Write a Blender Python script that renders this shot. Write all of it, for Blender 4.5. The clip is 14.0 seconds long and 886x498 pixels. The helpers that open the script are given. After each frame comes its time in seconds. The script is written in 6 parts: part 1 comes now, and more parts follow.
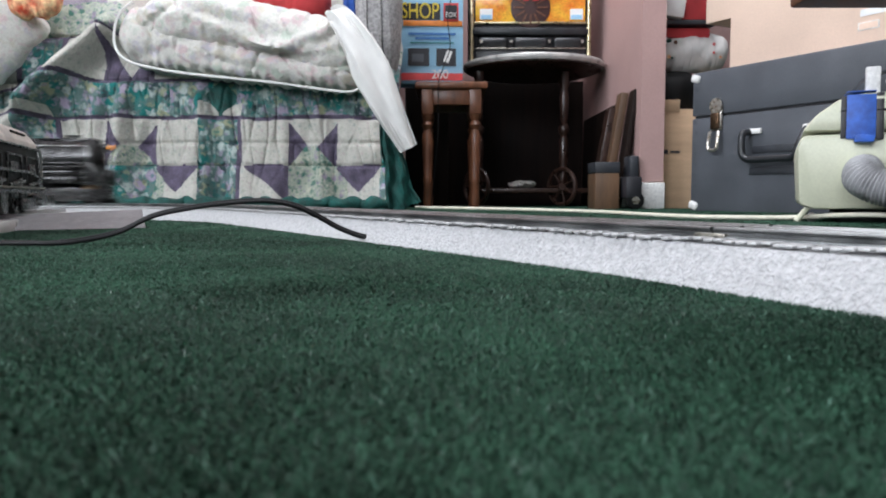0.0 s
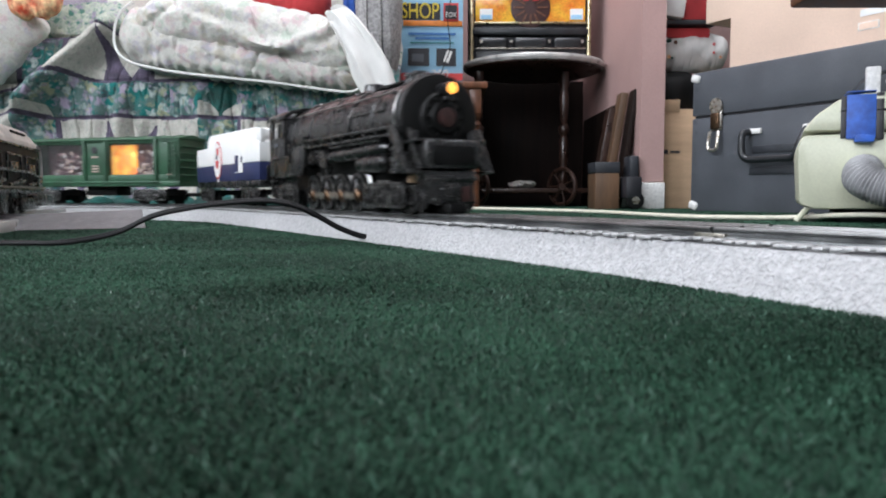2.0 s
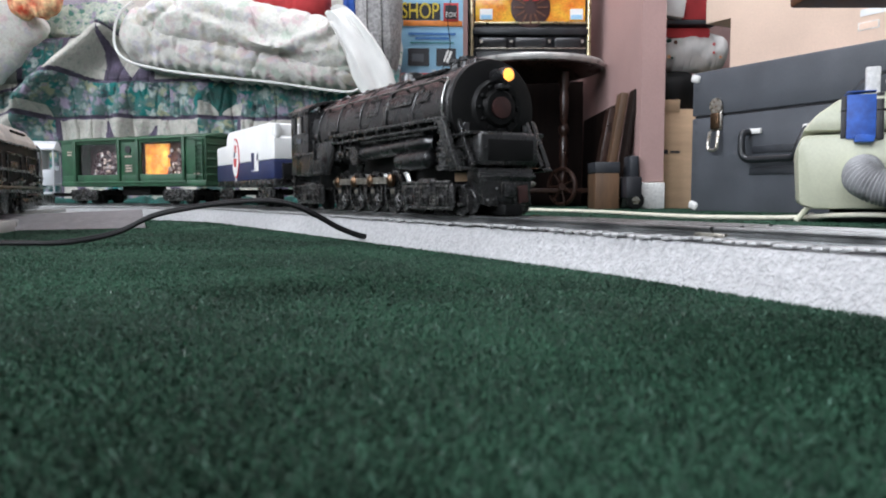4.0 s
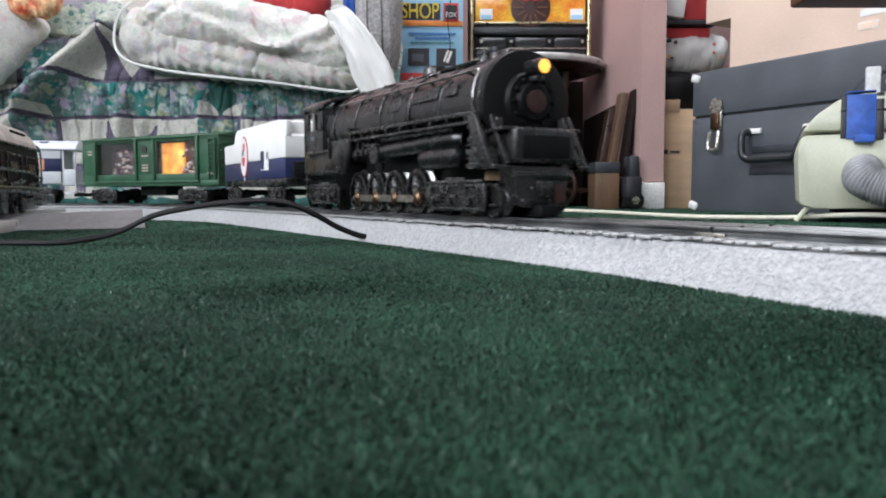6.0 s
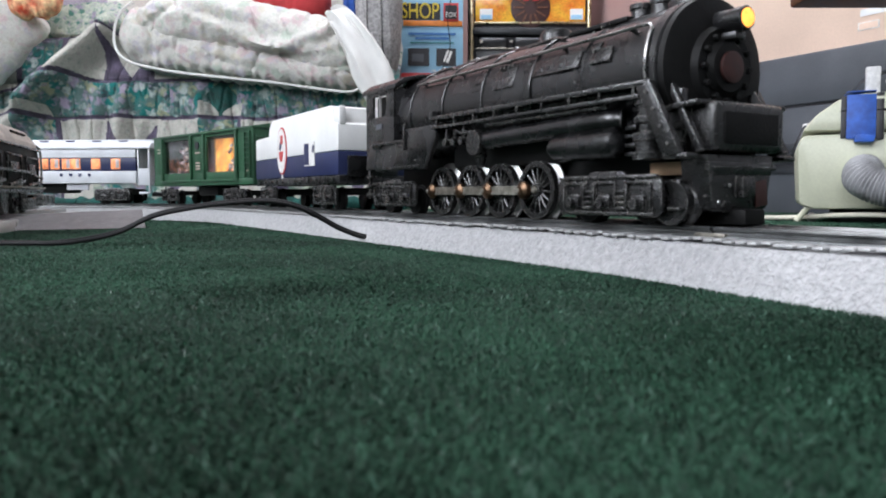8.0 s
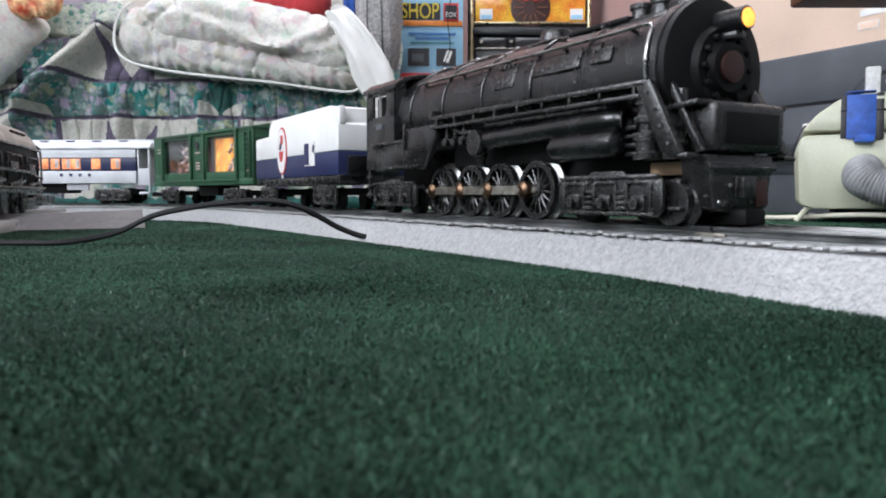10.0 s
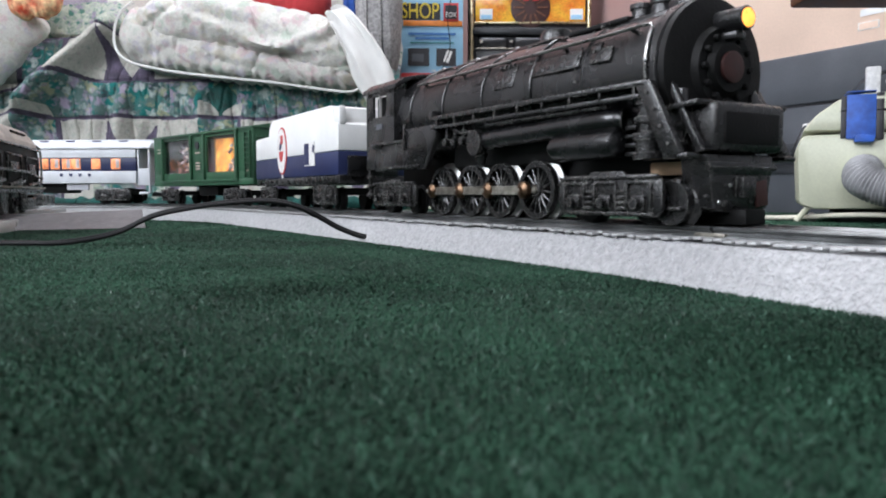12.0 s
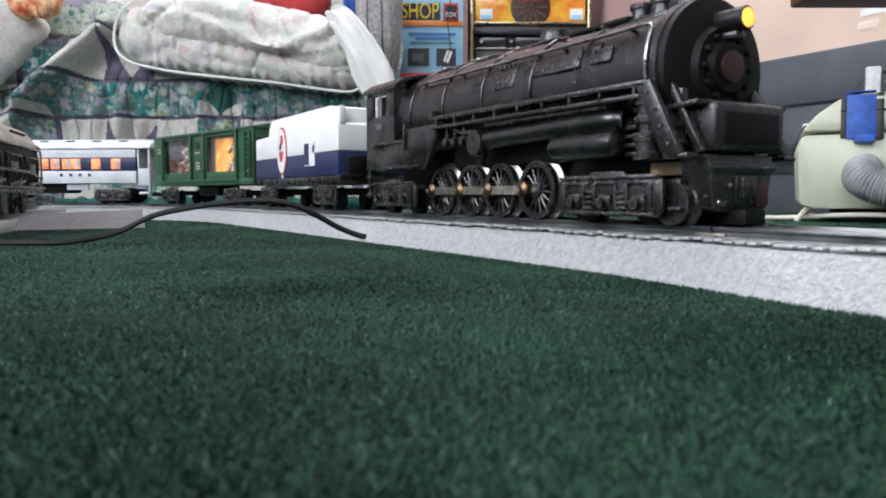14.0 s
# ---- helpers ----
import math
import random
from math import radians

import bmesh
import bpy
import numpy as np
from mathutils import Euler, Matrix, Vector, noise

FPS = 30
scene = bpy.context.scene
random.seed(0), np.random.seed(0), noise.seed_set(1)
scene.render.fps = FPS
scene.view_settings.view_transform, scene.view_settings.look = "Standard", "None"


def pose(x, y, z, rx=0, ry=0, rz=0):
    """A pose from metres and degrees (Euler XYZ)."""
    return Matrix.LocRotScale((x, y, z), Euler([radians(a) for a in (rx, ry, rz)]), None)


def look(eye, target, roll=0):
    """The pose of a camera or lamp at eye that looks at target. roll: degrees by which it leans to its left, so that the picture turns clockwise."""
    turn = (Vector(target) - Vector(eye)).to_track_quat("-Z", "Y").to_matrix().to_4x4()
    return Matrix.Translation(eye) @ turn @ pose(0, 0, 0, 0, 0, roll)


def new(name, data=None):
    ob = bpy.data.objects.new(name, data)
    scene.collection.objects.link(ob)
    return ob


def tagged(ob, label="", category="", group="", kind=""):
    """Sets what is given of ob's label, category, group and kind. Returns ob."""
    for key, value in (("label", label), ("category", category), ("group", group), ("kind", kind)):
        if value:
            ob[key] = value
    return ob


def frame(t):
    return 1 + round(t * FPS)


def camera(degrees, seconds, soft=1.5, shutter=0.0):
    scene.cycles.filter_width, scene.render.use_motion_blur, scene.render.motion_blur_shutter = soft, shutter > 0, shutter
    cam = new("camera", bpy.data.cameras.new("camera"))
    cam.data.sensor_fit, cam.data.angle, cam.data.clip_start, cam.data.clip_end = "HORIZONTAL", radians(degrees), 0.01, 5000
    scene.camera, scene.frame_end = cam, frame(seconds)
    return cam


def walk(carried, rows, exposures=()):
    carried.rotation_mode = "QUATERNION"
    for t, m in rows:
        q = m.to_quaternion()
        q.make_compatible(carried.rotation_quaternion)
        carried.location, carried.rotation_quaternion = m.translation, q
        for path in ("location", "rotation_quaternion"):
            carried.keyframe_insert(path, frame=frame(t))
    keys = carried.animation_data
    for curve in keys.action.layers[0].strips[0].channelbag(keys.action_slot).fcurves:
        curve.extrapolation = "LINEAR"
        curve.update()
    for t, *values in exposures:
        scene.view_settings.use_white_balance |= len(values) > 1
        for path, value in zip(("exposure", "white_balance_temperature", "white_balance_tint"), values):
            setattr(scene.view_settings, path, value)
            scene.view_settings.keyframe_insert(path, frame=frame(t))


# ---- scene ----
cam = camera(61.37, 14.0, soft=1.9, shutter=1.2)
EYE = (0.0, 0.0, 0.0315)
STAND = pose(*EYE, rx=90 - 4.157)
cam.data.dof.use_dof = True
cam.data.dof.focus_distance = 0.62
cam.data.dof.aperture_fstop = 32
walk(cam, [(0.0, STAND), (14.0, STAND)], exposures=[(0.0, 0.20, 6250, 13), (6.8, 0.20, 6250, 13), (8.0, 0.15, 6230, 14), (14.0, 0.15, 6230, 14)])

# ---- light: an overcast day through two assumed windows, plus an added roof light ----
world = bpy.data.worlds.new("world")
scene.world = world
world.use_nodes = True
wn = world.node_tree
sky = wn.nodes.new("ShaderNodeTexSky")
sky.sky_type, sky.sun_disc = "NISHITA", False
sky.sun_elevation, sky.sun_rotation = radians(38), radians(-70)
wn.nodes["Background"].inputs["Strength"].default_value = 0.12
wn.links.new(sky.outputs["Color"], wn.nodes["Background"].inputs["Color"])


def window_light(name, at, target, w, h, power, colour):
    """An area lamp that stands for daylight at an assumed opening."""
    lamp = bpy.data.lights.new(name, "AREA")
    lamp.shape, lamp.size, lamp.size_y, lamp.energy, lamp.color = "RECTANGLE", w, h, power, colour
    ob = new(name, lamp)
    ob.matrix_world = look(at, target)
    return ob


window_light("window_light_west", (-1.93, -0.2, 1.35), (0.0, 0.1, 1.0), 1.3, 1.1, 50, (0.93, 0.97, 1.0))
window_light("window_light_south", (-1.0, -1.53, 1.4), (-1.0, 0.6, 1.0), 1.4, 1.1, 42, (0.95, 0.98, 1.0))
# Unseen source overhead, added to light tops and leave undersides dark.
window_light("added_top_light", (0.1, 1.45, 2.36), (0.1, 1.45, 0.0), 1.0, 0.8, 48, (0.95, 0.98, 1.0))

# ---- materials ----


def mat(name, colour, rough=0.5, metal=0.0, var=0.15, scale=40.0, bump=0.15, fine=500.0, glow=0.0, tint=None, stretch=(1, 1, 1), spec=0.5, depth=0.001, island=0.0):
    """A surface with patchy colour at one scale and grain at a finer one."""
    m = bpy.data.materials.new(name)
    m.use_nodes = True
    t = m.node_tree
    b = t.nodes["Principled BSDF"]
    b.inputs["Roughness"].default_value = rough
    b.inputs["Metallic"].default_value = metal
    b.inputs["Specular IOR Level"].default_value = spec
    co = t.nodes.new("ShaderNodeTexCoord")
    mp = t.nodes.new("ShaderNodeMapping")
    mp.inputs["Scale"].default_value = stretch
    t.links.new(co.outputs["Object"], mp.inputs["Vector"])
    n1, n2 = t.nodes.new("ShaderNodeTexNoise"), t.nodes.new("ShaderNodeTexNoise")
    n1.inputs["Scale"].default_value, n1.inputs["Detail"].default_value = scale, 5
    n2.inputs["Scale"].default_value, n2.inputs["Detail"].default_value = fine, 3
    for n in (n1, n2):
        t.links.new(mp.outputs["Vector"], n.inputs["Vector"])
    mix = t.nodes.new("ShaderNodeMix")
    mix.data_type = "RGBA"
    other = tint or [c * (1 - 2 * var) for c in colour]
    mix.inputs["A"].default_value = (*[max(c, 0) for c in other], 1)
    mix.inputs["B"].default_value = (*[min(c * (1 + var), 1) for c in colour], 1)
    ramp = t.nodes.new("ShaderNodeMapRange")
    ramp.inputs["From Min"].default_value, ramp.inputs["From Max"].default_value = 0.3, 0.7
    t.links.new(n1.outputs["Fac"], ramp.inputs["Value"])
    t.links.new(ramp.outputs["Result"], mix.inputs["Factor"])
    grain = t.nodes.new("ShaderNodeMix")
    grain.data_type, grain.blend_type = "RGBA", "MULTIPLY"
    grain.inputs["Factor"].default_value = 1.0
    gr = t.nodes.new("ShaderNodeMapRange")
    gr.inputs["From Min"].default_value, gr.inputs["From Max"].default_value = 0.3, 0.7
    gr.inputs["To Min"].default_value, gr.inputs["To Max"].default_value = 1 - var, 1 + var * 0.4
    t.links.new(n2.outputs["Fac"], gr.inputs["Value"])
    t.links.new(mix.outputs["Result"], grain.inputs["A"])
    t.links.new(gr.outputs["Result"], grain.inputs["B"])
    out = grain.outputs["Result"]
    if island:
        geo = t.nodes.new("ShaderNodeNewGeometry")
        ir = t.nodes.new("ShaderNodeMapRange")
        ir.inputs["To Min"].default_value, ir.inputs["To Max"].default_value = 1 - island, 1 + island
        t.links.new(geo.outputs["Random Per Island"], ir.inputs["Value"])
        im = t.nodes.new("ShaderNodeMix")
        im.data_type, im.blend_type = "RGBA", "MULTIPLY"
        im.inputs["Factor"].default_value = 1.0
        t.links.new(out, im.inputs["A"])
        t.links.new(ir.outputs["Result"], im.inputs["B"])
        out = im.outputs["Result"]
    t.links.new(out, b.inputs["Base Color"])
    rr = t.nodes.new("ShaderNodeMapRange")
    rr.inputs["To Min"].default_value, rr.inputs["To Max"].default_value = max(rough - 0.12, 0.03), min(rough + 0.12, 1)
    t.links.new(n1.outputs["Fac"], rr.inputs["Value"])
    t.links.new(rr.outputs["Result"], b.inputs["Roughness"])
    if bump:
        bp = t.nodes.new("ShaderNodeBump")
        bp.inputs["Strength"].default_value, bp.inputs["Distance"].default_value = bump, depth
        t.links.new(n2.outputs["Fac"], bp.inputs["Height"])
        t.links.new(bp.outputs["Normal"], b.inputs["Normal"])
    if glow:
        t.links.new(out, b.inputs["Emission Color"])
        b.inputs["Emission Strength"].default_value = glow
    return m


def clear(name, colour, rough=0.1, trans=0.9):
    m = mat(name, colour, rough, 0, 0.05, 30, 0.2, 120)
    m.node_tree.nodes["Principled BSDF"].inputs["Transmission Weight"].default_value = trans
    return m


M = {
    "carpet": mat("green_carpet", (0.020, 0.057, 0.036), 0.95, 0, 0.3, 14, 0.6, 700, spec=0.1, depth=0.003),
    "pile": mat("green_pile", (0.0215, 0.0585, 0.0355), 0.8, 0, 0.28, 9, 0, 300, spec=0.15, island=0.5),
    "fibre": mat("green_fibre", (0.0200, 0.0605, 0.0355), 0.5, 0, 0.30, 9, 0, 300, spec=0.14, island=0.75),
    # Paler fibre colour that stands in for sparkle on the pile.
    "glint": mat("glint_green_fibre", (0.075, 0.165, 0.120), 0.4, 0, 0.2, 22, 0, 300, spec=0.5, island=0.5),
    "deck": mat("white_foam", (0.475, 0.475, 0.48), 0.9, 0, 0.09, 300, 1.0, 600, spec=0.15, depth=0.003),
    "rail": mat("nickel_rail", (0.5, 0.5, 0.49), 0.4, 1.0, 0.12, 60, 0.05, 900),
    # Dark side colour stands in for the carpet mirrored in the rail.
    "rail_side": mat("reflection_dark_rail_side", (0.16, 0.165, 0.165), 0.35, 0.8, 0.3, 40, 0.1, 900),
    "tie": mat("whitened_tie", (0.5, 0.5, 0.5), 0.4, 0.2, 0.2, 120, 0.2, 900, tint=(0.25, 0.25, 0.25)),
    "black": mat("black_diecast", (0.0095, 0.0095, 0.0102), 0.27, 0, 0.4, 60, 0.25, 1100, spec=0.72, depth=0.0005),
    "black_worn": mat("worn_black_diecast", (0.0075, 0.0075, 0.008), 0.26, 0, 0.3, 180, 0.5, 1100, tint=(0.013, 0.0125, 0.012), spec=0.65, depth=0.0005),
    "soot": mat("matt_black", (0.0045, 0.0045, 0.0045), 0.55, 0, 0.3, 80, 0.2, 900, spec=0.22),
    "steel": mat("bright_steel", (0.5, 0.5, 0.49), 0.3, 1.0, 0.2, 90, 0.1, 900),
    "flange": mat("flange_steel", (0.30, 0.30, 0.29), 0.33, 1.0, 0.2, 90, 0.1, 900),
    "brass": mat("dull_brass", (0.17, 0.105, 0.065), 0.4, 1.0, 0.3, 200, 0.1, 900),
    "rod": mat("rod_steel", (0.36, 0.34, 0.29), 0.42, 0.9, 0.25, 200, 0.1, 900),
    "maroon": mat("dark_red_paint", (0.045, 0.014, 0.012), 0.5, 0, 0.2, 200, 0.1, 900),
    "lamp": mat("headlight_lens", (1.0, 0.38, 0.06), 0.3, 0, 0.1, 300, 0, 900, glow=1.9),
    "white": mat("white_plastic", (0.78, 0.78, 0.77), 0.42, 0, 0.04, 30, 0.03, 900),
    "navy": mat("navy_plastic", (0.018, 0.026, 0.085), 0.4, 0, 0.12, 40, 0.03, 900),
    "red": mat("red_print", (0.55, 0.05, 0.05), 0.5, 0, 0.1, 40, 0, 900),
    "boxcar": mat("green_plastic", (0.020, 0.082, 0.038), 0.5, 0, 0.2, 60, 0.1, 900),
    "cargo_glow": mat("lit_cargo", (1.0, 0.42, 0.07), 0.6, 0, 0.4, 55, 0, 300, glow=1.05, tint=(0.6, 0.11, 0.015)),
    "cargo": mat("dim_cargo", (0.15, 0.075, 0.085), 0.5, 0, 0.4, 90, 0, 300, tint=(0.035, 0.02, 0.028)),
    "coin": mat("pale_sprite", (0.55, 0.42, 0.36), 0.4, 0, 0.3, 400, 0, 900),
    "silver": mat("silver_plastic", (0.6, 0.62, 0.65), 0.4, 0.0, 0.06, 50, 0.05, 900),
    "coach_glow": mat("lit_coach_window", (1.0, 0.3, 0.12), 0.4, 0, 0.3, 70, 0, 300, glow=0.8),
    "coach_pale": mat("pale_coach_window", (0.6, 0.55, 0.55), 0.3, 0, 0.2, 70, 0, 300),
    "grey": mat("grey_vinyl", (0.084, 0.091, 0.105), 0.55, 0, 0.12, 12, 0.45, 420, depth=0.0008),
    "grey_dark": mat("dark_grey_vinyl", (0.03, 0.033, 0.04), 0.5, 0, 0.15, 30, 0.3, 500),
    "handle": mat("black_handle", (0.018, 0.02, 0.023), 0.35, 0, 0.2, 40, 0.1, 600),
    "chrome": mat("old_chrome", (0.6, 0.58, 0.55), 0.3, 0.9, 0.3, 160, 0.2, 600, tint=(0.3, 0.24, 0.16)),
    "nick": mat("chipped_white", (0.75, 0.74, 0.72), 0.7, 0, 0.1, 200, 0.3, 500),
    "card": mat("cardboard", (0.6, 0.41, 0.26), 0.85, 0, 0.08, 9, 0.15, 250, stretch=(1, 1, 6)),
    "card_pink": mat("pale_cardboard", (0.8, 0.6, 0.48), 0.85, 0, 0.05, 6, 0.12, 250),
    "vac": mat("pale_green_enamel", (0.54, 0.55, 0.42), 0.4, 0, 0.07, 14, 0.08, 300),
    "tape": mat("blue_tape", (0.03, 0.11, 0.47), 0.55, 0, 0.18, 60, 0.4, 130),
    "hose": mat("grey_hose", (0.32, 0.32, 0.33), 0.45, 0, 0.12, 60, 0.1, 500),
    "cord": mat("ivory_cord", (0.58, 0.56, 0.46), 0.5, 0, 0.12, 60, 0.1, 500),
    "cable": mat("black_cable", (0.005, 0.005, 0.006), 0.55, 0, 0.2, 60, 0.1, 500, spec=0.25),
    "wall": mat("mauve_wall", (0.45, 0.29, 0.27), 0.8, 0, 0.05, 5, 0.2, 180),
    # Unseen walls: grey and off-white chosen for their bounce and reflections.
    "wall_grey": mat("grey_wall", (0.3, 0.3, 0.31), 0.85, 0, 0.05, 5, 0.2, 180),
    "wall_pale": mat("off_white_wall", (0.6, 0.61, 0.62), 0.85, 0, 0.04, 5, 0.2, 180),
    "ceiling": mat("white_ceiling", (0.75, 0.74, 0.72), 0.9, 0, 0.04, 5, 0.3, 150),
    # Brown taken near black so it carries the shade under the table.
    "panel": mat("shade_dark_panelling", (0.013, 0.0075, 0.006), 0.6, 0, 0.25, 12, 0.2, 120, stretch=(6, 6, 0.5), spec=0.15),
    "stool": mat("stained_wood", (0.16, 0.062, 0.03), 0.35, 0, 0.25, 22, 0.15, 200, stretch=(4, 4, 1)),
    "mahogany": mat("dark_mahogany", (0.036, 0.017, 0.012), 0.3, 0, 0.25, 22, 0.1, 200, stretch=(4, 4, 1)),
    "rim": mat("grey_table_edge", (0.45, 0.44, 0.42), 0.3, 0.1, 0.15, 30, 0.1, 300),
    "wood_light": mat("raw_timber", (0.13, 0.07, 0.036), 0.6, 0, 0.2, 20, 0.2, 200, stretch=(1, 1, 0.2)),
    "sky_blue": mat("pale_blue_print", (0.30, 0.55, 0.74), 0.5, 0, 0.12, 8, 0, 500),
    "ink_blue": mat("blue_ink", (0.04, 0.16, 0.42), 0.6, 0, 0.1, 40, 0, 500),
    "yellow": mat("yellow_print", (0.72, 0.55, 0.05), 0.5, 0, 0.12, 40, 0, 500),
    "fruit": mat("fruit_print", (0.8, 0.55, 0.3), 0.8, 0, 0.4, 50, 0.2, 120, tint=(0.6, 0.06, 0.02)),
    "orange": mat("orange_print", (0.75, 0.24, 0.04), 0.5, 0, 0.15, 40, 0, 500),
    "ink": mat("black_ink", (0.02, 0.02, 0.025), 0.5, 0, 0.2, 40, 0, 500),
    "slot_panel": mat("printed_slot_glass", (0.8, 0.5, 0.05), 0.15, 0, 0.25, 28, 0, 200, tint=(0.8, 0.2, 0.03)),
    "gold": mat("gold_trim", (0.55, 0.48, 0.3), 0.3, 0.9, 0.2, 60, 0.05, 400),
    "white_cloth": mat("white_cotton", (0.68, 0.67, 0.65), 0.9, 0, 0.06, 14, 0.3, 900),
    "quilt_purple": mat("plum_patch", (0.115, 0.095, 0.145), 0.92, 0, 0.25, 40, 0.5, 260, depth=0.004),
    "quilt_lilac": mat("lilac_patch", (0.33, 0.29, 0.35), 0.92, 0, 0.2, 50, 0.5, 260, depth=0.004),
    "quilt_green": mat("deep_teal_patch", (0.008, 0.085, 0.072), 0.75, 0, 0.3, 40, 0.5, 260, depth=0.004),
    "red_cloth": mat("red_cloth", (0.5, 0.045, 0.05), 0.85, 0, 0.12, 20, 0.3, 500),
    "knit": mat("grey_knit", (0.42, 0.41, 0.41), 0.95, 0, 0.2, 150, 0.9, 350, depth=0.004),
    "glass": clear("window_glass", (0.95, 0.97, 0.97), 0.02, 1.0),
    "plastic_sheet": clear("cloudy_plastic", (0.22, 0.20, 0.205), 0.85, 0.25),
    "tan_roof": mat("tan_engine_top", (0.5, 0.45, 0.40), 0.45, 0, 0.2, 60, 0.2, 700),
    "teal_print": mat("teal_ink", (0.02, 0.2, 0.2), 0.6, 0, 0.2, 40, 0, 500),
}


def printed(name, ground, inks, scale, cover, rough=0.9, bump=0.5, depth=0.003, shade=0.12):
    """Cotton printed with scattered blooms: inks are (share, colour) on a ground colour."""
    m = bpy.data.materials.new(name)
    m.use_nodes = True
    t = m.node_tree
    b = t.nodes["Principled BSDF"]
    b.inputs["Roughness"].default_value = rough
    b.inputs["Specular IOR Level"].default_value = 0.2
    b.inputs["Sheen Weight"].default_value = 0.15
    co = t.nodes.new("ShaderNodeTexCoord")
    warp = t.nodes.new("ShaderNodeTexNoise")
    warp.inputs["Scale"].default_value, warp.inputs["Detail"].default_value = scale * 1.6, 3
    t.links.new(co.outputs["Object"], warp.inputs["Vector"])
    off = t.nodes.new("ShaderNodeVectorMath")
    off.operation = "MULTIPLY_ADD"
    off.inputs[1].default_value = (0.9 / scale,) * 3
    t.links.new(warp.outputs["Color"], off.inputs[0])
    t.links.new(co.outputs["Object"], off.inputs[2])
    out = None
    for k, size in enumerate((scale, scale * 2.3)):
        v = t.nodes.new("ShaderNodeTexVoronoi")
        v.inputs["Scale"].default_value = size
        t.links.new(off.outputs["Vector"], v.inputs["Vector"])
        sep = t.nodes.new("ShaderNodeSeparateColor")
        t.links.new(v.outputs["Color"], sep.inputs["Color"])
        ramp = t.nodes.new("ShaderNodeValToRGB")
        ramp.color_ramp.interpolation = "CONSTANT"
        e = ramp.color_ramp.elements
        e[0].position, e[0].color = 0.0, (*inks[0][1], 1)
        e.remove(e[1])
        at = inks[0][0]
        for share, ink in inks[1:]:
            n = e.new(min(at, 0.999))
            n.color = (*ink, 1)
            at += share
        t.links.new(sep.outputs["Red" if k == 0 else "Green"], ramp.inputs["Fac"])
        mask = t.nodes.new("ShaderNodeMapRange")
        mask.inputs["From Min"].default_value, mask.inputs["From Max"].default_value = cover * 0.75, cover * 1.25
        mask.inputs["To Min"].default_value, mask.inputs["To Max"].default_value = 1.0 if k == 0 else 0.6, 0.0
        t.links.new(v.outputs["Distance"], mask.inputs["Value"])
        mx = t.nodes.new("ShaderNodeMix")
        mx.data_type = "RGBA"
        mx.inputs["A"].default_value = (*ground, 1)
        if out:
            t.links.new(out, mx.inputs["A"])
        t.links.new(ramp.outputs["Color"], mx.inputs["B"])
        t.links.new(mask.outputs["Result"], mx.inputs["Factor"])
        out = mx.outputs["Result"]
    n1 = t.nodes.new("ShaderNodeTexNoise")
    n1.inputs["Scale"].default_value, n1.inputs["Detail"].default_value = 320, 3
    t.links.new(co.outputs["Object"], n1.inputs["Vector"])
    gr = t.nodes.new("ShaderNodeMapRange")
    gr.inputs["From Min"].default_value, gr.inputs["From Max"].default_value = 0.3, 0.7
    gr.inputs["To Min"].default_value, gr.inputs["To Max"].default_value = 1 - shade, 1 + shade * 0.5
    t.links.new(n1.outputs["Fac"], gr.inputs["Value"])
    mul = t.nodes.new("ShaderNodeMix")
    mul.data_type, mul.blend_type = "RGBA", "MULTIPLY"
    mul.inputs["Factor"].default_value = 1.0
    t.links.new(out, mul.inputs["A"])
    t.links.new(gr.outputs["Result"], mul.inputs["B"])
    t.links.new(mul.outputs["Result"], b.inputs["Base Color"])
    n2 = t.nodes.new("ShaderNodeTexNoise")
    n2.inputs["Scale"].default_value, n2.inputs["Detail"].default_value = 130, 4
    t.links.new(co.outputs["Object"], n2.inputs["Vector"])
    bp = t.nodes.new("ShaderNodeBump")
    bp.inputs["Strength"].default_value, bp.inputs["Distance"].default_value = bump, depth
    t.links.new(n2.outputs["Fac"], bp.inputs["Height"])
    t.links.new(bp.outputs["Normal"], b.inputs["Normal"])
    return m


M["floral"] = printed("floral_cotton", (0.56, 0.545, 0.505), ((0.3, (0.53, 0.42, 0.42)), (0.25, (0.43, 0.475, 0.41)), (0.2, (0.51, 0.475, 0.40)), (0.25, (0.47, 0.445, 0.48))), 34, 0.40, bump=0.7, depth=0.004)
M["quilt_white"] = printed("white_patch", (0.49, 0.475, 0.43), ((0.4, (0.40, 0.41, 0.35)), (0.3, (0.45, 0.40, 0.38)), (0.3, (0.36, 0.385, 0.35))), 90, 0.34, depth=0.005)
M["quilt_teal"] = printed("teal_floral_patch", (0.10, 0.165, 0.155), ((0.34, (0.015, 0.16, 0.15)), (0.22, (0.32, 0.27, 0.36)), (0.14, (0.30, 0.32, 0.21)), (0.18, (0.40, 0.46, 0.44)), (0.12, (0.03, 0.055, 0.06))), 40, 0.48, depth=0.005)
M["quilt_pale"] = printed("pale_floral_patch", (0.34, 0.37, 0.31), ((0.3, (0.10, 0.19, 0.15)), (0.3, (0.45, 0.45, 0.36)), (0.2, (0.26, 0.22, 0.29)), (0.2, (0.06, 0.16, 0.13))), 60, 0.42, depth=0.005)


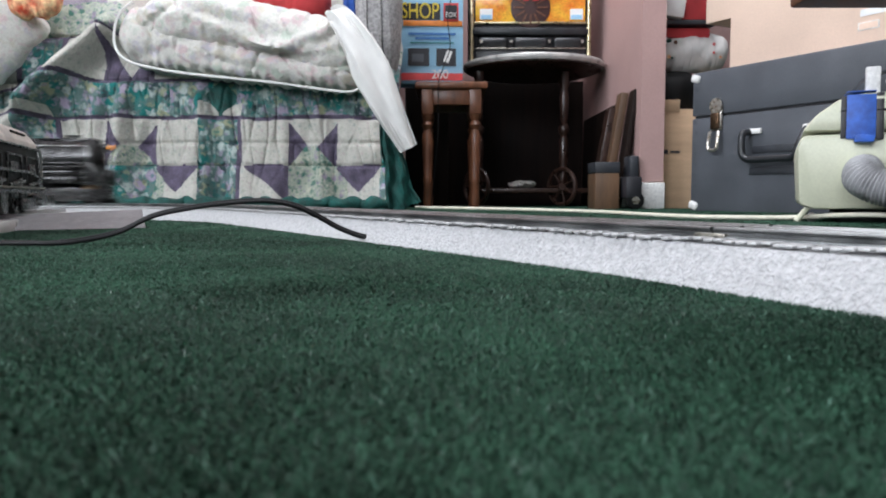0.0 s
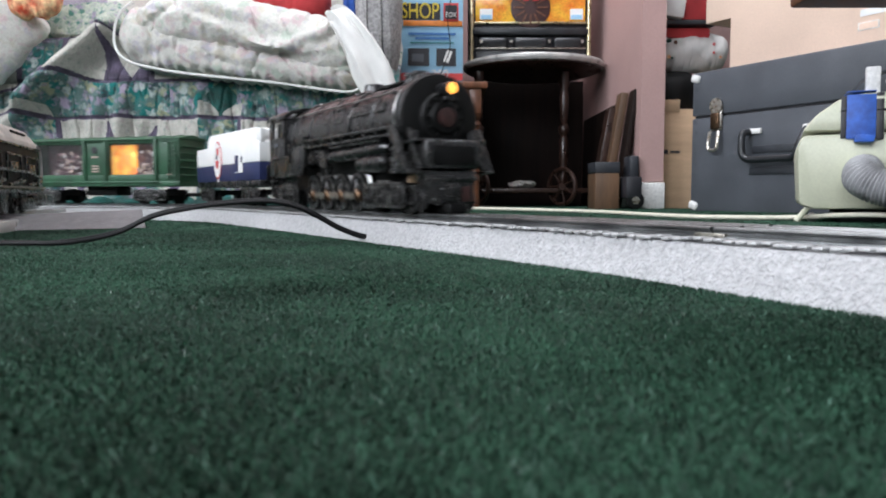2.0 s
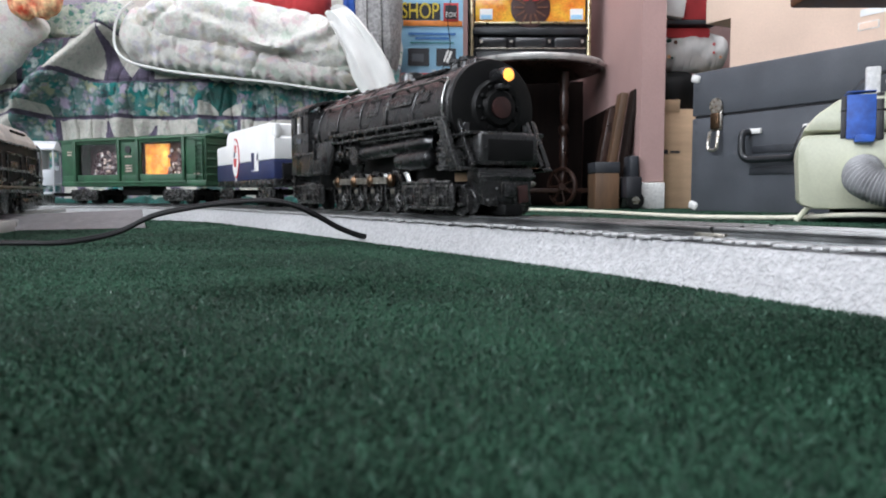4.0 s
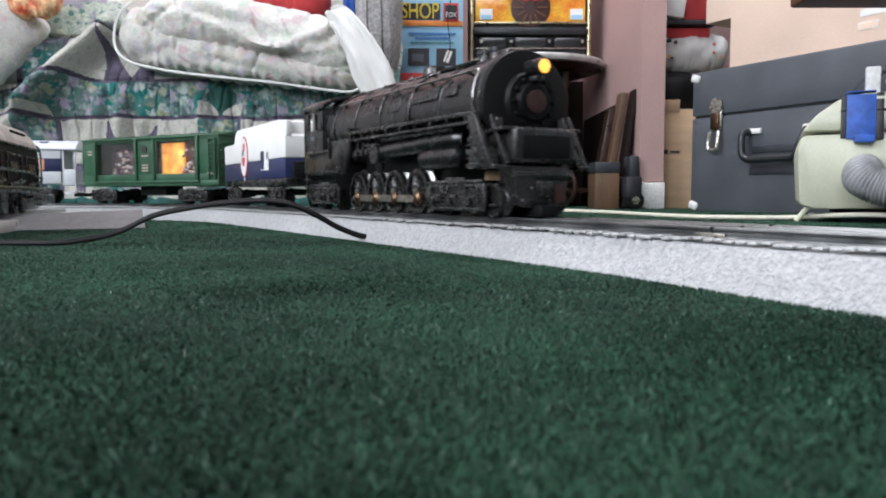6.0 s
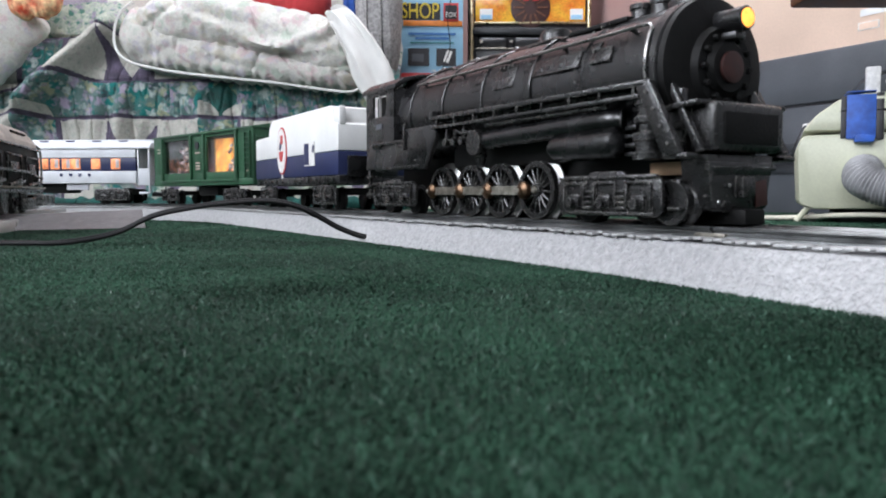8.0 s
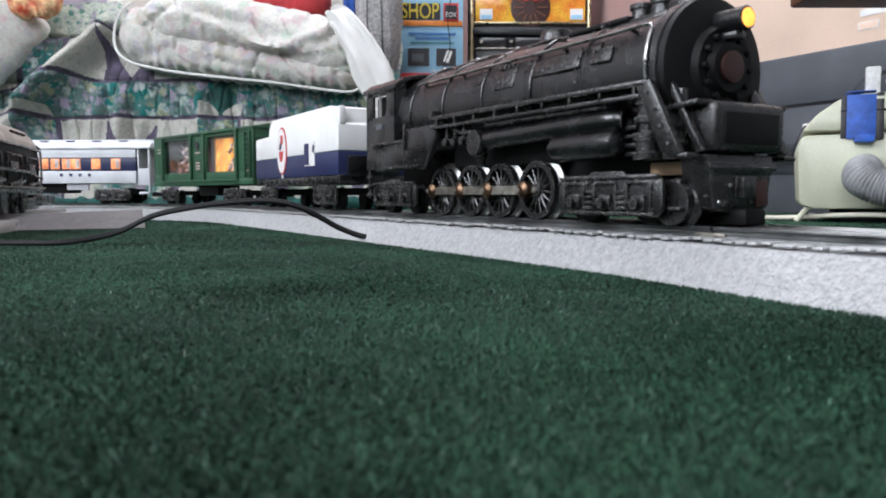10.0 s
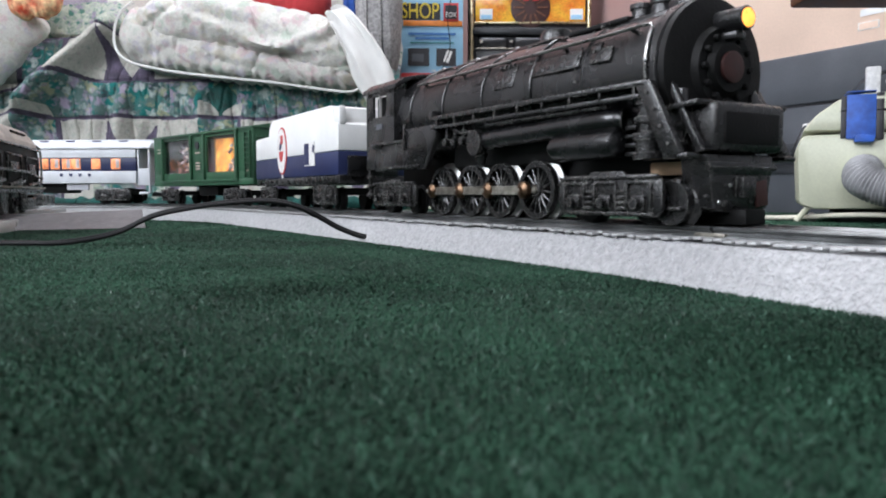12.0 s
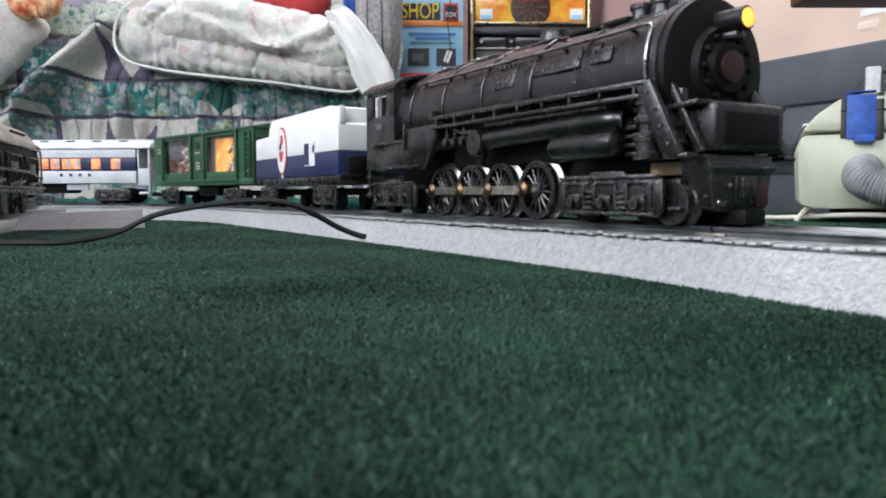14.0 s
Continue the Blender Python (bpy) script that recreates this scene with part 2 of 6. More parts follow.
def worn_lit_edges(m, colour, radius, amount):
    """Lighter broken stretches along a casting's rounded edges: bare metal, and edge highlights put into colour."""
    t = m.node_tree
    b = t.nodes["Principled BSDF"]
    old = b.inputs["Base Color"].links[0].from_socket
    geo = t.nodes.new("ShaderNodeNewGeometry")
    bv = t.nodes.new("ShaderNodeBevel")
    bv.samples = 4
    bv.inputs["Radius"].default_value = radius
    dot = t.nodes.new("ShaderNodeVectorMath")
    dot.operation = "DOT_PRODUCT"
    t.links.new(geo.outputs["Normal"], dot.inputs[0])
    t.links.new(bv.outputs["Normal"], dot.inputs[1])
    r = t.nodes.new("ShaderNodeMapRange")
    r.inputs["From Min"].default_value, r.inputs["From Max"].default_value = 0.985, 0.86
    t.links.new(dot.outputs["Value"], r.inputs["Value"])
    co = t.nodes.new("ShaderNodeTexCoord")
    n = t.nodes.new("ShaderNodeTexNoise")
    n.inputs["Scale"].default_value, n.inputs["Detail"].default_value = 160, 4
    t.links.new(co.outputs["Object"], n.inputs["Vector"])
    nr = t.nodes.new("ShaderNodeMapRange")
    nr.inputs["From Min"].default_value, nr.inputs["From Max"].default_value = 0.40, 0.60
    nr.inputs["To Max"].default_value = amount
    t.links.new(n.outputs["Fac"], nr.inputs["Value"])
    mul = t.nodes.new("ShaderNodeMath")
    mul.operation = "MULTIPLY"
    t.links.new(r.outputs["Result"], mul.inputs[0])
    t.links.new(nr.outputs["Result"], mul.inputs[1])
    mx = t.nodes.new("ShaderNodeMix")
    mx.data_type = "RGBA"
    mx.inputs["B"].default_value = (*colour, 1)
    t.links.new(mul.outputs["Value"], mx.inputs["Factor"])
    t.links.new(old, mx.inputs["A"])
    t.links.new(mx.outputs["Result"], b.inputs["Base Color"])


def chipped(m, colour, scale, level):
    """Small bare chips scattered over a painted casting."""
    t = m.node_tree
    b = t.nodes["Principled BSDF"]
    old = b.inputs["Base Color"].links[0].from_socket
    co = t.nodes.new("ShaderNodeTexCoord")
    n = t.nodes.new("ShaderNodeTexNoise")
    n.inputs["Scale"].default_value, n.inputs["Detail"].default_value = scale, 2
    t.links.new(co.outputs["Object"], n.inputs["Vector"])
    r = t.nodes.new("ShaderNodeMapRange")
    r.inputs["From Min"].default_value, r.inputs["From Max"].default_value = level, level + 0.04
    t.links.new(n.outputs["Fac"], r.inputs["Value"])
    mx = t.nodes.new("ShaderNodeMix")
    mx.data_type = "RGBA"
    mx.inputs["B"].default_value = (*colour, 1)
    t.links.new(r.outputs["Result"], mx.inputs["Factor"])
    t.links.new(old, mx.inputs["A"])
    t.links.new(mx.outputs["Result"], b.inputs["Base Color"])


# The edge tint holds both worn metal and painted edge highlights.
worn_lit_edges(M["black_worn"], (0.24, 0.235, 0.22), 0.0007, 0.9)
worn_lit_edges(M["black"], (0.20, 0.195, 0.19), 0.0006, 0.8)
chipped(M["black_worn"], (0.13, 0.125, 0.12), 420, 0.74)
chipped(M["black"], (0.09, 0.088, 0.085), 300, 0.79)

# ---- mesh helpers ----
AX = {"x": Matrix.Rotation(radians(90), 4, "Y"), "y": Matrix.Rotation(radians(-90), 4, "X"), "z": Matrix.Identity(4)}


def box(sx, sy, sz, at=(0, 0, 0), bev=0.0, turn=(0, 0, 0), seg=2):
    """A box by its size and middle, with rounded edges."""
    bm = bmesh.new()
    bmesh.ops.create_cube(bm, size=1.0, matrix=Matrix.Diagonal((sx, sy, sz, 1)))
    if bev:
        bmesh.ops.bevel(bm, geom=bm.edges[:], offset=bev, segments=seg, affect="EDGES", profile=0.5)
    bmesh.ops.transform(bm, matrix=pose(*at, *turn), verts=bm.verts)
    return bm


def rod(p, q, r, r2=None, seg=16):
    bm = bmesh.new()
    p, q = Vector(p), Vector(q)
    d = q - p
    bmesh.ops.create_cone(bm, cap_ends=True, segments=seg, radius1=r, radius2=r if r2 is None else r2, depth=d.length,
                          matrix=Matrix.Translation((p + q) / 2) @ d.to_track_quat("Z", "Y").to_matrix().to_4x4())
    return bm


def lathe(profile, at=(0, 0, 0), axis="z", seg=28):
    """Turns a profile of (radius, height) about an axis."""
    bm = bmesh.new()
    rings = []
    for r, z in profile:
        rings.append([bm.verts.new((max(r, 1e-5) * math.cos(2 * math.pi * k / seg), max(r, 1e-5) * math.sin(2 * math.pi * k / seg), z)) for k in range(seg)])
    for a, b in zip(rings, rings[1:]):
        for k in range(seg):
            bm.faces.new((a[k], a[(k + 1) % seg], b[(k + 1) % seg], b[k]))
    bm.faces.new(rings[0][::-1])
    bm.faces.new(rings[-1])
    bmesh.ops.transform(bm, matrix=Matrix.Translation(at) @ AX[axis], verts=bm.verts)
    bmesh.ops.recalc_face_normals(bm, faces=bm.faces)
    return bm


def prism(outline, depth, m=None, bev=0.0):
    """An outline in x, z drawn out along y, from -depth/2 to depth/2."""
    bm = bmesh.new()
    vs = [bm.verts.new((x, -depth / 2, z)) for x, z in outline]
    face = bm.faces.new(vs)
    got = bmesh.ops.extrude_face_region(bm, geom=[face])
    bmesh.ops.translate(bm, vec=(0, depth, 0), verts=[v for v in got["geom"] if isinstance(v, bmesh.types.BMVert)])
    bmesh.ops.recalc_face_normals(bm, faces=bm.faces)
    if bev:
        bmesh.ops.bevel(bm, geom=bm.edges[:], offset=bev, segments=2, affect="EDGES", profile=0.5)
    if m is not None:
        bmesh.ops.transform(bm, matrix=m, verts=bm.verts)
    return bm


def smooth_line(points, n=8):
    """A smooth curve through the points."""
    pts = [Vector(p) for p in points]
    ext = [2 * pts[0] - pts[1], *pts, 2 * pts[-1] - pts[-2]]
    out = []
    for i in range(1, len(ext) - 2):
        a, b, c, d = ext[i - 1:i + 3]
        for k in range(n):
            u = k / n
            out.append(0.5 * (2 * b + (c - a) * u + (2 * a - 5 * b + 4 * c - d) * u * u + (3 * b - a - 3 * c + d) * u ** 3))
    return out + [pts[-1]]


def sweep(line, section, up=(0, 0, 1), cap=True):
    """A section of (across, up) pairs, or a function of the step that gives one, drawn along a line."""
    bm = bmesh.new()
    rings = []
    line = [Vector(p) for p in line]
    for i, p in enumerate(line):
        t = (line[min(i + 1, len(line) - 1)] - line[max(i - 1, 0)]).normalized()
        side = t.cross(Vector(up))
        side = side.normalized() if side.length > 1e-6 else Vector((1, 0, 0))
        top = side.cross(t)
        sec = section(i) if callable(section) else section
        rings.append([bm.verts.new(p + side * a + top * b) for a, b in sec])
    n = len(rings[0])
    for a, b in zip(rings, rings[1:]):
        for k in range(n):
            bm.faces.new((a[k], a[(k + 1) % n], b[(k + 1) % n], b[k]))
    if cap:
        bm.faces.new(rings[0][::-1])
        bm.faces.new(rings[-1])
    bmesh.ops.recalc_face_normals(bm, faces=bm.faces)
    return bm


def circle(r, n=10, ry=None):
    return [(r * math.cos(2 * math.pi * k / n), (ry or r) * math.sin(2 * math.pi * k / n)) for k in range(n)]


def merge(*bms):
    out = bms[0]
    for b in bms[1:]:
        me = bpy.data.meshes.new("t")
        b.to_mesh(me)
        b.free()
        out.from_mesh(me)
        bpy.data.meshes.remove(me)
    return out


def mesh_of(name, bm, material, sharp=38):
    me = bpy.data.meshes.new(name)
    for f in bm.faces:
        f.smooth = True
    bm.to_mesh(me)
    bm.free()
    me.set_sharp_from_angle(angle=radians(sharp))
    for m in material if isinstance(material, (list, tuple)) else [material]:
        me.materials.append(M[m])
    return me


def part(name, bm, material, parent=None, label="", sharp=38):
    ob = new(name, mesh_of(name, bm, material, sharp))
    ob.parent = parent
    if label:
        tagged(ob, label)
    return ob


def thing(name, label, category, at=None, group="", kind=""):
    ob = new(name)
    ob.empty_display_size = 0.02
    if at is not None:
        ob.matrix_basis = at
    return tagged(ob, label, category, group, kind)


def solo(name, bm, material, label, category, kind="", group="", sharp=38):
    return tagged(part(name, bm, material, None, "", sharp), label, category, group, kind)


def piece(name, mesh, parent, m):
    """One of many alike pieces that share a mesh."""
    ob = new(name, mesh)
    ob.parent = parent
    ob.matrix_basis = m
    return ob


def letters(text, size, m, material, parent, name="lettering", deep=0.0008, squeeze=1.0):
    cu = bpy.data.curves.new(name, "FONT")
    cu.body, cu.size, cu.extrude, cu.align_x, cu.align_y = text, size, deep, "CENTER", "CENTER"
    tmp = bpy.data.objects.new(name, cu)
    scene.collection.objects.link(tmp)
    me = bpy.data.meshes.new_from_object(tmp.evaluated_get(bpy.context.evaluated_depsgraph_get()))
    bpy.data.objects.remove(tmp)
    me.materials.clear()
    me.materials.append(M[material])
    me.transform(m @ Matrix.Diagonal((squeeze, 1, 1, 1)))
    ob = new(name, me)
    ob.parent = parent
    return ob


# ---- the line of the track ----
FLOOR = -0.002
RAIL_Z, TIE_Z, DECK_Z = 0.0195, 0.0155, 0.0135
TURN, BEND, RADIUS, ARC = 1.043, -0.478, 0.419, 2.75
Q0 = Vector((0.0338, 0.4316))
AHEAD, NEAR = Vector((math.cos(TURN), -math.sin(TURN))), Vector((-math.sin(TURN), -math.cos(TURN)))


def track(s):
    """The middle of the track at s metres along it: straight past the camera, a bend behind."""
    if s >= BEND:
        return Q0 + AHEAD * s
    c = Q0 + AHEAD * BEND + NEAR * RADIUS
    a = (BEND - s) / RADIUS
    over = max(a - ARC, 0.0) * RADIUS
    a = min(a, ARC)
    p = c - NEAR * RADIUS * math.cos(a) - AHEAD * RADIUS * math.sin(a)
    back = NEAR * math.sin(a) - AHEAD * math.cos(a)
    return p + back * over


def along(s):
    d = track(s + 0.002) - track(s - 0.002)
    return d.normalized()


def ride(s, base):
    """The pose of a vehicle whose two trucks stand base apart round s."""
    a, b = track(s + base / 2), track(s - base / 2)
    d = a - b
    m = (a + b) / 2
    return pose(m.x, m.y, RAIL_Z, 0, 0, math.degrees(math.atan2(d.y, d.x)))

# ---- the room ----
X0, X1, Y0, Y1, H = -2.0, 1.35, -1.6, 2.5, 2.4


def wall(name, size, at):
    return solo(name, box(*size, at), "wall" if name == "wall_north" else "wall_grey", "mauve painted plaster wall" if name == "wall_north" else "plain plaster wall out of view, grey to keep reflections neutral", "wall", "structure")


def room():
    bm = bmesh.new()
    n = 60
    for i in range(n + 1):
        for j in range(n + 1):
            bm.verts.new((X0 - 0.1 + (X1 - X0 + 0.2) * i / n, Y0 - 0.1 + (Y1 - Y0 + 0.2) * j / n, FLOOR))
    bm.verts.ensure_lookup_table()
    for i in range(n):
        for j in range(n):
            a = i * (n + 1) + j
            bm.faces.new([bm.verts[k] for k in (a, a + n + 1, a + n + 2, a + 1)])
    solo("floor", bm, "carpet", "dark green short-pile carpet over the whole floor", "carpet", "structure")
    # ceiling with an opening for the added roof light, x -0.4 to 0.6, y 1.05 to 1.85
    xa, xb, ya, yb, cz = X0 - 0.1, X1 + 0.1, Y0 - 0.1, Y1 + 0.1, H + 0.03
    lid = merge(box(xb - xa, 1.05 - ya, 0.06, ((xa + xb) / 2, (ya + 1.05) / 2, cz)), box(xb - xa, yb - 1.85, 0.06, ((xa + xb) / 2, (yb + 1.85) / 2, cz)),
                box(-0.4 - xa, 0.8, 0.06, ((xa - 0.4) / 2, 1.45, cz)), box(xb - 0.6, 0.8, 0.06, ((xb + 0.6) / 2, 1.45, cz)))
    solo("ceiling", lid, "ceiling", "plain white plaster ceiling, opened for an added roof light", "ceiling", "structure")
    w = thing("added_roof_light", "unseen roof light with a white frame, added for light from above", "window", pose(0.1, 1.45, H + 0.06), kind="structure")
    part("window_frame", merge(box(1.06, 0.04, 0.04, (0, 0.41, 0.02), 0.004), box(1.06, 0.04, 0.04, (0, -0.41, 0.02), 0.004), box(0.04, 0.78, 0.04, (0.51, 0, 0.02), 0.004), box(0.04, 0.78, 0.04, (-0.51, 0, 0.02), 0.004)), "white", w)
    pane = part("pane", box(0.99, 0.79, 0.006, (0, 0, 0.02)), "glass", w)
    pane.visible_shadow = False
    th = 0.1
    wall("wall_north", (X1 - X0 + 0.2, th, H), ((X0 + X1) / 2, Y1 + th / 2, H / 2))
    wall("wall_east", (th, Y1 - Y0, H), (X1 + th / 2, (Y0 + Y1) / 2, H / 2))
    # west wall with an opening, y -0.85 to 0.45, z 0.8 to 1.9
    west = merge(box(th, -0.85 - Y0, H, (X0 - th / 2, (-0.85 + Y0) / 2, H / 2)), box(th, Y1 - 0.45, H, (X0 - th / 2, (0.45 + Y1) / 2, H / 2)),
                 box(th, 1.3, 0.8, (X0 - th / 2, -0.2, 0.4)), box(th, 1.3, H - 1.9, (X0 - th / 2, -0.2, (H + 1.9) / 2)))
    solo("wall_west", west, "wall_pale", "plaster wall out of view with a window opening, off-white for its bounce", "wall", "structure")
    south = merge(box(-1.75 - X0, th, H, ((X0 - 1.75) / 2, Y0 - th / 2, H / 2)), box(X1 + 0.25, th, H, ((X1 - 0.25) / 2, Y0 - th / 2, H / 2)),
                  box(1.5, th, 0.85, (-1.0, Y0 - th / 2, 0.425)), box(1.5, th, H - 1.95, (-1.0, Y0 - th / 2, (H + 1.95) / 2)))
    solo("wall_south", south, "wall_grey", "plaster wall out of view with a window opening, grey to keep reflections neutral", "wall", "structure")
    for name, at, size, flat in (("window_1", (X0 - 0.05, -0.2, 1.35), (0.04, 1.3, 1.1), "y"), ("window_2", (-1.0, Y0 - 0.05, 1.4), (1.5, 0.04, 1.1), "x")):
        w = thing(name, "white framed window with clear panes", "window", pose(*at), kind="structure")
        L = size[1] if flat == "y" else size[0]
        def q(a, b, c, where):
            return box(*((c, a, b) if flat == "y" else (a, c, b)), (0, where[0], where[1]) if flat == "y" else (where[0], 0, where[1]), 0.004)
        fr = merge(q(L, 0.05, 0.05, (0, 0.525)), q(L, 0.05, 0.05, (0, -0.525)), q(0.05, 1.0, 0.05, (L / 2 - 0.025, 0)), q(0.05, 1.0, 0.05, (-L / 2 + 0.025, 0)), q(0.03, 1.0, 0.04, (0, 0)))
        part("window_frame", fr, "white", w)
        for sgn in (-1, 1):
            pane = part("pane", q(L / 2 - 0.07, 0.99, 0.004, (sgn * (L / 4 - 0.005), 0)), "glass", w)
            pane.visible_shadow = False
    # the partition whose end stands beside the trunk
    solo("wall_partition", merge(box(0.055, 0.74, H - 0.062, (0.4895, 2.13, (H + 0.062) / 2))), "wall", "mauve painted partition wall end", "wall", "structure")
    solo("baseboard", merge(box(0.062, 0.745, 0.062, (0.4895, 2.1265, 0.029), 0.004)), "nick", "white painted block at the foot of the partition", "baseboard", "structure")


room()

# ---- board, track ----


def board_edge(s):
    u = min(max((s - 0.11) / 0.15, 0), 1)
    return 0.0345 + 0.012 * u * u * (3 - 2 * u)


def side_point(s, off, z):
    p, d = track(s), along(s)
    return Vector((p.x + d.y * off, p.y - d.x * off, z))


S_ALL = [0.9 - 0.02 * i for i in range(150)]


def track_board():
    bm = bmesh.new()
    rows = []
    for s in S_ALL:
        e = board_edge(s) + 0.0006 * noise.noise((s * 40, 0, 0))
        ring = [(e, FLOOR), (e - 0.0105, DECK_Z - 0.0008), (e - 0.0115, DECK_Z), (-0.024, DECK_Z), (-0.0346, FLOOR)]
        rows.append([bm.verts.new(side_point(s, a, z)) for a, z in ring])
    for a, b in zip(rows, rows[1:]):
        for k in range(5):
            bm.faces.new((a[k], a[(k + 1) % 5], b[(k + 1) % 5], b[k]))
    bm.faces.new(rows[0])
    bm.faces.new(rows[-1][::-1])
    bmesh.ops.recalc_face_normals(bm, faces=bm.faces)
    solo("track_board", bm, "deck", "white textured foam board under the toy track, on the carpet", "board", sharp=30)


track_board()
RAIL_SECTION = [(-0.0026, 0), (0.0026, 0), (0.0024, 0.0006), (0.0009, 0.0010), (0.0008, 0.0024), (0.0018, 0.0028), (0.0019, 0.0034), (0.0012, 0.0040),
                (-0.0012, 0.0040), (-0.0019, 0.0034), (-0.0018, 0.0028), (-0.0008, 0.0024), (-0.0009, 0.0010), (-0.0024, 0.0006)]


def polished(bm):
    """The head of a rail is rubbed bright; its sides are darkened for the reflected carpet."""
    n = len(RAIL_SECTION)
    bm.faces.ensure_lookup_table()
    for i, f in enumerate(bm.faces):
        f.material_index = 1 if len(f.verts) == 4 and i % n in (6, 7) else 0
    return bm


def toy_track():
    t = thing("toy_track", "three-rail toy train track with closely spaced ties on a white board", "track", pose(0, 0, DECK_Z))
    joint = 0.165
    down = Vector((0, 0, -DECK_Z))
    for off in (0.0172, 0.0, -0.0172):
        for lo, hi in ((-2.06, joint - 0.0008), (joint + 0.0008, 0.9)):
            n = int((hi - lo) / 0.02) + 1
            line = [side_point(hi + (lo - hi) * i / n, off, TIE_Z) + down for i in range(n + 1)]
            part("rail", polished(sweep(line, RAIL_SECTION)), ["rail_side", "rail"], t)
        p = side_point(joint, off, TIE_Z) + down
        h = math.degrees(math.atan2(along(joint).y, along(joint).x))
        jm = box(0.014, 0.0062, 0.0016, (p.x, p.y, p.z + 0.0009), 0.0004, (0, 0, h))
        part("rail_joiner", jm, "rod", t, "dull metal joiner")
    tie = mesh_of("tie", box(0.0038, 0.0515, 0.0011, (0, 0, 0.00145), 0.0004), "tie")
    random.seed(3)

    def bed(s):
        p = side_point(s, (board_edge(s) - 0.0345) * 0.45 + random.uniform(-0.0006, 0.0006), 0)
        d = along(s)
        return pose(p.x, p.y, random.uniform(-0.0001, 0.0001), random.uniform(-1.2, 1.2), random.uniform(-3, 3), math.degrees(math.atan2(d.y, d.x)) + random.uniform(-2, 2))

    for i in range(300):
        piece("tie", tie, t, bed(0.32 - i * 0.0050))
    rest = bmesh.new()
    for s in [0.32 + 0.005 * k for k in range(1, 60)] + [-1.18 - 0.005 * k for k in range(172)]:
        b = box(0.0038, 0.0515, 0.0011, (0, 0, 0.00145))
        bmesh.ops.transform(b, matrix=bed(s), verts=b.verts)
        rest = merge(rest, b)
    tagged(part("far_ties", rest, "tie", t), kind="stuff")


toy_track()

# ---- sofa under quilts ----


def sofa():
    t = thing("sofa", "low upholstered sofa hidden under quilts", "sofa", pose(-0.86, 2.03, FLOOR))
    part("seat", box(1.3, 0.6, 0.27, (0, 0.0, 0.135), 0.03), "quilt_purple", t)
    part("backrest", box(1.3, 0.18, 0.8, (0, 0.25, 0.4), 0.04), "quilt_purple", t)
    part("seat_cushion", box(0.66, 0.40, 0.215, (-0.28, -0.02, 0.375), 0.05, seg=4), "quilt_purple", t)
    part("arm", box(0.14, 0.55, 0.43, (0.66, 0.0, 0.215), 0.04), "quilt_purple", t)


sofa()
QUILT = ["quilt_white", "quilt_teal", "quilt_purple", "quilt_lilac", "quilt_green", "quilt_pale"]
STAR, SASH, UNIT = -0.846, 0.093, 0.103


def patch(x, v):
    """Star blocks with plum points, teal floral sashes between and above them."""
    if v < 0.020:
        return 4
    if 0.197 < v < 0.205 or 0.281 < v < 0.290 or 0.392 < v < 0.398:
        return 2
    k = math.floor((x - STAR) / (3 * UNIT + SASH))
    a = (x - STAR) - k * (3 * UNIT + SASH)
    if 0.205 <= v <= 0.281:
        # floral band, with a large leaf where the sashes cross
        if a > 3 * UNIT and k > -1:
            u, w = (a - 3 * UNIT) / SASH - 0.5, (v - 0.205) / 0.076
            if abs(u) < 0.06 + 0.3 * math.sin(math.pi * min(max((w - 0.12) / 0.88, 0), 1)):
                return 4
            return 0 if w < 0.25 + 0.3 * abs(u) else 1
        # White at this end puts the light on the fold's ridge into the print.
        if x < -0.86:
            return 0 if v < 0.225 else 1
        return 1
    if v > 0.398:
        return 5 if v < 0.475 else (0 if (int((x + 5) / 0.09) + int(v / 0.09)) % 3 else 3)
    if a > 3 * UNIT:
        b = a - 3 * UNIT
        if b > SASH - 0.011:
            return 2
        return 1
    if v > 0.29 and k < 0:
        return 0 if a < 2.85 * UNIT else 2
    if v > 0.29:
        c, u, w = int(a / UNIT), (a % UNIT) / UNIT, (v - 0.29) / 0.102
        if c == 1:
            return 2 if abs(u - 0.5) > 0.5 * w else 0
        return 0
    c, u = min(int(a / UNIT), 2), (a % UNIT) / UNIT
    if v > 0.096:
        w = (v - 0.096) / 0.101
        if c == 1:
            # points of the star: plum at both sides, floral below
            if u < 0.36 * (1 - abs(2 * w - 0.9)) or 1 - u < 0.40 * (1 - abs(2 * w - 0.8)):
                return 2
            return 0 if w > 0.42 else 5
        return 0
    w = (v + 0.004) / 0.1
    if c == 1:
        return 1 if k % 2 == 0 else 5
    uu = u if c == 0 else 1 - u
    if k > 0 and c == 0:
        return 2 if w > 1.02 - 0.85 * uu else 0
    if w > 0.40 + 1.05 * abs(uu - 0.52):
        return 2
    return 5 if uu > 0.75 else 0


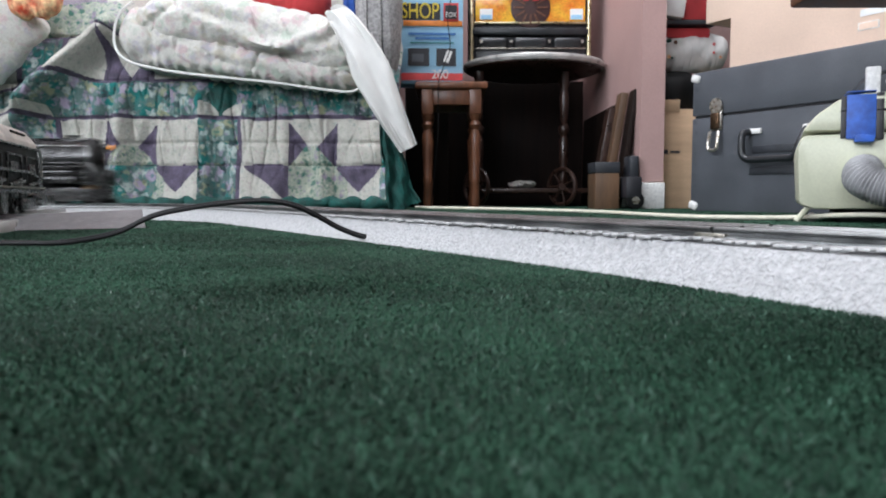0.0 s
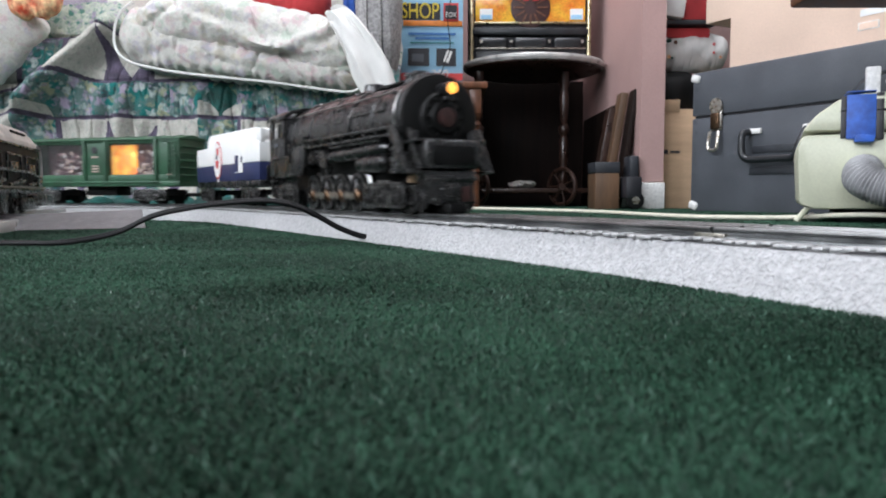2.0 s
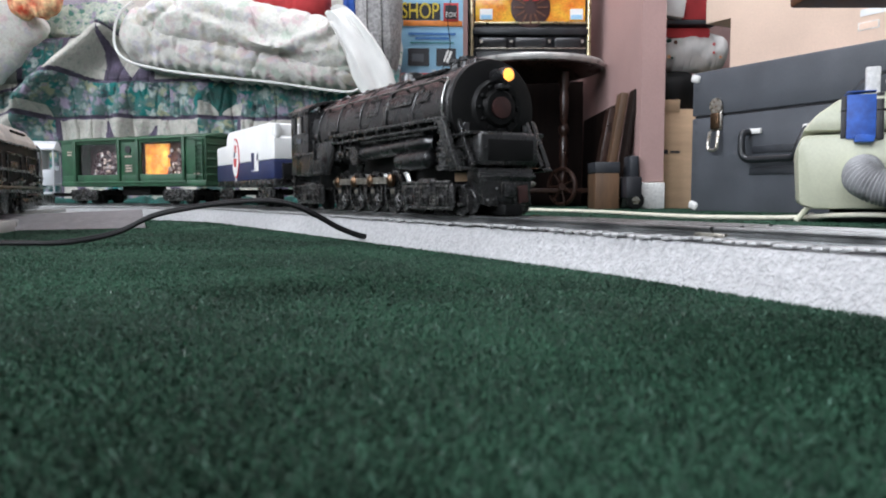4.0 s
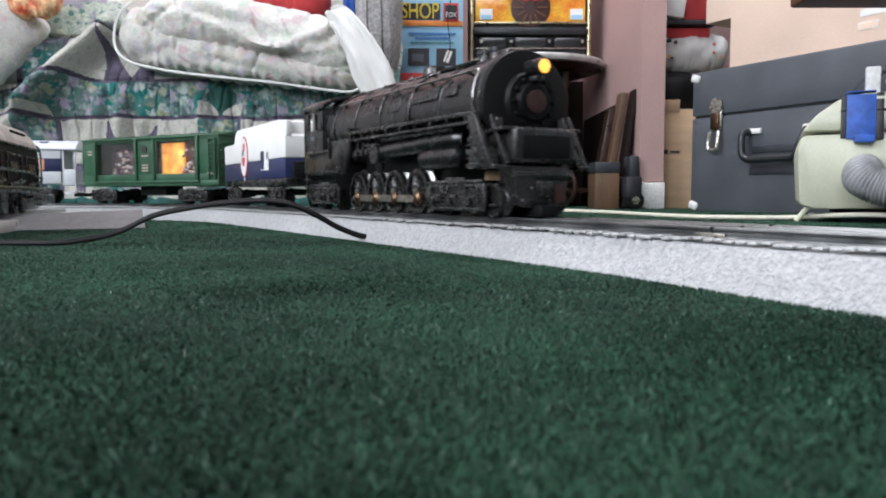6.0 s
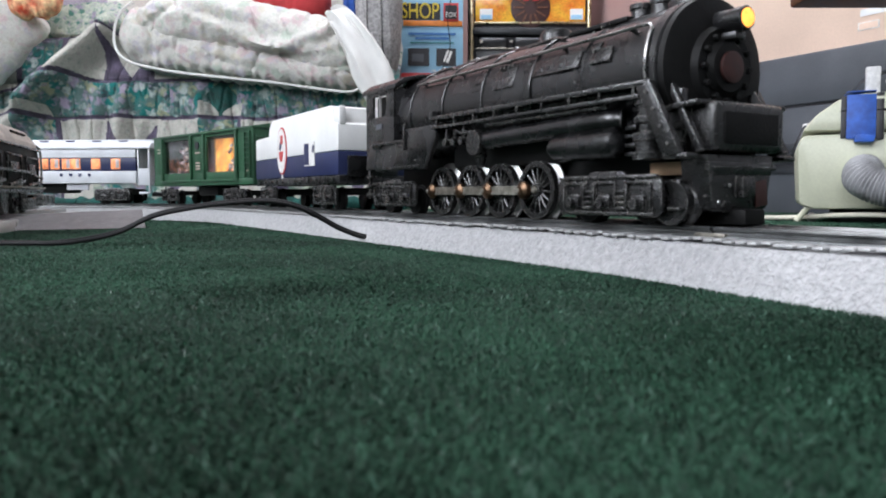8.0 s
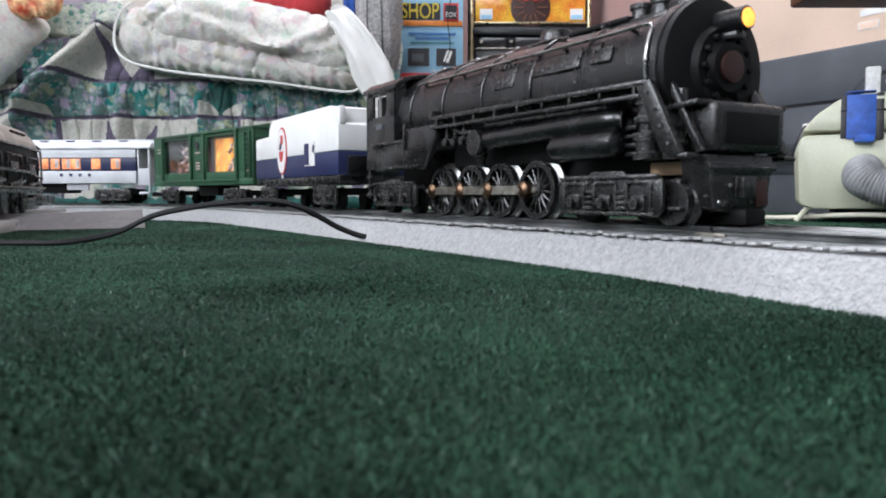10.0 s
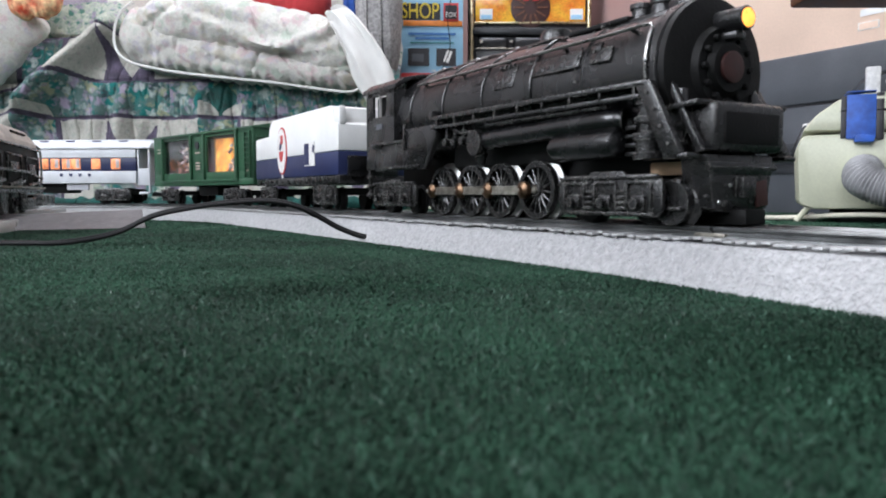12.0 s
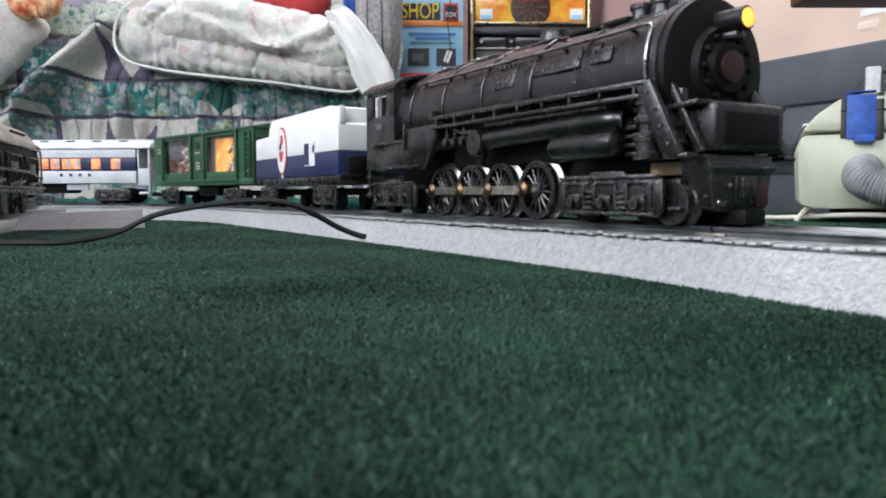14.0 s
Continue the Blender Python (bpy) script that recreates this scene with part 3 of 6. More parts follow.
def quilt():
    prof = [(1.635, 0.001), (1.648, 0.06), (1.657, 0.14), (1.665, 0.22), (1.672, 0.285), (1.70, 0.325), (1.76, 0.345), (1.83, 0.40), (1.86, 0.5), (1.87, 0.62), (1.875, 0.74)]
    line = smooth_line([(0, y, z) for y, z in prof], 26)
    dist = [0.0]
    for a, b in zip(line, line[1:]):
        dist.append(dist[-1] + (b - a).length)
    nx = 720
    xs = [-1.62 + 1.545 * i / nx for i in range(nx + 1)]
    bm = bmesh.new()
    rows = []
    for x in xs:
        col = []
        for p, v in zip(line, dist):
            low = max(0.0, 1 - v / 0.34)
            soft = 0.25 + 0.75 * max(0.0, 1 - abs(v - 0.2) / 0.16)
            f = 0.020 * low * math.sin(x * 31 + 1.3 * math.sin(x * 11)) + 0.010 * low * math.sin(x * 71 + 2.0)
            f += 0.007 * soft * math.sin(x * 118 + 3 * noise.noise((x * 9, v * 5, 0.4))) * noise.noise((x * 13, v * 7, 5.5)) * 2
            f += 0.022 * noise.noise((x * 7, v * 6, 3.1)) + 0.008 * noise.noise((x * 26, v * 15, 1.0))
            # sharp little creases that hang from the seams
            c = noise.noise((x * 34 + 2 * v, v * 8, 9.0))
            f -= 0.007 * soft * max(0.0, 1 - abs(c) / 0.13)
            # a deep fold that runs up to the back, hollow beyond it
            ridge = x + 0.925 - 0.95 * (v - 0.195)
            rise = min(max((v - 0.13) / 0.1, 0), 1)
            fold = math.exp(-(ridge / (0.034 if ridge > 0 else 0.05)) ** 2) * rise
            hollow = math.exp(-((ridge + 0.13) / 0.07) ** 2) * rise
            # seams pull the cloth in
            seam = 0.005 * sum(math.exp(-((v - q) / 0.004) ** 2) for q in (0.096, 0.146, 0.201, 0.285, 0.395))
            y = p.y - f - fold * 0.085 + hollow * 0.02 + seam
            z = p.z + fold * 0.012
            # beside the comforter it hangs straight down from the back
            steep = min(max((-0.655 - x) / 0.09, 0), 1)
            steep = steep * steep * (3 - 2 * steep) * min(max((v - 0.27) / 0.03, 0), 1)
            back = max(v - 0.52, 0.0)
            y += steep * (1.672 + 0.22 * max(min(v, 0.52) - 0.29, 0) + 0.97 * back - p.y)
            z += steep * (0.285 + 0.97 * (min(v, 0.52) - 0.29) + 0.05 * back - p.z)
            # round the sofa's end
            e = max(0.0, x + 0.15)
            y += 4.0 * e * e * 4
            xx = x - e * 0.35
            if v < 0.02:
                z = 0.0005
            col.append(bm.verts.new((xx, y, max(z, 0.0005))))
        rows.append(col)
    for i, (a, b) in enumerate(zip(rows, rows[1:])):
        drop = 0.18 * max(0.0, -0.80 - xs[i]) + 0.012 * noise.noise((xs[i] * 5, 0.0, 7.7))
        for j in range(len(line) - 1):
            f = bm.faces.new((a[j], b[j], b[j + 1], a[j + 1]))
            wob = 0.006 * noise.noise((xs[i] * 14, dist[j] * 14, 2.2))
            f.material_index = patch(xs[i] + wob, dist[j] + (drop * min(max((dist[j] - 0.2) / 0.08, 0), 1)) + wob)
    t = thing("quilt", "patchwork quilt in white, teal floral and plum, draped to the carpet", "quilt", pose(0, 0, 0))
    ob = part("patchwork", bm, QUILT, t, sharp=60)
    line = [Vector((-1.5 + 0.0055 * i, 1.600 + 0.016 * math.sin(i * 0.45) + 0.012 * noise.noise((i * 0.15, 0, 0)), 0.012 + 0.006 * noise.noise((i * 0.2, 2, 0)))) for i in range(256)]
    def ruffle(i):
        return [((0.012 + 0.003 * math.sin(i * 0.9)) * math.cos(2 * math.pi * k / 14), (0.013 + 0.004 * math.sin(i * 0.77 + 1)) * math.sin(2 * math.pi * k / 14)) for k in range(14)]
    part("ruffled_hem", sweep(line, ruffle), "quilt_green", t, "dark teal ruffled hem", sharp=70)
    so = ob.modifiers.new("thick", "SOLIDIFY")
    so.thickness, so.offset = 0.006, -1


quilt()


def puffy(a, b, rh, rd, seams=(), n=90, m=40, squash=3.2, wr=0.006, seed=0.0, sag=0.0, deep=0.10, crease=0.0):
    """A stuffed roll from a to b: half height rh, half depth rd, with wrinkles and sewn-in seams."""
    bm = bmesh.new()
    a, b = Vector(a), Vector(b)
    rows = []
    for i in range(n + 1):
        u = i / n
        c = a.lerp(b, u) - Vector((0, 0, sag * math.sin(math.pi * u)))
        k = (1 - abs(2 * u - 1) ** squash) ** (1 / squash) if 0 < u < 1 else 0.02
        for s in seams:
            k *= 1 - deep * math.exp(-((u - s) / 0.012) ** 2)
        row = []
        for j in range(m):
            g = 2 * math.pi * j / m
            w = 1 + wr / rh * (1.4 * noise.noise((u * 5 + seed, math.cos(g), math.sin(g))) + 0.7 * noise.noise((u * 16 + 1.5 * math.sin(g), 1.2 * math.cos(g), seed + 1.2 * math.sin(g))) + 0.25 * noise.noise((u * 45, 2 * math.cos(g), seed + 2 * math.sin(g))) - crease * max(0.0, 1 - abs(noise.noise((u * 11 + 0.9 * g + seed, 0.8 * math.cos(g), seed + 0.8 * math.sin(g)))) / 0.10))
            row.append(bm.verts.new(c + Vector((0, rd * k * w * math.cos(g), rh * k * w * math.sin(g)))))
        rows.append(row)
    for p, q in zip(rows, rows[1:]):
        for j in range(m):
            bm.faces.new((p[j], p[(j + 1) % m], q[(j + 1) % m], q[j]))
    bm.faces.new(rows[0][::-1])
    bm.faces.new(rows[-1])
    bmesh.ops.recalc_face_normals(bm, faces=bm.faces)
    return bm


def curve_at(keys, x):
    """A height read off a smooth line through (x, z) keys."""
    for (xa, za), (xb, zb) in zip(keys, keys[1:]):
        if x <= xb:
            u = min(max((x - xa) / (xb - xa), 0.0), 1.0)
            return za + (zb - za) * u * u * (3 - 2 * u) * 0.5 + (zb - za) * u * 0.5
    return keys[-1][1]


def folded_layer(x0, x1, top, bottom, y, depth, seed, folds=(), pucker=0.0, left=0.06, right=0.05, n=230, m=56):
    """One soft layer of a folded comforter between two drawn edges, with drag folds and puckered seams."""
    bm = bmesh.new()
    rows = []
    for i in range(n + 1):
        x = x0 + (x1 - x0) * i / n
        u0, u1 = min((x - x0) / left, 1.0), min((x1 - x) / right, 1.0)
        k = max(1 - (1 - u0) ** 2.4, 0.0) ** 0.42 * max(1 - (1 - u1) ** 2.4, 0.0) ** 0.42
        k = max(k, 0.02)
        zt, zb = curve_at(top, x), curve_at(bottom, x)
        zc, rh = (zt + zb) / 2, (zt - zb) / 2
        row = []
        for j in range(m):
            g = 2 * math.pi * j / m
            cg, sg = math.cos(g), math.sin(g)
            # squarer than a circle
            q = (abs(cg) ** 2.6 + abs(sg) ** 2.6) ** (-1 / 2.6)
            z, d = rh * k * q * sg, depth * k * q * cg
            w = 0.010 * noise.noise((x * 9 + seed, z * 12, seed)) + 0.005 * noise.noise((x * 30 + seed, z * 34, 2.0))
            c = noise.noise((x * 13 + z * 16 + seed, z * 15 - x * 5, seed + 4))
            w -= 0.006 * max(0.0, 1 - abs(c) / 0.10)
            w += pucker * (abs(sg) ** 1.5) * math.sin(x * 235 + 5 * noise.noise((x * 12, seed, 0.0)))
            for fx, fz, slope, bow, size in folds:
                r = (zc + z) - fz - slope * (x - fx) - bow * (x - fx) ** 2
                w += size * math.exp(-(r / 0.010) ** 2) * math.exp(-((x - fx) / 0.10) ** 2)
            row.append(bm.verts.new((x, y + d + w * (1 if d > 0 else -1) * abs(cg) ** 0.5, zc + z + w * sg * 0.6)))
        rows.append(row)
    for p, q in zip(rows, rows[1:]):
        for j in range(m):
            bm.faces.new((p[j], p[(j + 1) % m], q[(j + 1) % m], q[j]))
    bm.faces.new(rows[0][::-1])
    bm.faces.new(rows[-1])
    bmesh.ops.recalc_face_normals(bm, faces=bm.faces)
    return bm


def cushions():
    t = thing("folded_comforter", "folded white floral comforter with piped edge on the sofa", "comforter", pose(0, 0, 0))
    upper_top = [(-0.66, 0.425), (-0.60, 0.452), (-0.52, 0.462), (-0.42, 0.448), (-0.32, 0.428), (-0.22, 0.405), (-0.17, 0.375)]
    upper_low = [(-0.66, 0.352), (-0.56, 0.344), (-0.45, 0.330), (-0.36, 0.304), (-0.28, 0.290), (-0.20, 0.278), (-0.17, 0.285)]
    lower_top = [(-0.70, 0.415), (-0.65, 0.432), (-0.62, 0.40), (-0.52, 0.372), (-0.40, 0.345), (-0.30, 0.325), (-0.17, 0.310)]
    lower_low = [(-0.71, 0.335), (-0.66, 0.304), (-0.56, 0.288), (-0.45, 0.276), (-0.35, 0.266), (-0.25, 0.252), (-0.17, 0.246)]
    drag = ((-0.34, 0.335, -0.15, 1.4, 0.012), (-0.33, 0.318, -0.10, 1.6, -0.010), (-0.29, 0.352, 0.35, 2.2, 0.010), (-0.27, 0.338, 0.45, 2.0, -0.009), (-0.24, 0.365, 0.9, 2.0, 0.008), (-0.47, 0.40, -0.25, 0.0, -0.007), (-0.58, 0.41, 0.9, 0.0, -0.008))
    part("upper_fold", folded_layer(-0.655, -0.172, upper_top, upper_low, 1.645, 0.078, 2.0, drag, 0.0012), "floral", t, sharp=70)
    part("under_fold", folded_layer(-0.694, -0.168, lower_top, lower_low, 1.652, 0.072, 8.0, ((-0.6, 0.33, 0.3, 0, -0.006), (-0.42, 0.30, -0.2, 0, -0.006)), 0.0042), "floral", t, sharp=70)
    pip = smooth_line([(-0.652, 1.600, 0.436), (-0.678, 1.597, 0.410), (-0.690, 1.595, 0.370), (-0.682, 1.588, 0.332), (-0.648, 1.582, 0.306), (-0.56, 1.577, 0.287), (-0.45, 1.574, 0.274), (-0.35, 1.573, 0.264), (-0.25, 1.574, 0.250), (-0.195, 1.58, 0.246), (-0.168, 1.605, 0.262)], 10)
    part("piping", sweep(pip, circle(0.0027, 8)), "white_cloth", t, "white piped edge")
    # the hanging end of a white sheet
    line = smooth_line([(-0.235, 1.575, 0.402), (-0.208, 1.535, 0.388), (-0.168, 1.520, 0.33), (-0.135, 1.515, 0.26), (-0.103, 1.52, 0.19), (-0.07, 1.53, 0.125)], 10)
    def sec(i):
        u = i / (len(line) - 1)
        w = (0.012 + 0.028 * min(u * 1.8, 1) ** 0.8) * (1 - max(u - 0.55, 0) * 1.15)
        return [(w * math.cos(g), 0.007 * math.sin(g) + 0.006 * math.cos(4 * g + i * 0.10) + 0.003 * math.sin(7 * g - i * 0.21)) for g in [2 * math.pi * k / 32 for k in range(32)]]
    solo("white_sheet", sweep(line, sec, up=(0, -1, 0.2)), "white_cloth", "twisted end of a white sheet hanging off the sofa", "sheet", sharp=60)
    line = smooth_line([(-0.115, 1.56, 0.19), (-0.112, 1.55, 0.14), (-0.098, 1.56, 0.09), (-0.092, 1.57, 0.04), (-0.08, 1.58, 0.006)], 8)
    def sec2(i):
        w = 0.012 + 0.024 * i / len(line)
        return [(w * math.cos(g), 0.010 * math.sin(g) + 0.007 * math.sin(5 * g + i * 0.22) + 0.003 * math.sin(9 * g - i * 0.4)) for g in [2 * math.pi * k / 40 for k in range(40)]]
    solo("teal_ruffle", sweep(line, sec2, up=(0, -1, 0)), "quilt_green", "dark teal gathered fabric edge trailing to the carpet", "fabric", sharp=60)
    solo("red_cushion", puffy((-0.655, 1.80, 0.500), (-0.262, 1.77, 0.475), 0.05, 0.08, (), squash=5, seed=4), "red_cloth", "red cloth cushion lying behind the comforter", "cushion", sharp=70)
    # The throw's unseen upper half is extended to block light from the partition.
    solo("knitted_throw", puffy((-0.200, 1.74, 0.55), (-0.093, 1.76, 0.55), 0.27, 0.065, (0.3, 0.6), squash=3, wr=0.012, seed=6), "knit", "grey knitted throw hung over the sofa arm", "throw", sharp=70)
    solo("blue_cloth", puffy((-0.235, 1.80, 0.49), (-0.195, 1.80, 0.49), 0.05, 0.03, (), seed=9), "tape", "blue cloth tucked beside the cushion", "cloth", sharp=70)
    t = thing("bed_pillow", "white pillow leaning on the quilt", "pillow", pose(-1.105, 1.60, 0.305, 0, -41, 6))
    part("pillow_case", puffy((-0.26, 0, 0), (0.26, 0, 0), 0.13, 0.05, (), squash=9, wr=0.008, seed=11, crease=0.6, n=120), "floral", t, sharp=70)
    solo("print_cushion", puffy((-0.890, 1.565, 0.432), (-0.788, 1.575, 0.440), 0.042, 0.026, (), squash=3, seed=13), "fruit", "small orange and red printed cushion", "cushion", sharp=70)


cushions()


# ---- stool with a boxed product, tea table with a slot machine ----
LEG = [(0.010, -0.012), (0.012, 0.01), (0.010, 0.05), (0.0125, 0.058), (0.0105, 0.066), (0.013, 0.13), (0.014, 0.17), (0.009, 0.185), (0.0145, 0.197), (0.009, 0.207), (0.013, 0.216), (0.0145, 0.222)]


def stool():
    t = thing("wooden_stool", "reddish stained wooden stool with turned legs", "stool", pose(0.021, 1.98, FLOOR + 0.012))
    part("seat", box(0.182, 0.2, 0.018, (0, 0, 0.294), 0.006), "stool", t)
    for y, l in ((-0.085, 0.11), (0.085, 0.11)):
        part("apron", box(l, 0.012, 0.036, (0, y, 0.264), 0.002), "stool", t)
    for x in (-0.064, 0.064):
        part("apron", box(0.012, 0.14, 0.036, (x, 0, 0.264), 0.002), "stool", t)
    for x in (-0.060, 0.060):
        for y in (-0.082, 0.082):
            lg = merge(lathe(LEG, (x, y, 0)), box(0.03, 0.03, 0.062, (x, y, 0.2535), 0.003))
            part("leg", lg, "stool", t)


stool()


def product_box():
    t = thing("product_box", "pale blue printed retail box standing on the stool", "box", pose(-0.03, 1.965, 0.3135, 0, 0, 3))
    part("carton", box(0.158, 0.08, 0.27, (0, 0, 0.135), 0.0015), "sky_blue", t)
    y = -0.0412
    part("red_stripe", box(0.156, 0.002, 0.018, (0, y, 0.017)), "red", t, "red stripe")
    part("orange_stripe", box(0.15, 0.002, 0.014, (0.002, y, 0.150), 0.0005), "orange", t, "orange stripe")
    part("dark_header", box(0.098, 0.0015, 0.040, (-0.028, y + 0.0004, 0.179)), "ink", t)
    flat = Matrix.Rotation(radians(90), 4, "X")
    letters("SHOP", 0.056, Matrix.Translation((-0.03, y - 0.0012, 0.179)) @ flat, "yellow", t, squeeze=0.68)
    part("emblem", box(0.038, 0.002, 0.046, (0.048, y - 0.001, 0.178), 0.0008), "red", t, "small red and white emblem")
    part("emblem_field", box(0.03, 0.001, 0.034, (0.048, y - 0.0022, 0.178)), "ink", t)
    letters("BOX", 0.017, Matrix.Translation((0.048, y - 0.0034, 0.171)) @ flat, "nick", t, squeeze=0.8)
    for k, w in enumerate((0.12, 0.085)):
        part("text_bar", box(w, 0.0015, 0.006, (0, y, 0.124 - 0.011 * k)), "ink_blue", t)
    part("text_bar", box(0.11, 0.0015, 0.003, (0, y, 0.102)), "teal_print", t)
    part("picture", box(0.054, 0.0015, 0.044, (-0.034, y, 0.066)), "ink", t, "small dark photograph")
    part("picture", box(0.05, 0.0015, 0.044, (0.036, y, 0.066)), "ink", t, "small dark photograph")
    part("picture_detail", box(0.014, 0.0015, 0.03, (0.04, y - 0.001, 0.068), 0, (0, 20, 0)), "white", t)
    part("picture_detail", box(0.03, 0.0015, 0.02, (-0.036, y - 0.001, 0.064)), "grey", t)
    letters("200", 0.032, Matrix.Translation((0.02, y - 0.0022, 0.022)) @ flat, "nick", t, squeeze=0.9)
    line = smooth_line([(0.03, 1.90, 0.56), (0.012, 1.89, 0.47), (0.018, 1.888, 0.40), (0.0, 1.885, 0.345), (-0.012, 1.872, 0.30), (-0.012, 1.868, 0.2), (-0.02, 1.87, 0.1), (-0.03, 1.87, 0.0)], 8)
    solo("thin_wire", sweep(line, circle(0.0013, 6)), "cable", "thin black wire hanging in front of the box", "wire")


product_box()


def tea_table():
    cx, cy = 0.262, 2.2
    t = thing("tea_table", "dark wooden oval tea table with spoked wheels", "table", pose(cx, cy, FLOOR))
    part("tabletop", lathe([(0.0, -0.02), (0.17, -0.02), (0.193, -0.012), (0.196, -0.004), (0.196, 0.006), (0.0, 0.008)], (0, 0, 0.40), seg=56), "mahogany", t, "dark polished top")
    # Rim gets a paler grey than the top to hold its highlight.
    part("rim", lathe([(0.1945, -0.009), (0.200, -0.008), (0.2035, -0.002), (0.2035, 0.004), (0.200, 0.009), (0.1945, 0.009)], (0, 0, 0.40), seg=64), "rim", t, "grey moulded edge, paled to carry its highlight")
    for sx, y in ((0.081, -0.06), (-0.160, -0.06)):
        prof = [(0.012, 0.06), (0.014, 0.08), (0.009, 0.1), (0.012, 0.13), (0.013, 0.19), (0.008, 0.2), (0.015, 0.21), (0.015, 0.225), (0.008, 0.235), (0.011, 0.25), (0.013, 0.31), (0.009, 0.33), (0.014, 0.345), (0.014, 0.38)]
        part("post", lathe(prof, (sx, y, 0)), "mahogany", t)
        # spoked wheel beside the post's foot
        c = Vector((sx - 0.008, y - 0.03, 0.056))
        spin = Matrix.Rotation(radians(38), 3, "Z")
        ring = [c + spin @ Vector((0.0, 0.050 * math.cos(g), 0.050 * math.sin(g))) for g in [2 * math.pi * k / 28 for k in range(29)]]
        w = part("wheel", sweep(ring, circle(0.006, 8), up=spin @ Vector((1, 0, 0)), cap=False), "mahogany", t, "dark spoked wooden wheel")
        part("hub", lathe([(0.0, -0.012), (0.010, -0.012), (0.012, 0.0), (0.010, 0.012), (0, 0.012)], c, "y", 16), "mahogany", w)
        for k in range(0, 28, 4):
            part("spoke", rod(c, ring[k], 0.0032, seg=8), "mahogany", w)
    part("shelf", box(0.32, 0.2, 0.014, (-0.01, 0.02, 0.045), 0.004), "mahogany", t)
    # Pale lump added where the lower shelf catches a highlight.
    solo("shelf_highlight", puffy((0.19, 2.19, 0.062), (0.27, 2.19, 0.062), 0.009, 0.03, (), seed=21, wr=0.004), "floral", "pale lump standing in for the highlight on the table's lower shelf", "rag", sharp=70)
    # Brown back sheet whose near-black colour includes the shade below the tabletop.
    solo("dark_back_sheet", box(0.44, 0.02, 0.4, (0.235, 2.46, 0.198), 0.002), "panel", "dark brown sheet behind the table, blackened for the shade there", "plywood")
    # Added dark board that stands in for shade low on the partition's side.
    solo("partition_shade_board", box(0.010, 0.44, 0.27, (0.4555, 2.20, 0.1335), 0.002, (0, 0.5, 0)), "panel", "near-black board standing in for the shade on the partition", "board")
    # Added blocker, mostly hidden, that keeps window light off the partition.
    solo("shade_block", box(0.12, 0.36, 0.92, (-0.045, 2.28, 0.458), 0.004), "panel", "tall dark block behind the stool, added to shade the partition", "chest")


tea_table()


def slot_machine():
    t = thing("toy_slot_machine", "gold-trimmed toy slot machine with an orange and yellow glass", "slot machine", pose(0.247, 2.17, 0.406))
    part("cabinet", box(0.345, 0.14, 0.34, (0, 0.06, 0.17), 0.006), "ink", t)
    part("glass_panel", box(0.31, 0.006, 0.2, (0, -0.014, 0.212), 0.001), "slot_panel", t, "bright yellow and orange printed glass")
    for x in (-0.166, 0.166):
        part("trim", rod((x, -0.016, 0.005), (x, -0.016, 0.34), 0.0065), "gold", t)
    part("trim", box(0.32, 0.012, 0.007, (0, -0.016, 0.110), 0.002), "gold", t)
    disc = lathe([(0.0, 0.006), (0.02, 0.006), (0.035, 0.003), (0.052, 0.004), (0.056, 0.001), (0.052, 0.0), (0.0, 0.0)], (0, -0.0215, 0.152), "y", 36)
    part("emblem", disc, "maroon", t, "dark round printed emblem")
    for k in range(12):
        g = 2 * math.pi * k / 12
        part("emblem_ray", box(0.004, 0.001, 0.030, (0.034 * math.cos(g), -0.0228, 0.152 + 0.034 * math.sin(g)), 0, (0, 90 - math.degrees(g), 0)), "stool", t)
    for sx in (-1, 1):
        for k in range(5):
            u = (k + 0.6) / 5
            part("letter_bar", box(0.016, 0.003, 0.022 - 0.008 * u, (sx * 0.115 * u, -0.0235, 0.180 + 0.020 * u * u), 0.001, (0, -sx * 14 * u, 0)), "red", t)
    for x in (-0.125, 0.13):
        part("print_patch", box(0.036, 0.002, 0.03, (x, -0.0185, 0.134)), "white", t)
        part("print_patch", box(0.03, 0.002, 0.012, (x, -0.0198, 0.126)), "sky_blue", t)
    part("ledge", box(0.325, 0.03, 0.022, (0, -0.016, 0.085), 0.006), "handle", t)
    for x, w in ((-0.105, 0.085), (0.0, 0.10), (0.105, 0.085)):
        part("button_bank", box(w, 0.03, 0.034, (x, -0.016, 0.054), 0.012, (18, 0, 0), 4), "handle", t)
    for x in (-0.14, -0.055, 0.052, 0.145):
        part("chrome_stud", lathe([(0.0, 0), (0.004, 0), (0.005, 0.004), (0.002, 0.008), (0, 0.008)], (x, -0.036, 0.056), "y", 12), "chrome", t)
    part("tray", box(0.31, 0.02, 0.034, (0, -0.018, 0.018), 0.004), "handle", t)
    part("tray_edge", box(0.31, 0.006, 0.003, (0, -0.03, 0.037), 0.001), "chrome", t)
    part("knob", lathe([(0.002, 0), (0.006, 0.002), (0.003, 0.008), (0.001, 0.013)], (0.075, -0.05, 0.0)), "steel", t)


slot_machine()


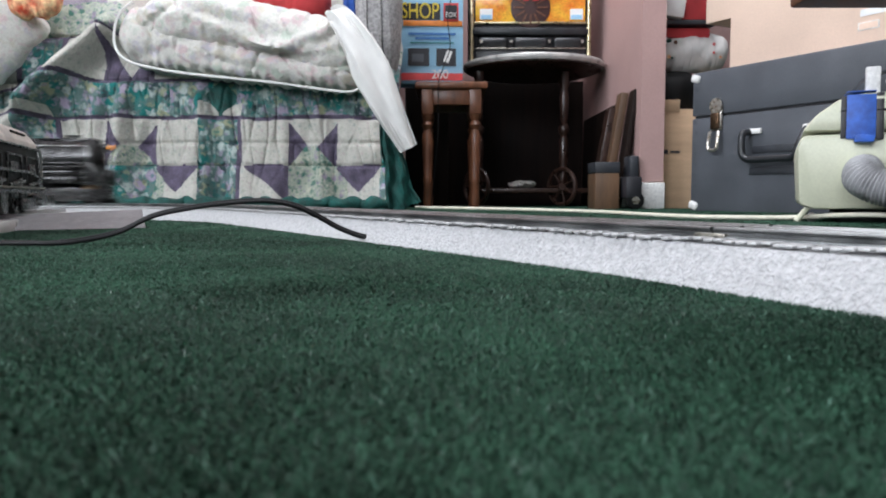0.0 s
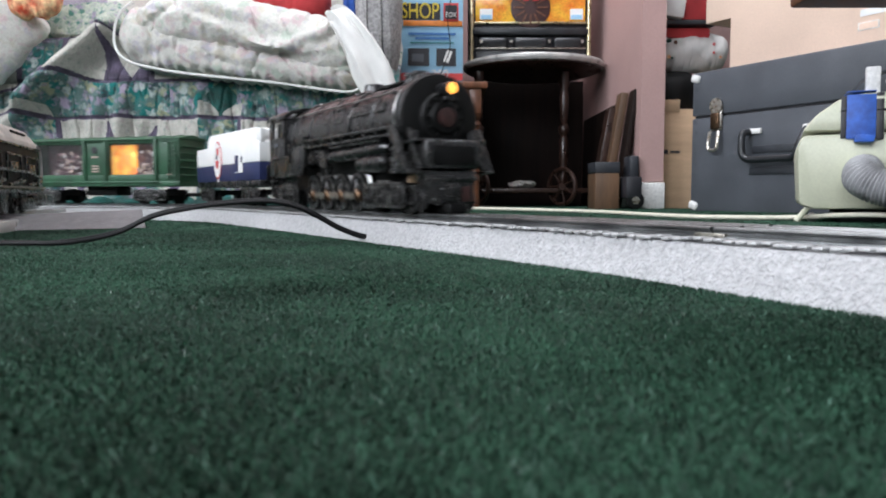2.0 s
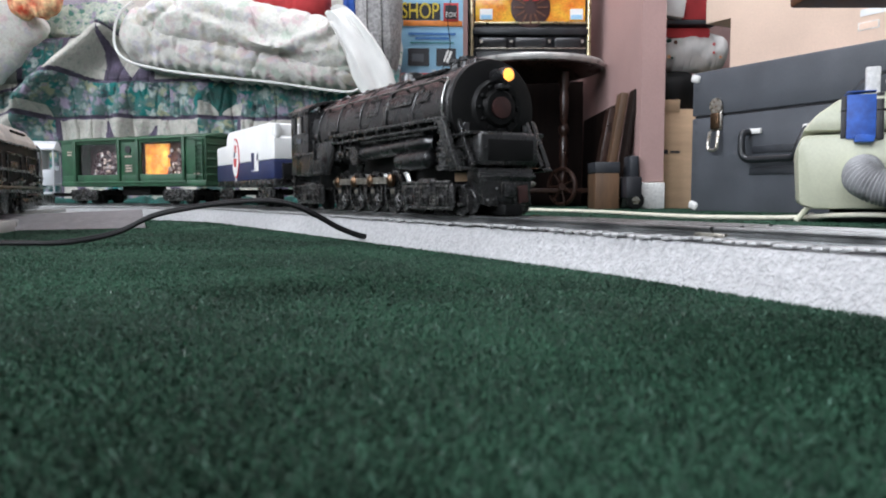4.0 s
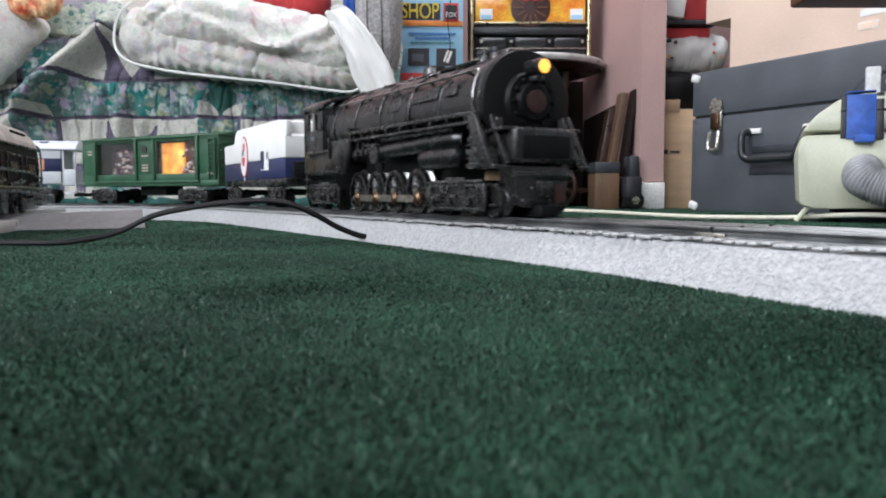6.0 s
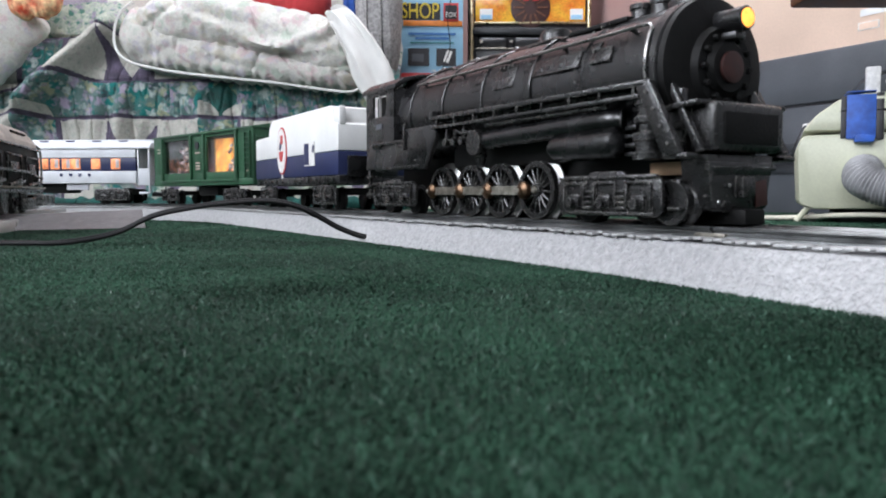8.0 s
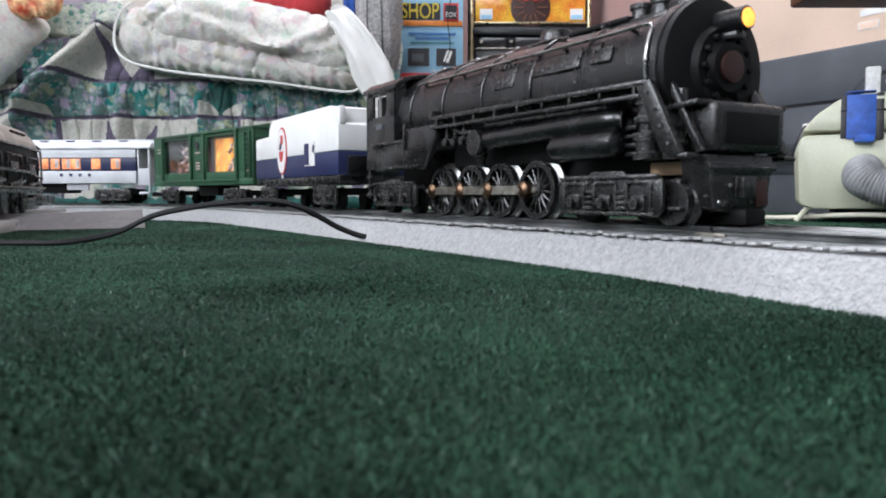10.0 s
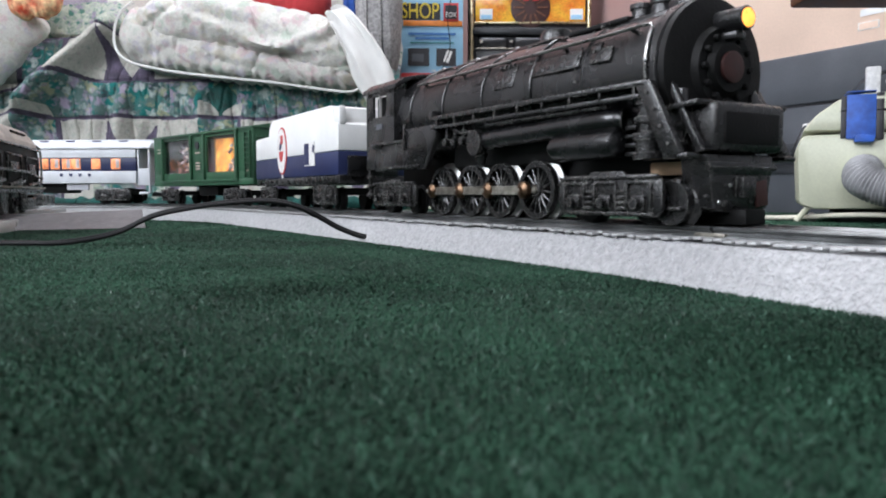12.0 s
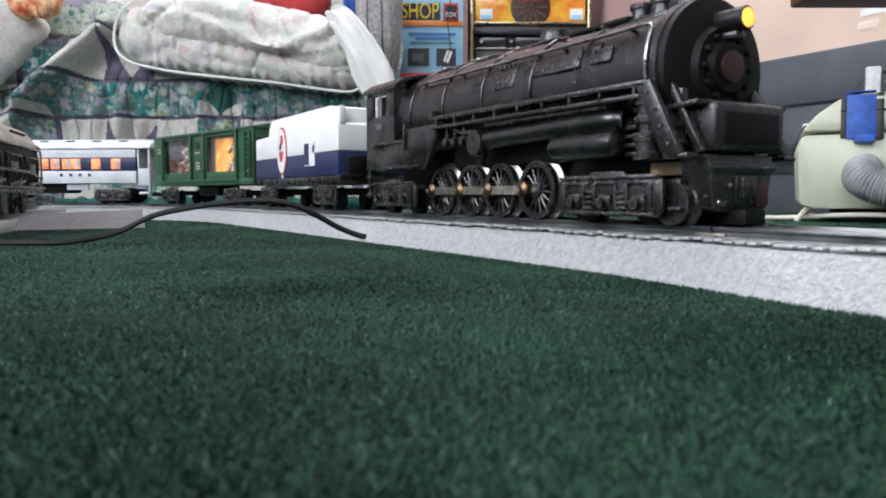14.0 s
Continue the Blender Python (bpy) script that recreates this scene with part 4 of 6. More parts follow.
# ---- beside the partition ----
def corner_things():
    for x, y, l, w, m, lean, nm in ((0.432, 1.86, 0.19, 0.018, "wood_light", 9, "raw timber offcut leaning on the partition"), (0.448, 1.83, 0.285, 0.012, "panel", 8, "thin dark board leaning on the partition"), (0.405, 1.9, 0.25, 0.016, "mahogany", 10, "dark narrow board leaning on the partition")):
        solo("board_offcut", box(w, 0.05, l, (x - 0.004, y, FLOOR + l / 2 * math.cos(radians(lean)) + 0.003 + (0.09 if m == "wood_light" else 0)), 0.0015, (0, lean, 0)), m, nm, "board", group="boards by the partition")
    t = thing("small_carton", "small tan carton with a dark lid", "box", pose(0.385, 1.80, FLOOR))
    part("body", box(0.056, 0.09, 0.084, (0, 0, 0.042), 0.001), "wood_light", t)
    part("lid", box(0.058, 0.092, 0.026, (0, 0, 0.097), 0.002), "grey_dark", t)
    t = thing("toy_truck", "small dark toy vehicle parked against the partition", "toy", pose(0.438, 1.74, FLOOR))
    part("body", box(0.036, 0.09, 0.05, (0, 0.02, 0.05), 0.004), "ink", t)
    part("cover", box(0.022, 0.06, 0.05, (0.006, 0.03, 0.099), 0.004), "grey_dark", t)
    part("wheel", lathe([(0.006, 0), (0.018, 0), (0.0205, 0.003), (0.0205, 0.010), (0.016, 0.012), (0.009, 0.009), (0.0, 0.011)], (0.004, -0.024, 0.0205), "y", 28), "soot", t, "black rubber wheel")
    part("hub", lathe([(0.0, 0), (0.009, 0), (0.007, 0.003), (0, 0.003)], (0.004, -0.0275, 0.0205), "y", 18), "chrome", t)
    t = thing("tall_carton", "tall brown cardboard carton with printed marks", "box", pose(0.605, 1.91, FLOOR))
    part("carton", box(0.18, 0.18, 0.24, (0, 0, 0.12), 0.0015), "card", t)
    part("flap", box(0.055, 0.003, 0.03, (-0.062, -0.0918, 0.247), 0.0008, (6, 0, 0)), "card", t)
    for k in range(2):
        part("printed_mark", box(0.009, 0.001, 0.011, (-0.078 + 0.013 * k, -0.0907, 0.137)), "ink", t)
    part("text_bar", box(0.024, 0.001, 0.005, (-0.044, -0.0907, 0.137)), "grey_dark", t)
    # Solid black dome built in place of the basket's dark hollow.
    solo("basket_hollow_dome", lathe([(0.0, 0.0), (0.06, 0.0), (0.075, 0.05), (0.065, 0.08), (0.04, 0.1), (0.0, 0.105)], (0.585, 1.93, 0.2385), "z", 30), "soot", "black dome on the carton in place of a basket's dark hollow", "basket")
    t = thing("carrier_bag", "white carrier bag printed with flowers", "bag", pose(0.64, 1.93, 0.343))
    part("bag", puffy((-0.125, 0, 0.043), (0.075, 0, 0.05), 0.05, 0.05, (), squash=5, wr=0.004, seed=31, crease=0.6), "white_cloth", t, sharp=60)
    random.seed(23)
    for k in range(12):
        x = random.uniform(-0.112, -0.06) if k < 8 else random.uniform(0.025, 0.06)
        r = random.uniform(0.003, 0.0055)
        part("flower_print", lathe([(0.0, 0), (r, 0.001), (r * 0.7, 0.003), (0, 0.003)], (x, -0.0505, random.uniform(0.025, 0.07)), "y", 7), random.choice(("stool", "red", "quilt_green", "fruit")), t)
    t = thing("metal_shelf", "dark metal shelf crossing behind the trunk", "shelf", pose(0.60, 2.0, FLOOR))
    part("board", box(0.15, 0.26, 0.012, (0, 0, 0.457), 0.003), "grey_dark", t)
    for x in (-0.068, 0.068):
        part("upright", box(0.012, 0.012, 0.452, (x, 0.122, 0.224), 0.001), "grey_dark", t)
    solo("red_carton", box(0.07, 0.1, 0.14, (0.62, 1.93, 0.533), 0.002), "red_cloth", "glossy red gift carton on the shelf", "box")
    solo("white_packet", box(0.05, 0.03, 0.05, (0.566, 1.87, 0.489), 0.004, (0, 8, 0)), "white", "small white packet on the shelf", "packet")
    solo("red_tin", box(0.13, 0.08, 0.026, (0.60, 1.93, 0.4335), 0.006), "red_cloth", "flat red tin under the shelf on the bag", "tin")


corner_things()

# ---- trunk, cartons, vacuum cleaner ----
TR = pose(0.51, 1.545, FLOOR, 0, 0, math.degrees(math.atan2(-0.873, 0.488)))


def trunk():
    """In its own space x runs along the front, y away from it."""
    t = thing("grey_trunk", "grey vinyl-covered travel trunk with chipped corners on the carpet", "trunk", TR)
    part("body", box(0.8, 0.34, 0.188, (0.4, 0.17, 0.094), 0.004), "grey", t)
    part("lid", box(0.8, 0.34, 0.088, (0.4, 0.17, 0.236), 0.004), "grey", t)
    part("gap_strip", box(0.79, 0.33, 0.006, (0.4, 0.17, 0.19)), "ink", t)
    for x in (0.066, 0.62):
        c = part("clasp", box(0.026, 0.006, 0.05, (x, -0.003, 0.185), 0.002), "chrome", t, "tarnished metal clasp")
        part("hasp_top", lathe([(0.0, 0), (0.015, 0), (0.014, 0.004), (0, 0.005)], (x, -0.008, 0.208), "y", 20), "chrome", c)
        part("brass_tongue", box(0.02, 0.006, 0.032, (x, -0.008, 0.178), 0.002), "brass", c)
        ring = [(x - 0.010, -0.01, 0.158), (x - 0.011, -0.014, 0.13), (x - 0.007, -0.014, 0.122), (x + 0.007, -0.014, 0.122), (x + 0.011, -0.014, 0.13), (x + 0.010, -0.01, 0.158)]
        part("bail", sweep(smooth_line(ring, 5), circle(0.0035, 8)), "chrome", c)
    h = smooth_line([(0.145, -0.004, 0.150), (0.143, -0.018, 0.149), (0.143, -0.024, 0.138), (0.145, -0.025, 0.112), (0.153, -0.025, 0.101), (0.17, -0.025, 0.098), (0.22, -0.025, 0.098), (0.252, -0.025, 0.1), (0.262, -0.024, 0.12), (0.263, -0.004, 0.150)], 6)
    part("handle", sweep(h, circle(0.0066, 12)), "handle", t, "black plastic carrying handle")
    part("handle_plate", box(0.12, 0.003, 0.014, (0.21, -0.0015, 0.118), 0.001), "grey_dark", t)
    part("handle_plate", box(0.12, 0.003, 0.014, (0.205, -0.0015, 0.078), 0.001), "grey_dark", t)
    for x in (0.153, 0.272):
        part("handle_mount", box(0.034, 0.007, 0.010, (x, -0.0035, 0.152), 0.002), "nick", t)
    for z in (0.268, 0.012):
        part("corner_guard", box(0.022, 0.006, 0.015, (0.009, -0.001, z), 0.004, (0, 18, 0)), "nick", t, "chipped white corner")
    random.seed(8)
    for k in range(11):
        part("stud", lathe([(0.0, 0), (0.0035, 0), (0.002, 0.0015), (0, 0.0018)], (0.012 + random.uniform(-0.001, 0.001), 0, 0.03 + 0.0215 * k), "y", 8), "grey", t)
    for k in range(2):
        part("scuff", lathe([(0.0, 0), (0.0028, 0), (0.001, 0.0008), (0, 0.0009)], (random.uniform(0.1, 0.7), -0.0002, random.uniform(0.2, 0.27)), "y", 7), "nick", t)


trunk()


def big_cartons():
    t = thing("large_carton", "large pale cardboard carton with paper labels on the trunk", "box", TR @ pose(0, 0.15, 0))
    out = [(0.065, 0.2805), (0.76, 0.2805), (0.76, 0.72), (0.003, 0.72), (0.003, 0.3815), (0.065, 0.3815)]
    part("carton", prism(out, 0.24, None, 0.0012), "card_pink", t)
    part("paper_label", box(0.05, 0.0012, 0.011, (0.355, -0.1206, 0.335)), "white", t, "white paper label")
    part("printed_frame", box(0.036, 0.001, 0.013, (0.345, -0.1205, 0.313)), "nick", t)
    part("printed_frame_field", box(0.032, 0.001, 0.010, (0.345, -0.1209, 0.313)), "card_pink", t)
    part("flap_seam", box(0.69, 0.001, 0.0016, (0.41, -0.1205, 0.2835)), "card", t)
    t = thing("wall_shelf", "brown wooden wall shelf end above the trunk", "shelf", pose(X1, 0.93, 0.275))
    part("board", box(0.896, 0.14, 0.02, (-0.448, 0, 0.01), 0.004), "stool", t)
    part("lip", box(0.80, 0.03, 0.05, (-0.40, 0.05, 0.045), 0.004), "stool", t)


big_cartons()


def vacuum():
    t = thing("vacuum_cleaner", "pale green canister vacuum cleaner with blue tape on its lid", "vacuum cleaner", pose(0.423, 0.9, FLOOR, 0, 0, -24))
    out = [(0.004, 0.022), (0.02, 0.016), (0.33, 0.016), (0.34, 0.03), (0.34, 0.11), (0.31, 0.15), (0.06, 0.15), (0.024, 0.125), (0.006, 0.104), (0.0, 0.09)]
    part("body", merge(prism([p for p in out if p[1] <= 0.111 or p[0] > 9], 0.15, pose(0, 0.075, 0), 0.006)), "vac", t)
    part("lid", prism([(0.005, 0.108), (0.335, 0.108), (0.325, 0.135), (0.305, 0.152), (0.07, 0.152), (0.045, 0.146), (0.02, 0.128)], 0.142, pose(0, 0.075, 0), 0.006), "vac", t)
    part("lid_rim", box(0.285, 0.146, 0.003, (0.188, 0.075, 0.131), 0.001), "soot", t, "thin dark seam")
    part("foot", box(0.25, 0.11, 0.018, (0.17, 0.075, 0.009), 0.004), "soot", t)
    part("tape", box(0.030, 0.0012, 0.052, (0.067, 0.0012, 0.124), 0.0003, (-8, 0, 0)), "tape", t, "crinkled blue tape")
    part("tape", box(0.030, 0.09, 0.0012, (0.067, 0.05, 0.1535), 0.0003), "tape", t, "crinkled blue tape")
    part("black_strap", box(0.007, 0.0012, 0.050, (0.0495, 0.0018, 0.124), 0.0003, (-8, 0, 0)), "ink", t)
    part("black_strap", box(0.008, 0.0012, 0.055, (0.086, 0.0018, 0.124), 0.0003, (-8, 0, 0)), "ink", t)
    part("latch", box(0.016, 0.012, 0.034, (0.082, 0.05, 0.17), 0.002), "nick", t, "pale metal latch")
    part("carry_strap", sweep(smooth_line([(0.05, 0.06, 0.150), (0.062, 0.06, 0.160), (0.082, 0.06, 0.178), (0.15, 0.06, 0.19), (0.22, 0.06, 0.185), (0.28, 0.06, 0.15)], 6), [(-0.008, -0.0015), (0.008, -0.0015), (0.008, 0.0015), (-0.008, 0.0015)]), "grey_dark", t)
    part("hose_port", lathe([(0.0, 0), (0.021, 0), (0.021, 0.014), (0.02, 0.018), (0, 0.018)], (0.072, -0.016, 0.060), "y", 26), "vac", t)
    part("port_tab", box(0.02, 0.012, 0.008, (0.070, -0.006, 0.098), 0.001), "tape", t)
    line = smooth_line([(0.072, -0.012, 0.060), (0.068, -0.024, 0.058), (0.068, -0.036, 0.051), (0.084, -0.044, 0.042), (0.115, -0.05, 0.036), (0.2, -0.05, 0.028), (0.3, -0.04, 0.024), (0.36, -0.02, 0.022)], 26)
    def ribs(i):
        return circle(0.0185 + 0.0018 * (1 if i % 4 < 2 else -1), 20)
    part("hose", sweep(line, ribs), "hose", t, "ribbed grey plastic hose", sharp=80)
    part("caster", lathe([(0.0, 0), (0.006, 0), (0.006, 0.004), (0, 0.004)], (0.02, 0.02, 0.006), "y", 14), "nick", t)
    part("caster_leg", rod((0.016, 0.014, 0.02), (0.002, 0.0, 0.001), 0.0035), "vac", t)


vacuum()


def cords():
    a = smooth_line([(-0.06, 1.62, 0.004), (0.094, 1.46, 0.004), (0.17, 1.38, 0.0035), (0.262, 1.27, 0.0025), (0.32, 1.03, 0.002), (0.379, 0.965, 0.002), (0.43, 0.93, 0.003), (0.47, 0.86, 0.008), (0.53, 0.8, 0.0085), (0.62, 0.76, 0.006), (0.8, 0.7, 0.003)], 10)
    solo("ivory_cord", merge(sweep(a, circle(0.0026, 8)), sweep([p + Vector((0.004, 0.006, 0.0005)) for p in a], circle(0.0026, 8))), "cord", "ivory two-core power cord lying on the carpet", "cord")
    b = smooth_line([(-0.40, 0.462, 0.0018), (-0.277, 0.4675, 0.0018), (-0.242, 0.4675, 0.0019), (-0.212, 0.48, 0.0072), (-0.1887, 0.485, 0.0182), (-0.168, 0.49, 0.0232), (-0.144, 0.495, 0.0268), (-0.1188, 0.50, 0.0282), (-0.101, 0.505, 0.0252), (-0.0865, 0.51, 0.0182), (-0.0717, 0.515, 0.0095), (-0.0567, 0.52, 0.0034), (-0.0460, 0.525, 0.0022)], 8)
    t = thing("black_cable", "black two-core cable with a cut end arching over the carpet", "cable", pose(0, 0, 0))
    part("core", sweep(b, circle(0.0013, 8)), "cable", t)
    part("core", sweep([Vector((p.x, p.y - 0.0018, max(p.z - 0.0012, 0.0012))) for p in b], circle(0.0013, 8)), "cable", t)
    part("cut_end", rod((-0.046, 0.525, 0.0022), (-0.0405, 0.524, 0.0045), 0.0012, 0.0003, 8), "cable", t)


cords()

# ---- the train ----
WHEEL_R, CRANK = 0.0143, 0.0075
AXLES = (0.064, 0.032, 0.003, -0.0286)


def truck(parent, x, half, z0, z1, n=3, y=0.0255, r=0.0085, name="truck"):
    """A pair of cast side frames with wheels between."""
    t = part(name, merge(box(2 * half * 0.8, 0.03, 0.006, (x, 0, z1 - 0.005))), "soot", parent)
    for sy in (-1, 1):
        out = [(-half, z1 - 0.003), (-half + 0.004, z1), (-half * 0.36, z1), (-half * 0.3, z1 + 0.0015), (half * 0.3, z1 + 0.0015), (half * 0.36, z1), (half - 0.004, z1), (half, z1 - 0.003), (half, z0 + 0.003), (half * 0.9, z0), (-half * 0.9, z0), (-half, z0 + 0.003)]
        f = prism(out, 0.0022, pose(x, sy * y, 0), 0.0004)
        hgt = z1 - z0
        yy = sy * (y + 0.0018)
        f = merge(f, box(2 * half - 0.004, 0.0012, 0.0012, (x, yy, z1 - 0.0012), 0.0003), box(2 * half - 0.008, 0.0012, 0.0012, (x, yy, z0 + 0.0012), 0.0003))
        for k in range(n):
            cx = x + (k - (n - 1) / 2) * 2 * half / n * 0.94
            w = half * 1.25 / n
            f = merge(f, box(w, 0.0014, 0.0012, (cx, yy, z0 + hgt * 0.80), 0.0003), box(0.0012, 0.0014, hgt * 0.62, (cx - w / 2, yy, z0 + hgt * 0.48), 0.0003), box(0.0012, 0.0014, hgt * 0.62, (cx + w / 2, yy, z0 + hgt * 0.48), 0.0003),
                      box(w * 0.55, 0.0016, hgt * 0.36, (cx, yy, z0 + hgt * 0.34), 0.0005),
                      lathe([(0.0, 0), (0.0021, 0), (0.0019, 0.0022), (0.0008, 0.003), (0, 0.003)], (cx, sy * (y + 0.0022) - (0.003 if sy < 0 else 0), z0 + hgt * 0.32), "y", 12))
            if k < n - 1:
                for j in range(4):
                    f = merge(f, box(half * 0.22 / n * 2, 0.0016, 0.0010, (cx + half / n * 0.94, yy, z0 + hgt * (0.2 + 0.13 * j)), 0.0003))
        for k in range(8):
            f = merge(f, lathe([(0.0, 0), (0.0007, 0), (0, 0.0007)], (x + (k - 3.5) * half * 0.24, sy * (y + 0.0015) - (0.0007 if sy < 0 else 0), z1 - 0.0028), "y", 6))
        part("side_frame", f, "black_worn", t)
    for k in range(min(n, 2)):
        cx = x + (k - 0.5) * half * 1.15
        for sy in (-1, 1):
            part("wheel", lathe([(0.002, -0.0025), (r, -0.0025), (r, 0.001), (r + 0.0015, 0.0015), (r + 0.0015, 0.0028), (0.002, 0.0028)], (cx, sy * 0.0175, r), "y", 22), "soot", t)
    return t


SPOKE = mesh_of("spoke", rod((0, 0, 0.002), (0, 0, WHEEL_R - 0.002), 0.00085, 0.00065, 6), "black_worn")


def driver(x, parent, side):
    """A spoked driving wheel with a crank boss, turning about its middle."""
    r = WHEEL_R
    s = -1 if side < 0 else 1
    rim = lathe([(r - 0.0028, -0.0025), (r, -0.0025), (r, 0.0008), (r - 0.0028, 0.0008)], axis="y", seg=40)
    bmesh.ops.delete(rim, geom=[f for f in rim.faces if len(f.verts) > 8], context="FACES_ONLY")
    w = merge(rim, lathe([(0.0, -0.003), (0.0032, -0.003), (0.0034, 0.0006), (0, 0.0006)], axis="y", seg=18))
    w = merge(w, lathe([(0.0, -0.0035), (0.003, -0.0035), (0.0032, -0.001), (0, -0.001)], (-CRANK, 0, 0), "y", 16))
    ob = part("driving_wheel", w, "black_worn", parent, "spoked black driving wheel")
    fl = lathe([(r - 0.0025, 0.0010), (r - 0.0004, 0.0010), (r + 0.0022, 0.0028), (r + 0.0022, 0.0042), (r - 0.0025, 0.0042)], axis="y", seg=44)
    bmesh.ops.delete(fl, geom=[f for f in fl.faces if len(f.verts) > 8], context="FACES_ONLY")
    part("flange", fl, "flange", ob, "bright steel wheel flange")
    part("wheel_back", lathe([(0.0, 0.0028), (r - 0.001, 0.0028), (r - 0.001, 0.0038), (0.0, 0.0038)], axis="y", seg=32), "soot", ob)
    part("axle_cap", lathe([(0.0, -0.0042), (0.0016, -0.004), (0.0018, -0.003), (0, -0.003)], axis="y", seg=12), "rod", ob)
    if s > 0:
        ob.data.transform(Matrix.Rotation(math.pi, 4, "Z") @ Matrix.Translation((0, 0, 0)))
        for c in ob.children:
            c.data.transform(Matrix.Rotation(math.pi, 4, "Z"))
    for k in range(15):
        piece("spoke", SPOKE, ob, pose(0, s * 0.001, 0, 0, 24 * k, 0))
    return ob


def locomotive():
    t = thing("steam_locomotive", "black die-cast toy steam turbine locomotive with a lit headlight", "locomotive", ride(-0.9, 0.12))
    R, CZ = 0.0278, 0.0617
    boiler = lathe([(0.020, -0.092), (R - 0.0004, -0.092), (R, -0.04), (R, 0.06), (R - 0.001, 0.09), (R - 0.0012, 0.1), (R - 0.0006, 0.1005), (R - 0.0006, 0.1035), (R - 0.0013, 0.104), (R - 0.0013, 0.1435), (R + 0.001, 0.144), (R + 0.001, 0.149), (R - 0.001, 0.1505), (0.0, 0.1505)], (0, 0, CZ), "x", 56)
    part("boiler", boiler, "black", t)
    # Matt black on front and door also carries the shade of faces turned away.
    part("smokebox_front", merge(lathe([(R - 0.0002, 0.1495), (R + 0.0010, 0.151), (R + 0.0006, 0.1535), (R - 0.002, 0.1545), (0.017, 0.1565), (0.0155, 0.159), (0.0, 0.1595)], (0, 0, CZ), "x", 48)), "soot", t)
    door = lathe([(0.0, 0.158), (0.0105, 0.158), (0.0115, 0.1595), (0.0095, 0.1615), (0.0, 0.162)], (0, 0, CZ), "x", 28)
    for k in range(12):
        g = 2 * math.pi * k / 12
        door = merge(door, lathe([(0.0, 0), (0.0014, 0), (0.0012, 0.002), (0, 0.0022)], (0.159, 0.0128 * math.cos(g), CZ + 0.0128 * math.sin(g)), "x", 8))
    part("smokebox_door", door, "soot", t)
    part("number_disc", lathe([(0.0, 0), (0.0062, 0), (0.0062, 0.0014), (0.005, 0.0018), (0, 0.0018)], (0.1615, 0, CZ), "x", 24), "maroon", t, "dull red round plate")
    hl = part("headlight", merge(lathe([(0.0, 0.149), (0.0042, 0.149), (0.0046, 0.153), (0.0046, 0.1685), (0.0040, 0.1690), (0.0, 0.1675)], (0, 0, 0.0795), "x", 24), box(0.016, 0.006, 0.003, (0.158, 0, 0.0735), 0.0008)), "black", t)
    part("lens", lathe([(0.0, 0.1676), (0.0039, 0.1676), (0.0036, 0.1692), (0.002, 0.1702), (0.0, 0.1704)], (0, 0, 0.0795), "x", 20), "lamp", hl, "glowing orange headlight lens")
    for x in (0.1135, 0.1255):
        part("smoke_stack", lathe([(0.0062, 0.083), (0.0054, 0.0865), (0.0047, 0.088), (0.0047, 0.0932), (0.0055, 0.0937), (0.0055, 0.0958), (0.0037, 0.0958), (0.0037, 0.092), (0.0, 0.092)], (x, 0, 0), "z", 20), "black", t)
    part("stack_base", box(0.036, 0.014, 0.005, (0.121, 0, 0.0868), 0.0015), "black", t)
    part("feedwater_block", box(0.012, 0.018, 0.007, (0.142, 0, 0.0885), 0.002), "black", t)
    part("dome", lathe([(0.0105, 0.083), (0.0088, 0.087), (0.0084, 0.0935), (0.0072, 0.0955), (0.0, 0.096)], (0.0538, 0, 0), "z", 26), "black", t)
    for x in (0.02, -0.02, -0.06):
        part("valve", lathe([(0.003, 0.087), (0.0022, 0.089), (0.0022, 0.0925), (0.001, 0.0935), (0, 0.0935)], (x, 0.0, 0), "z", 14), "black_worn", t)
    for k in range(7):
        part("roof_block", box(0.014, 0.012, 0.0024, (0.078 + 0.0065 * k - 0.005, 0.002 * (-1) ** k, 0.0895), 0.0008), "soot", t)
    # Red strip puts the reddish reflection along the boiler top into colour.
    part("boiler_top_reflection", box(0.13, 0.012, 0.002, (-0.018, 0, 0.0897), 0.0006), "maroon", t, "dull red strip standing for a reflection on the boiler top")
    for x, m in ((0.1462, 40), (0.1018, 34), (-0.088, 30)):
        row = None
        for k in range(m):
            g = 2 * math.pi * k / m
            q = box(0.0009, 0.0009, 0.0009, (x, (R + 0.0007) * math.cos(g), CZ + (R + 0.0007) * math.sin(g)))
            row = merge(row, q) if row else q
        tagged(part("rivet_row", row, "black_worn", t), kind="stuff")
    for sy in (-1, 1):
        part("builder_plate", box(0.006, 0.0012, 0.004, (0.112, sy * 0.0245, 0.0755), 0.0004, (sy * 29, 0, 0)), "black_worn", t)
        for k in range(3):
            part("roof_pipe", sweep(smooth_line([(-0.06 + 0.05 * k, sy * 0.008, 0.0890), (-0.035 + 0.05 * k, sy * 0.010, 0.0888), (-0.022 + 0.05 * k, sy * 0.014, 0.0860)], 4), circle(0.0008, 6)), "black_worn", t)
    # boiler bands and cast panels
    for x in (-0.055, -0.015, 0.0255, 0.068):
        part("boiler_band", lathe([(R + 0.0005, x - 0.0008), (R + 0.0008, x - 0.0004), (R + 0.0008, x + 0.0004), (R + 0.0005, x + 0.0008)], (0, 0, CZ), "x", 48), "black", t)
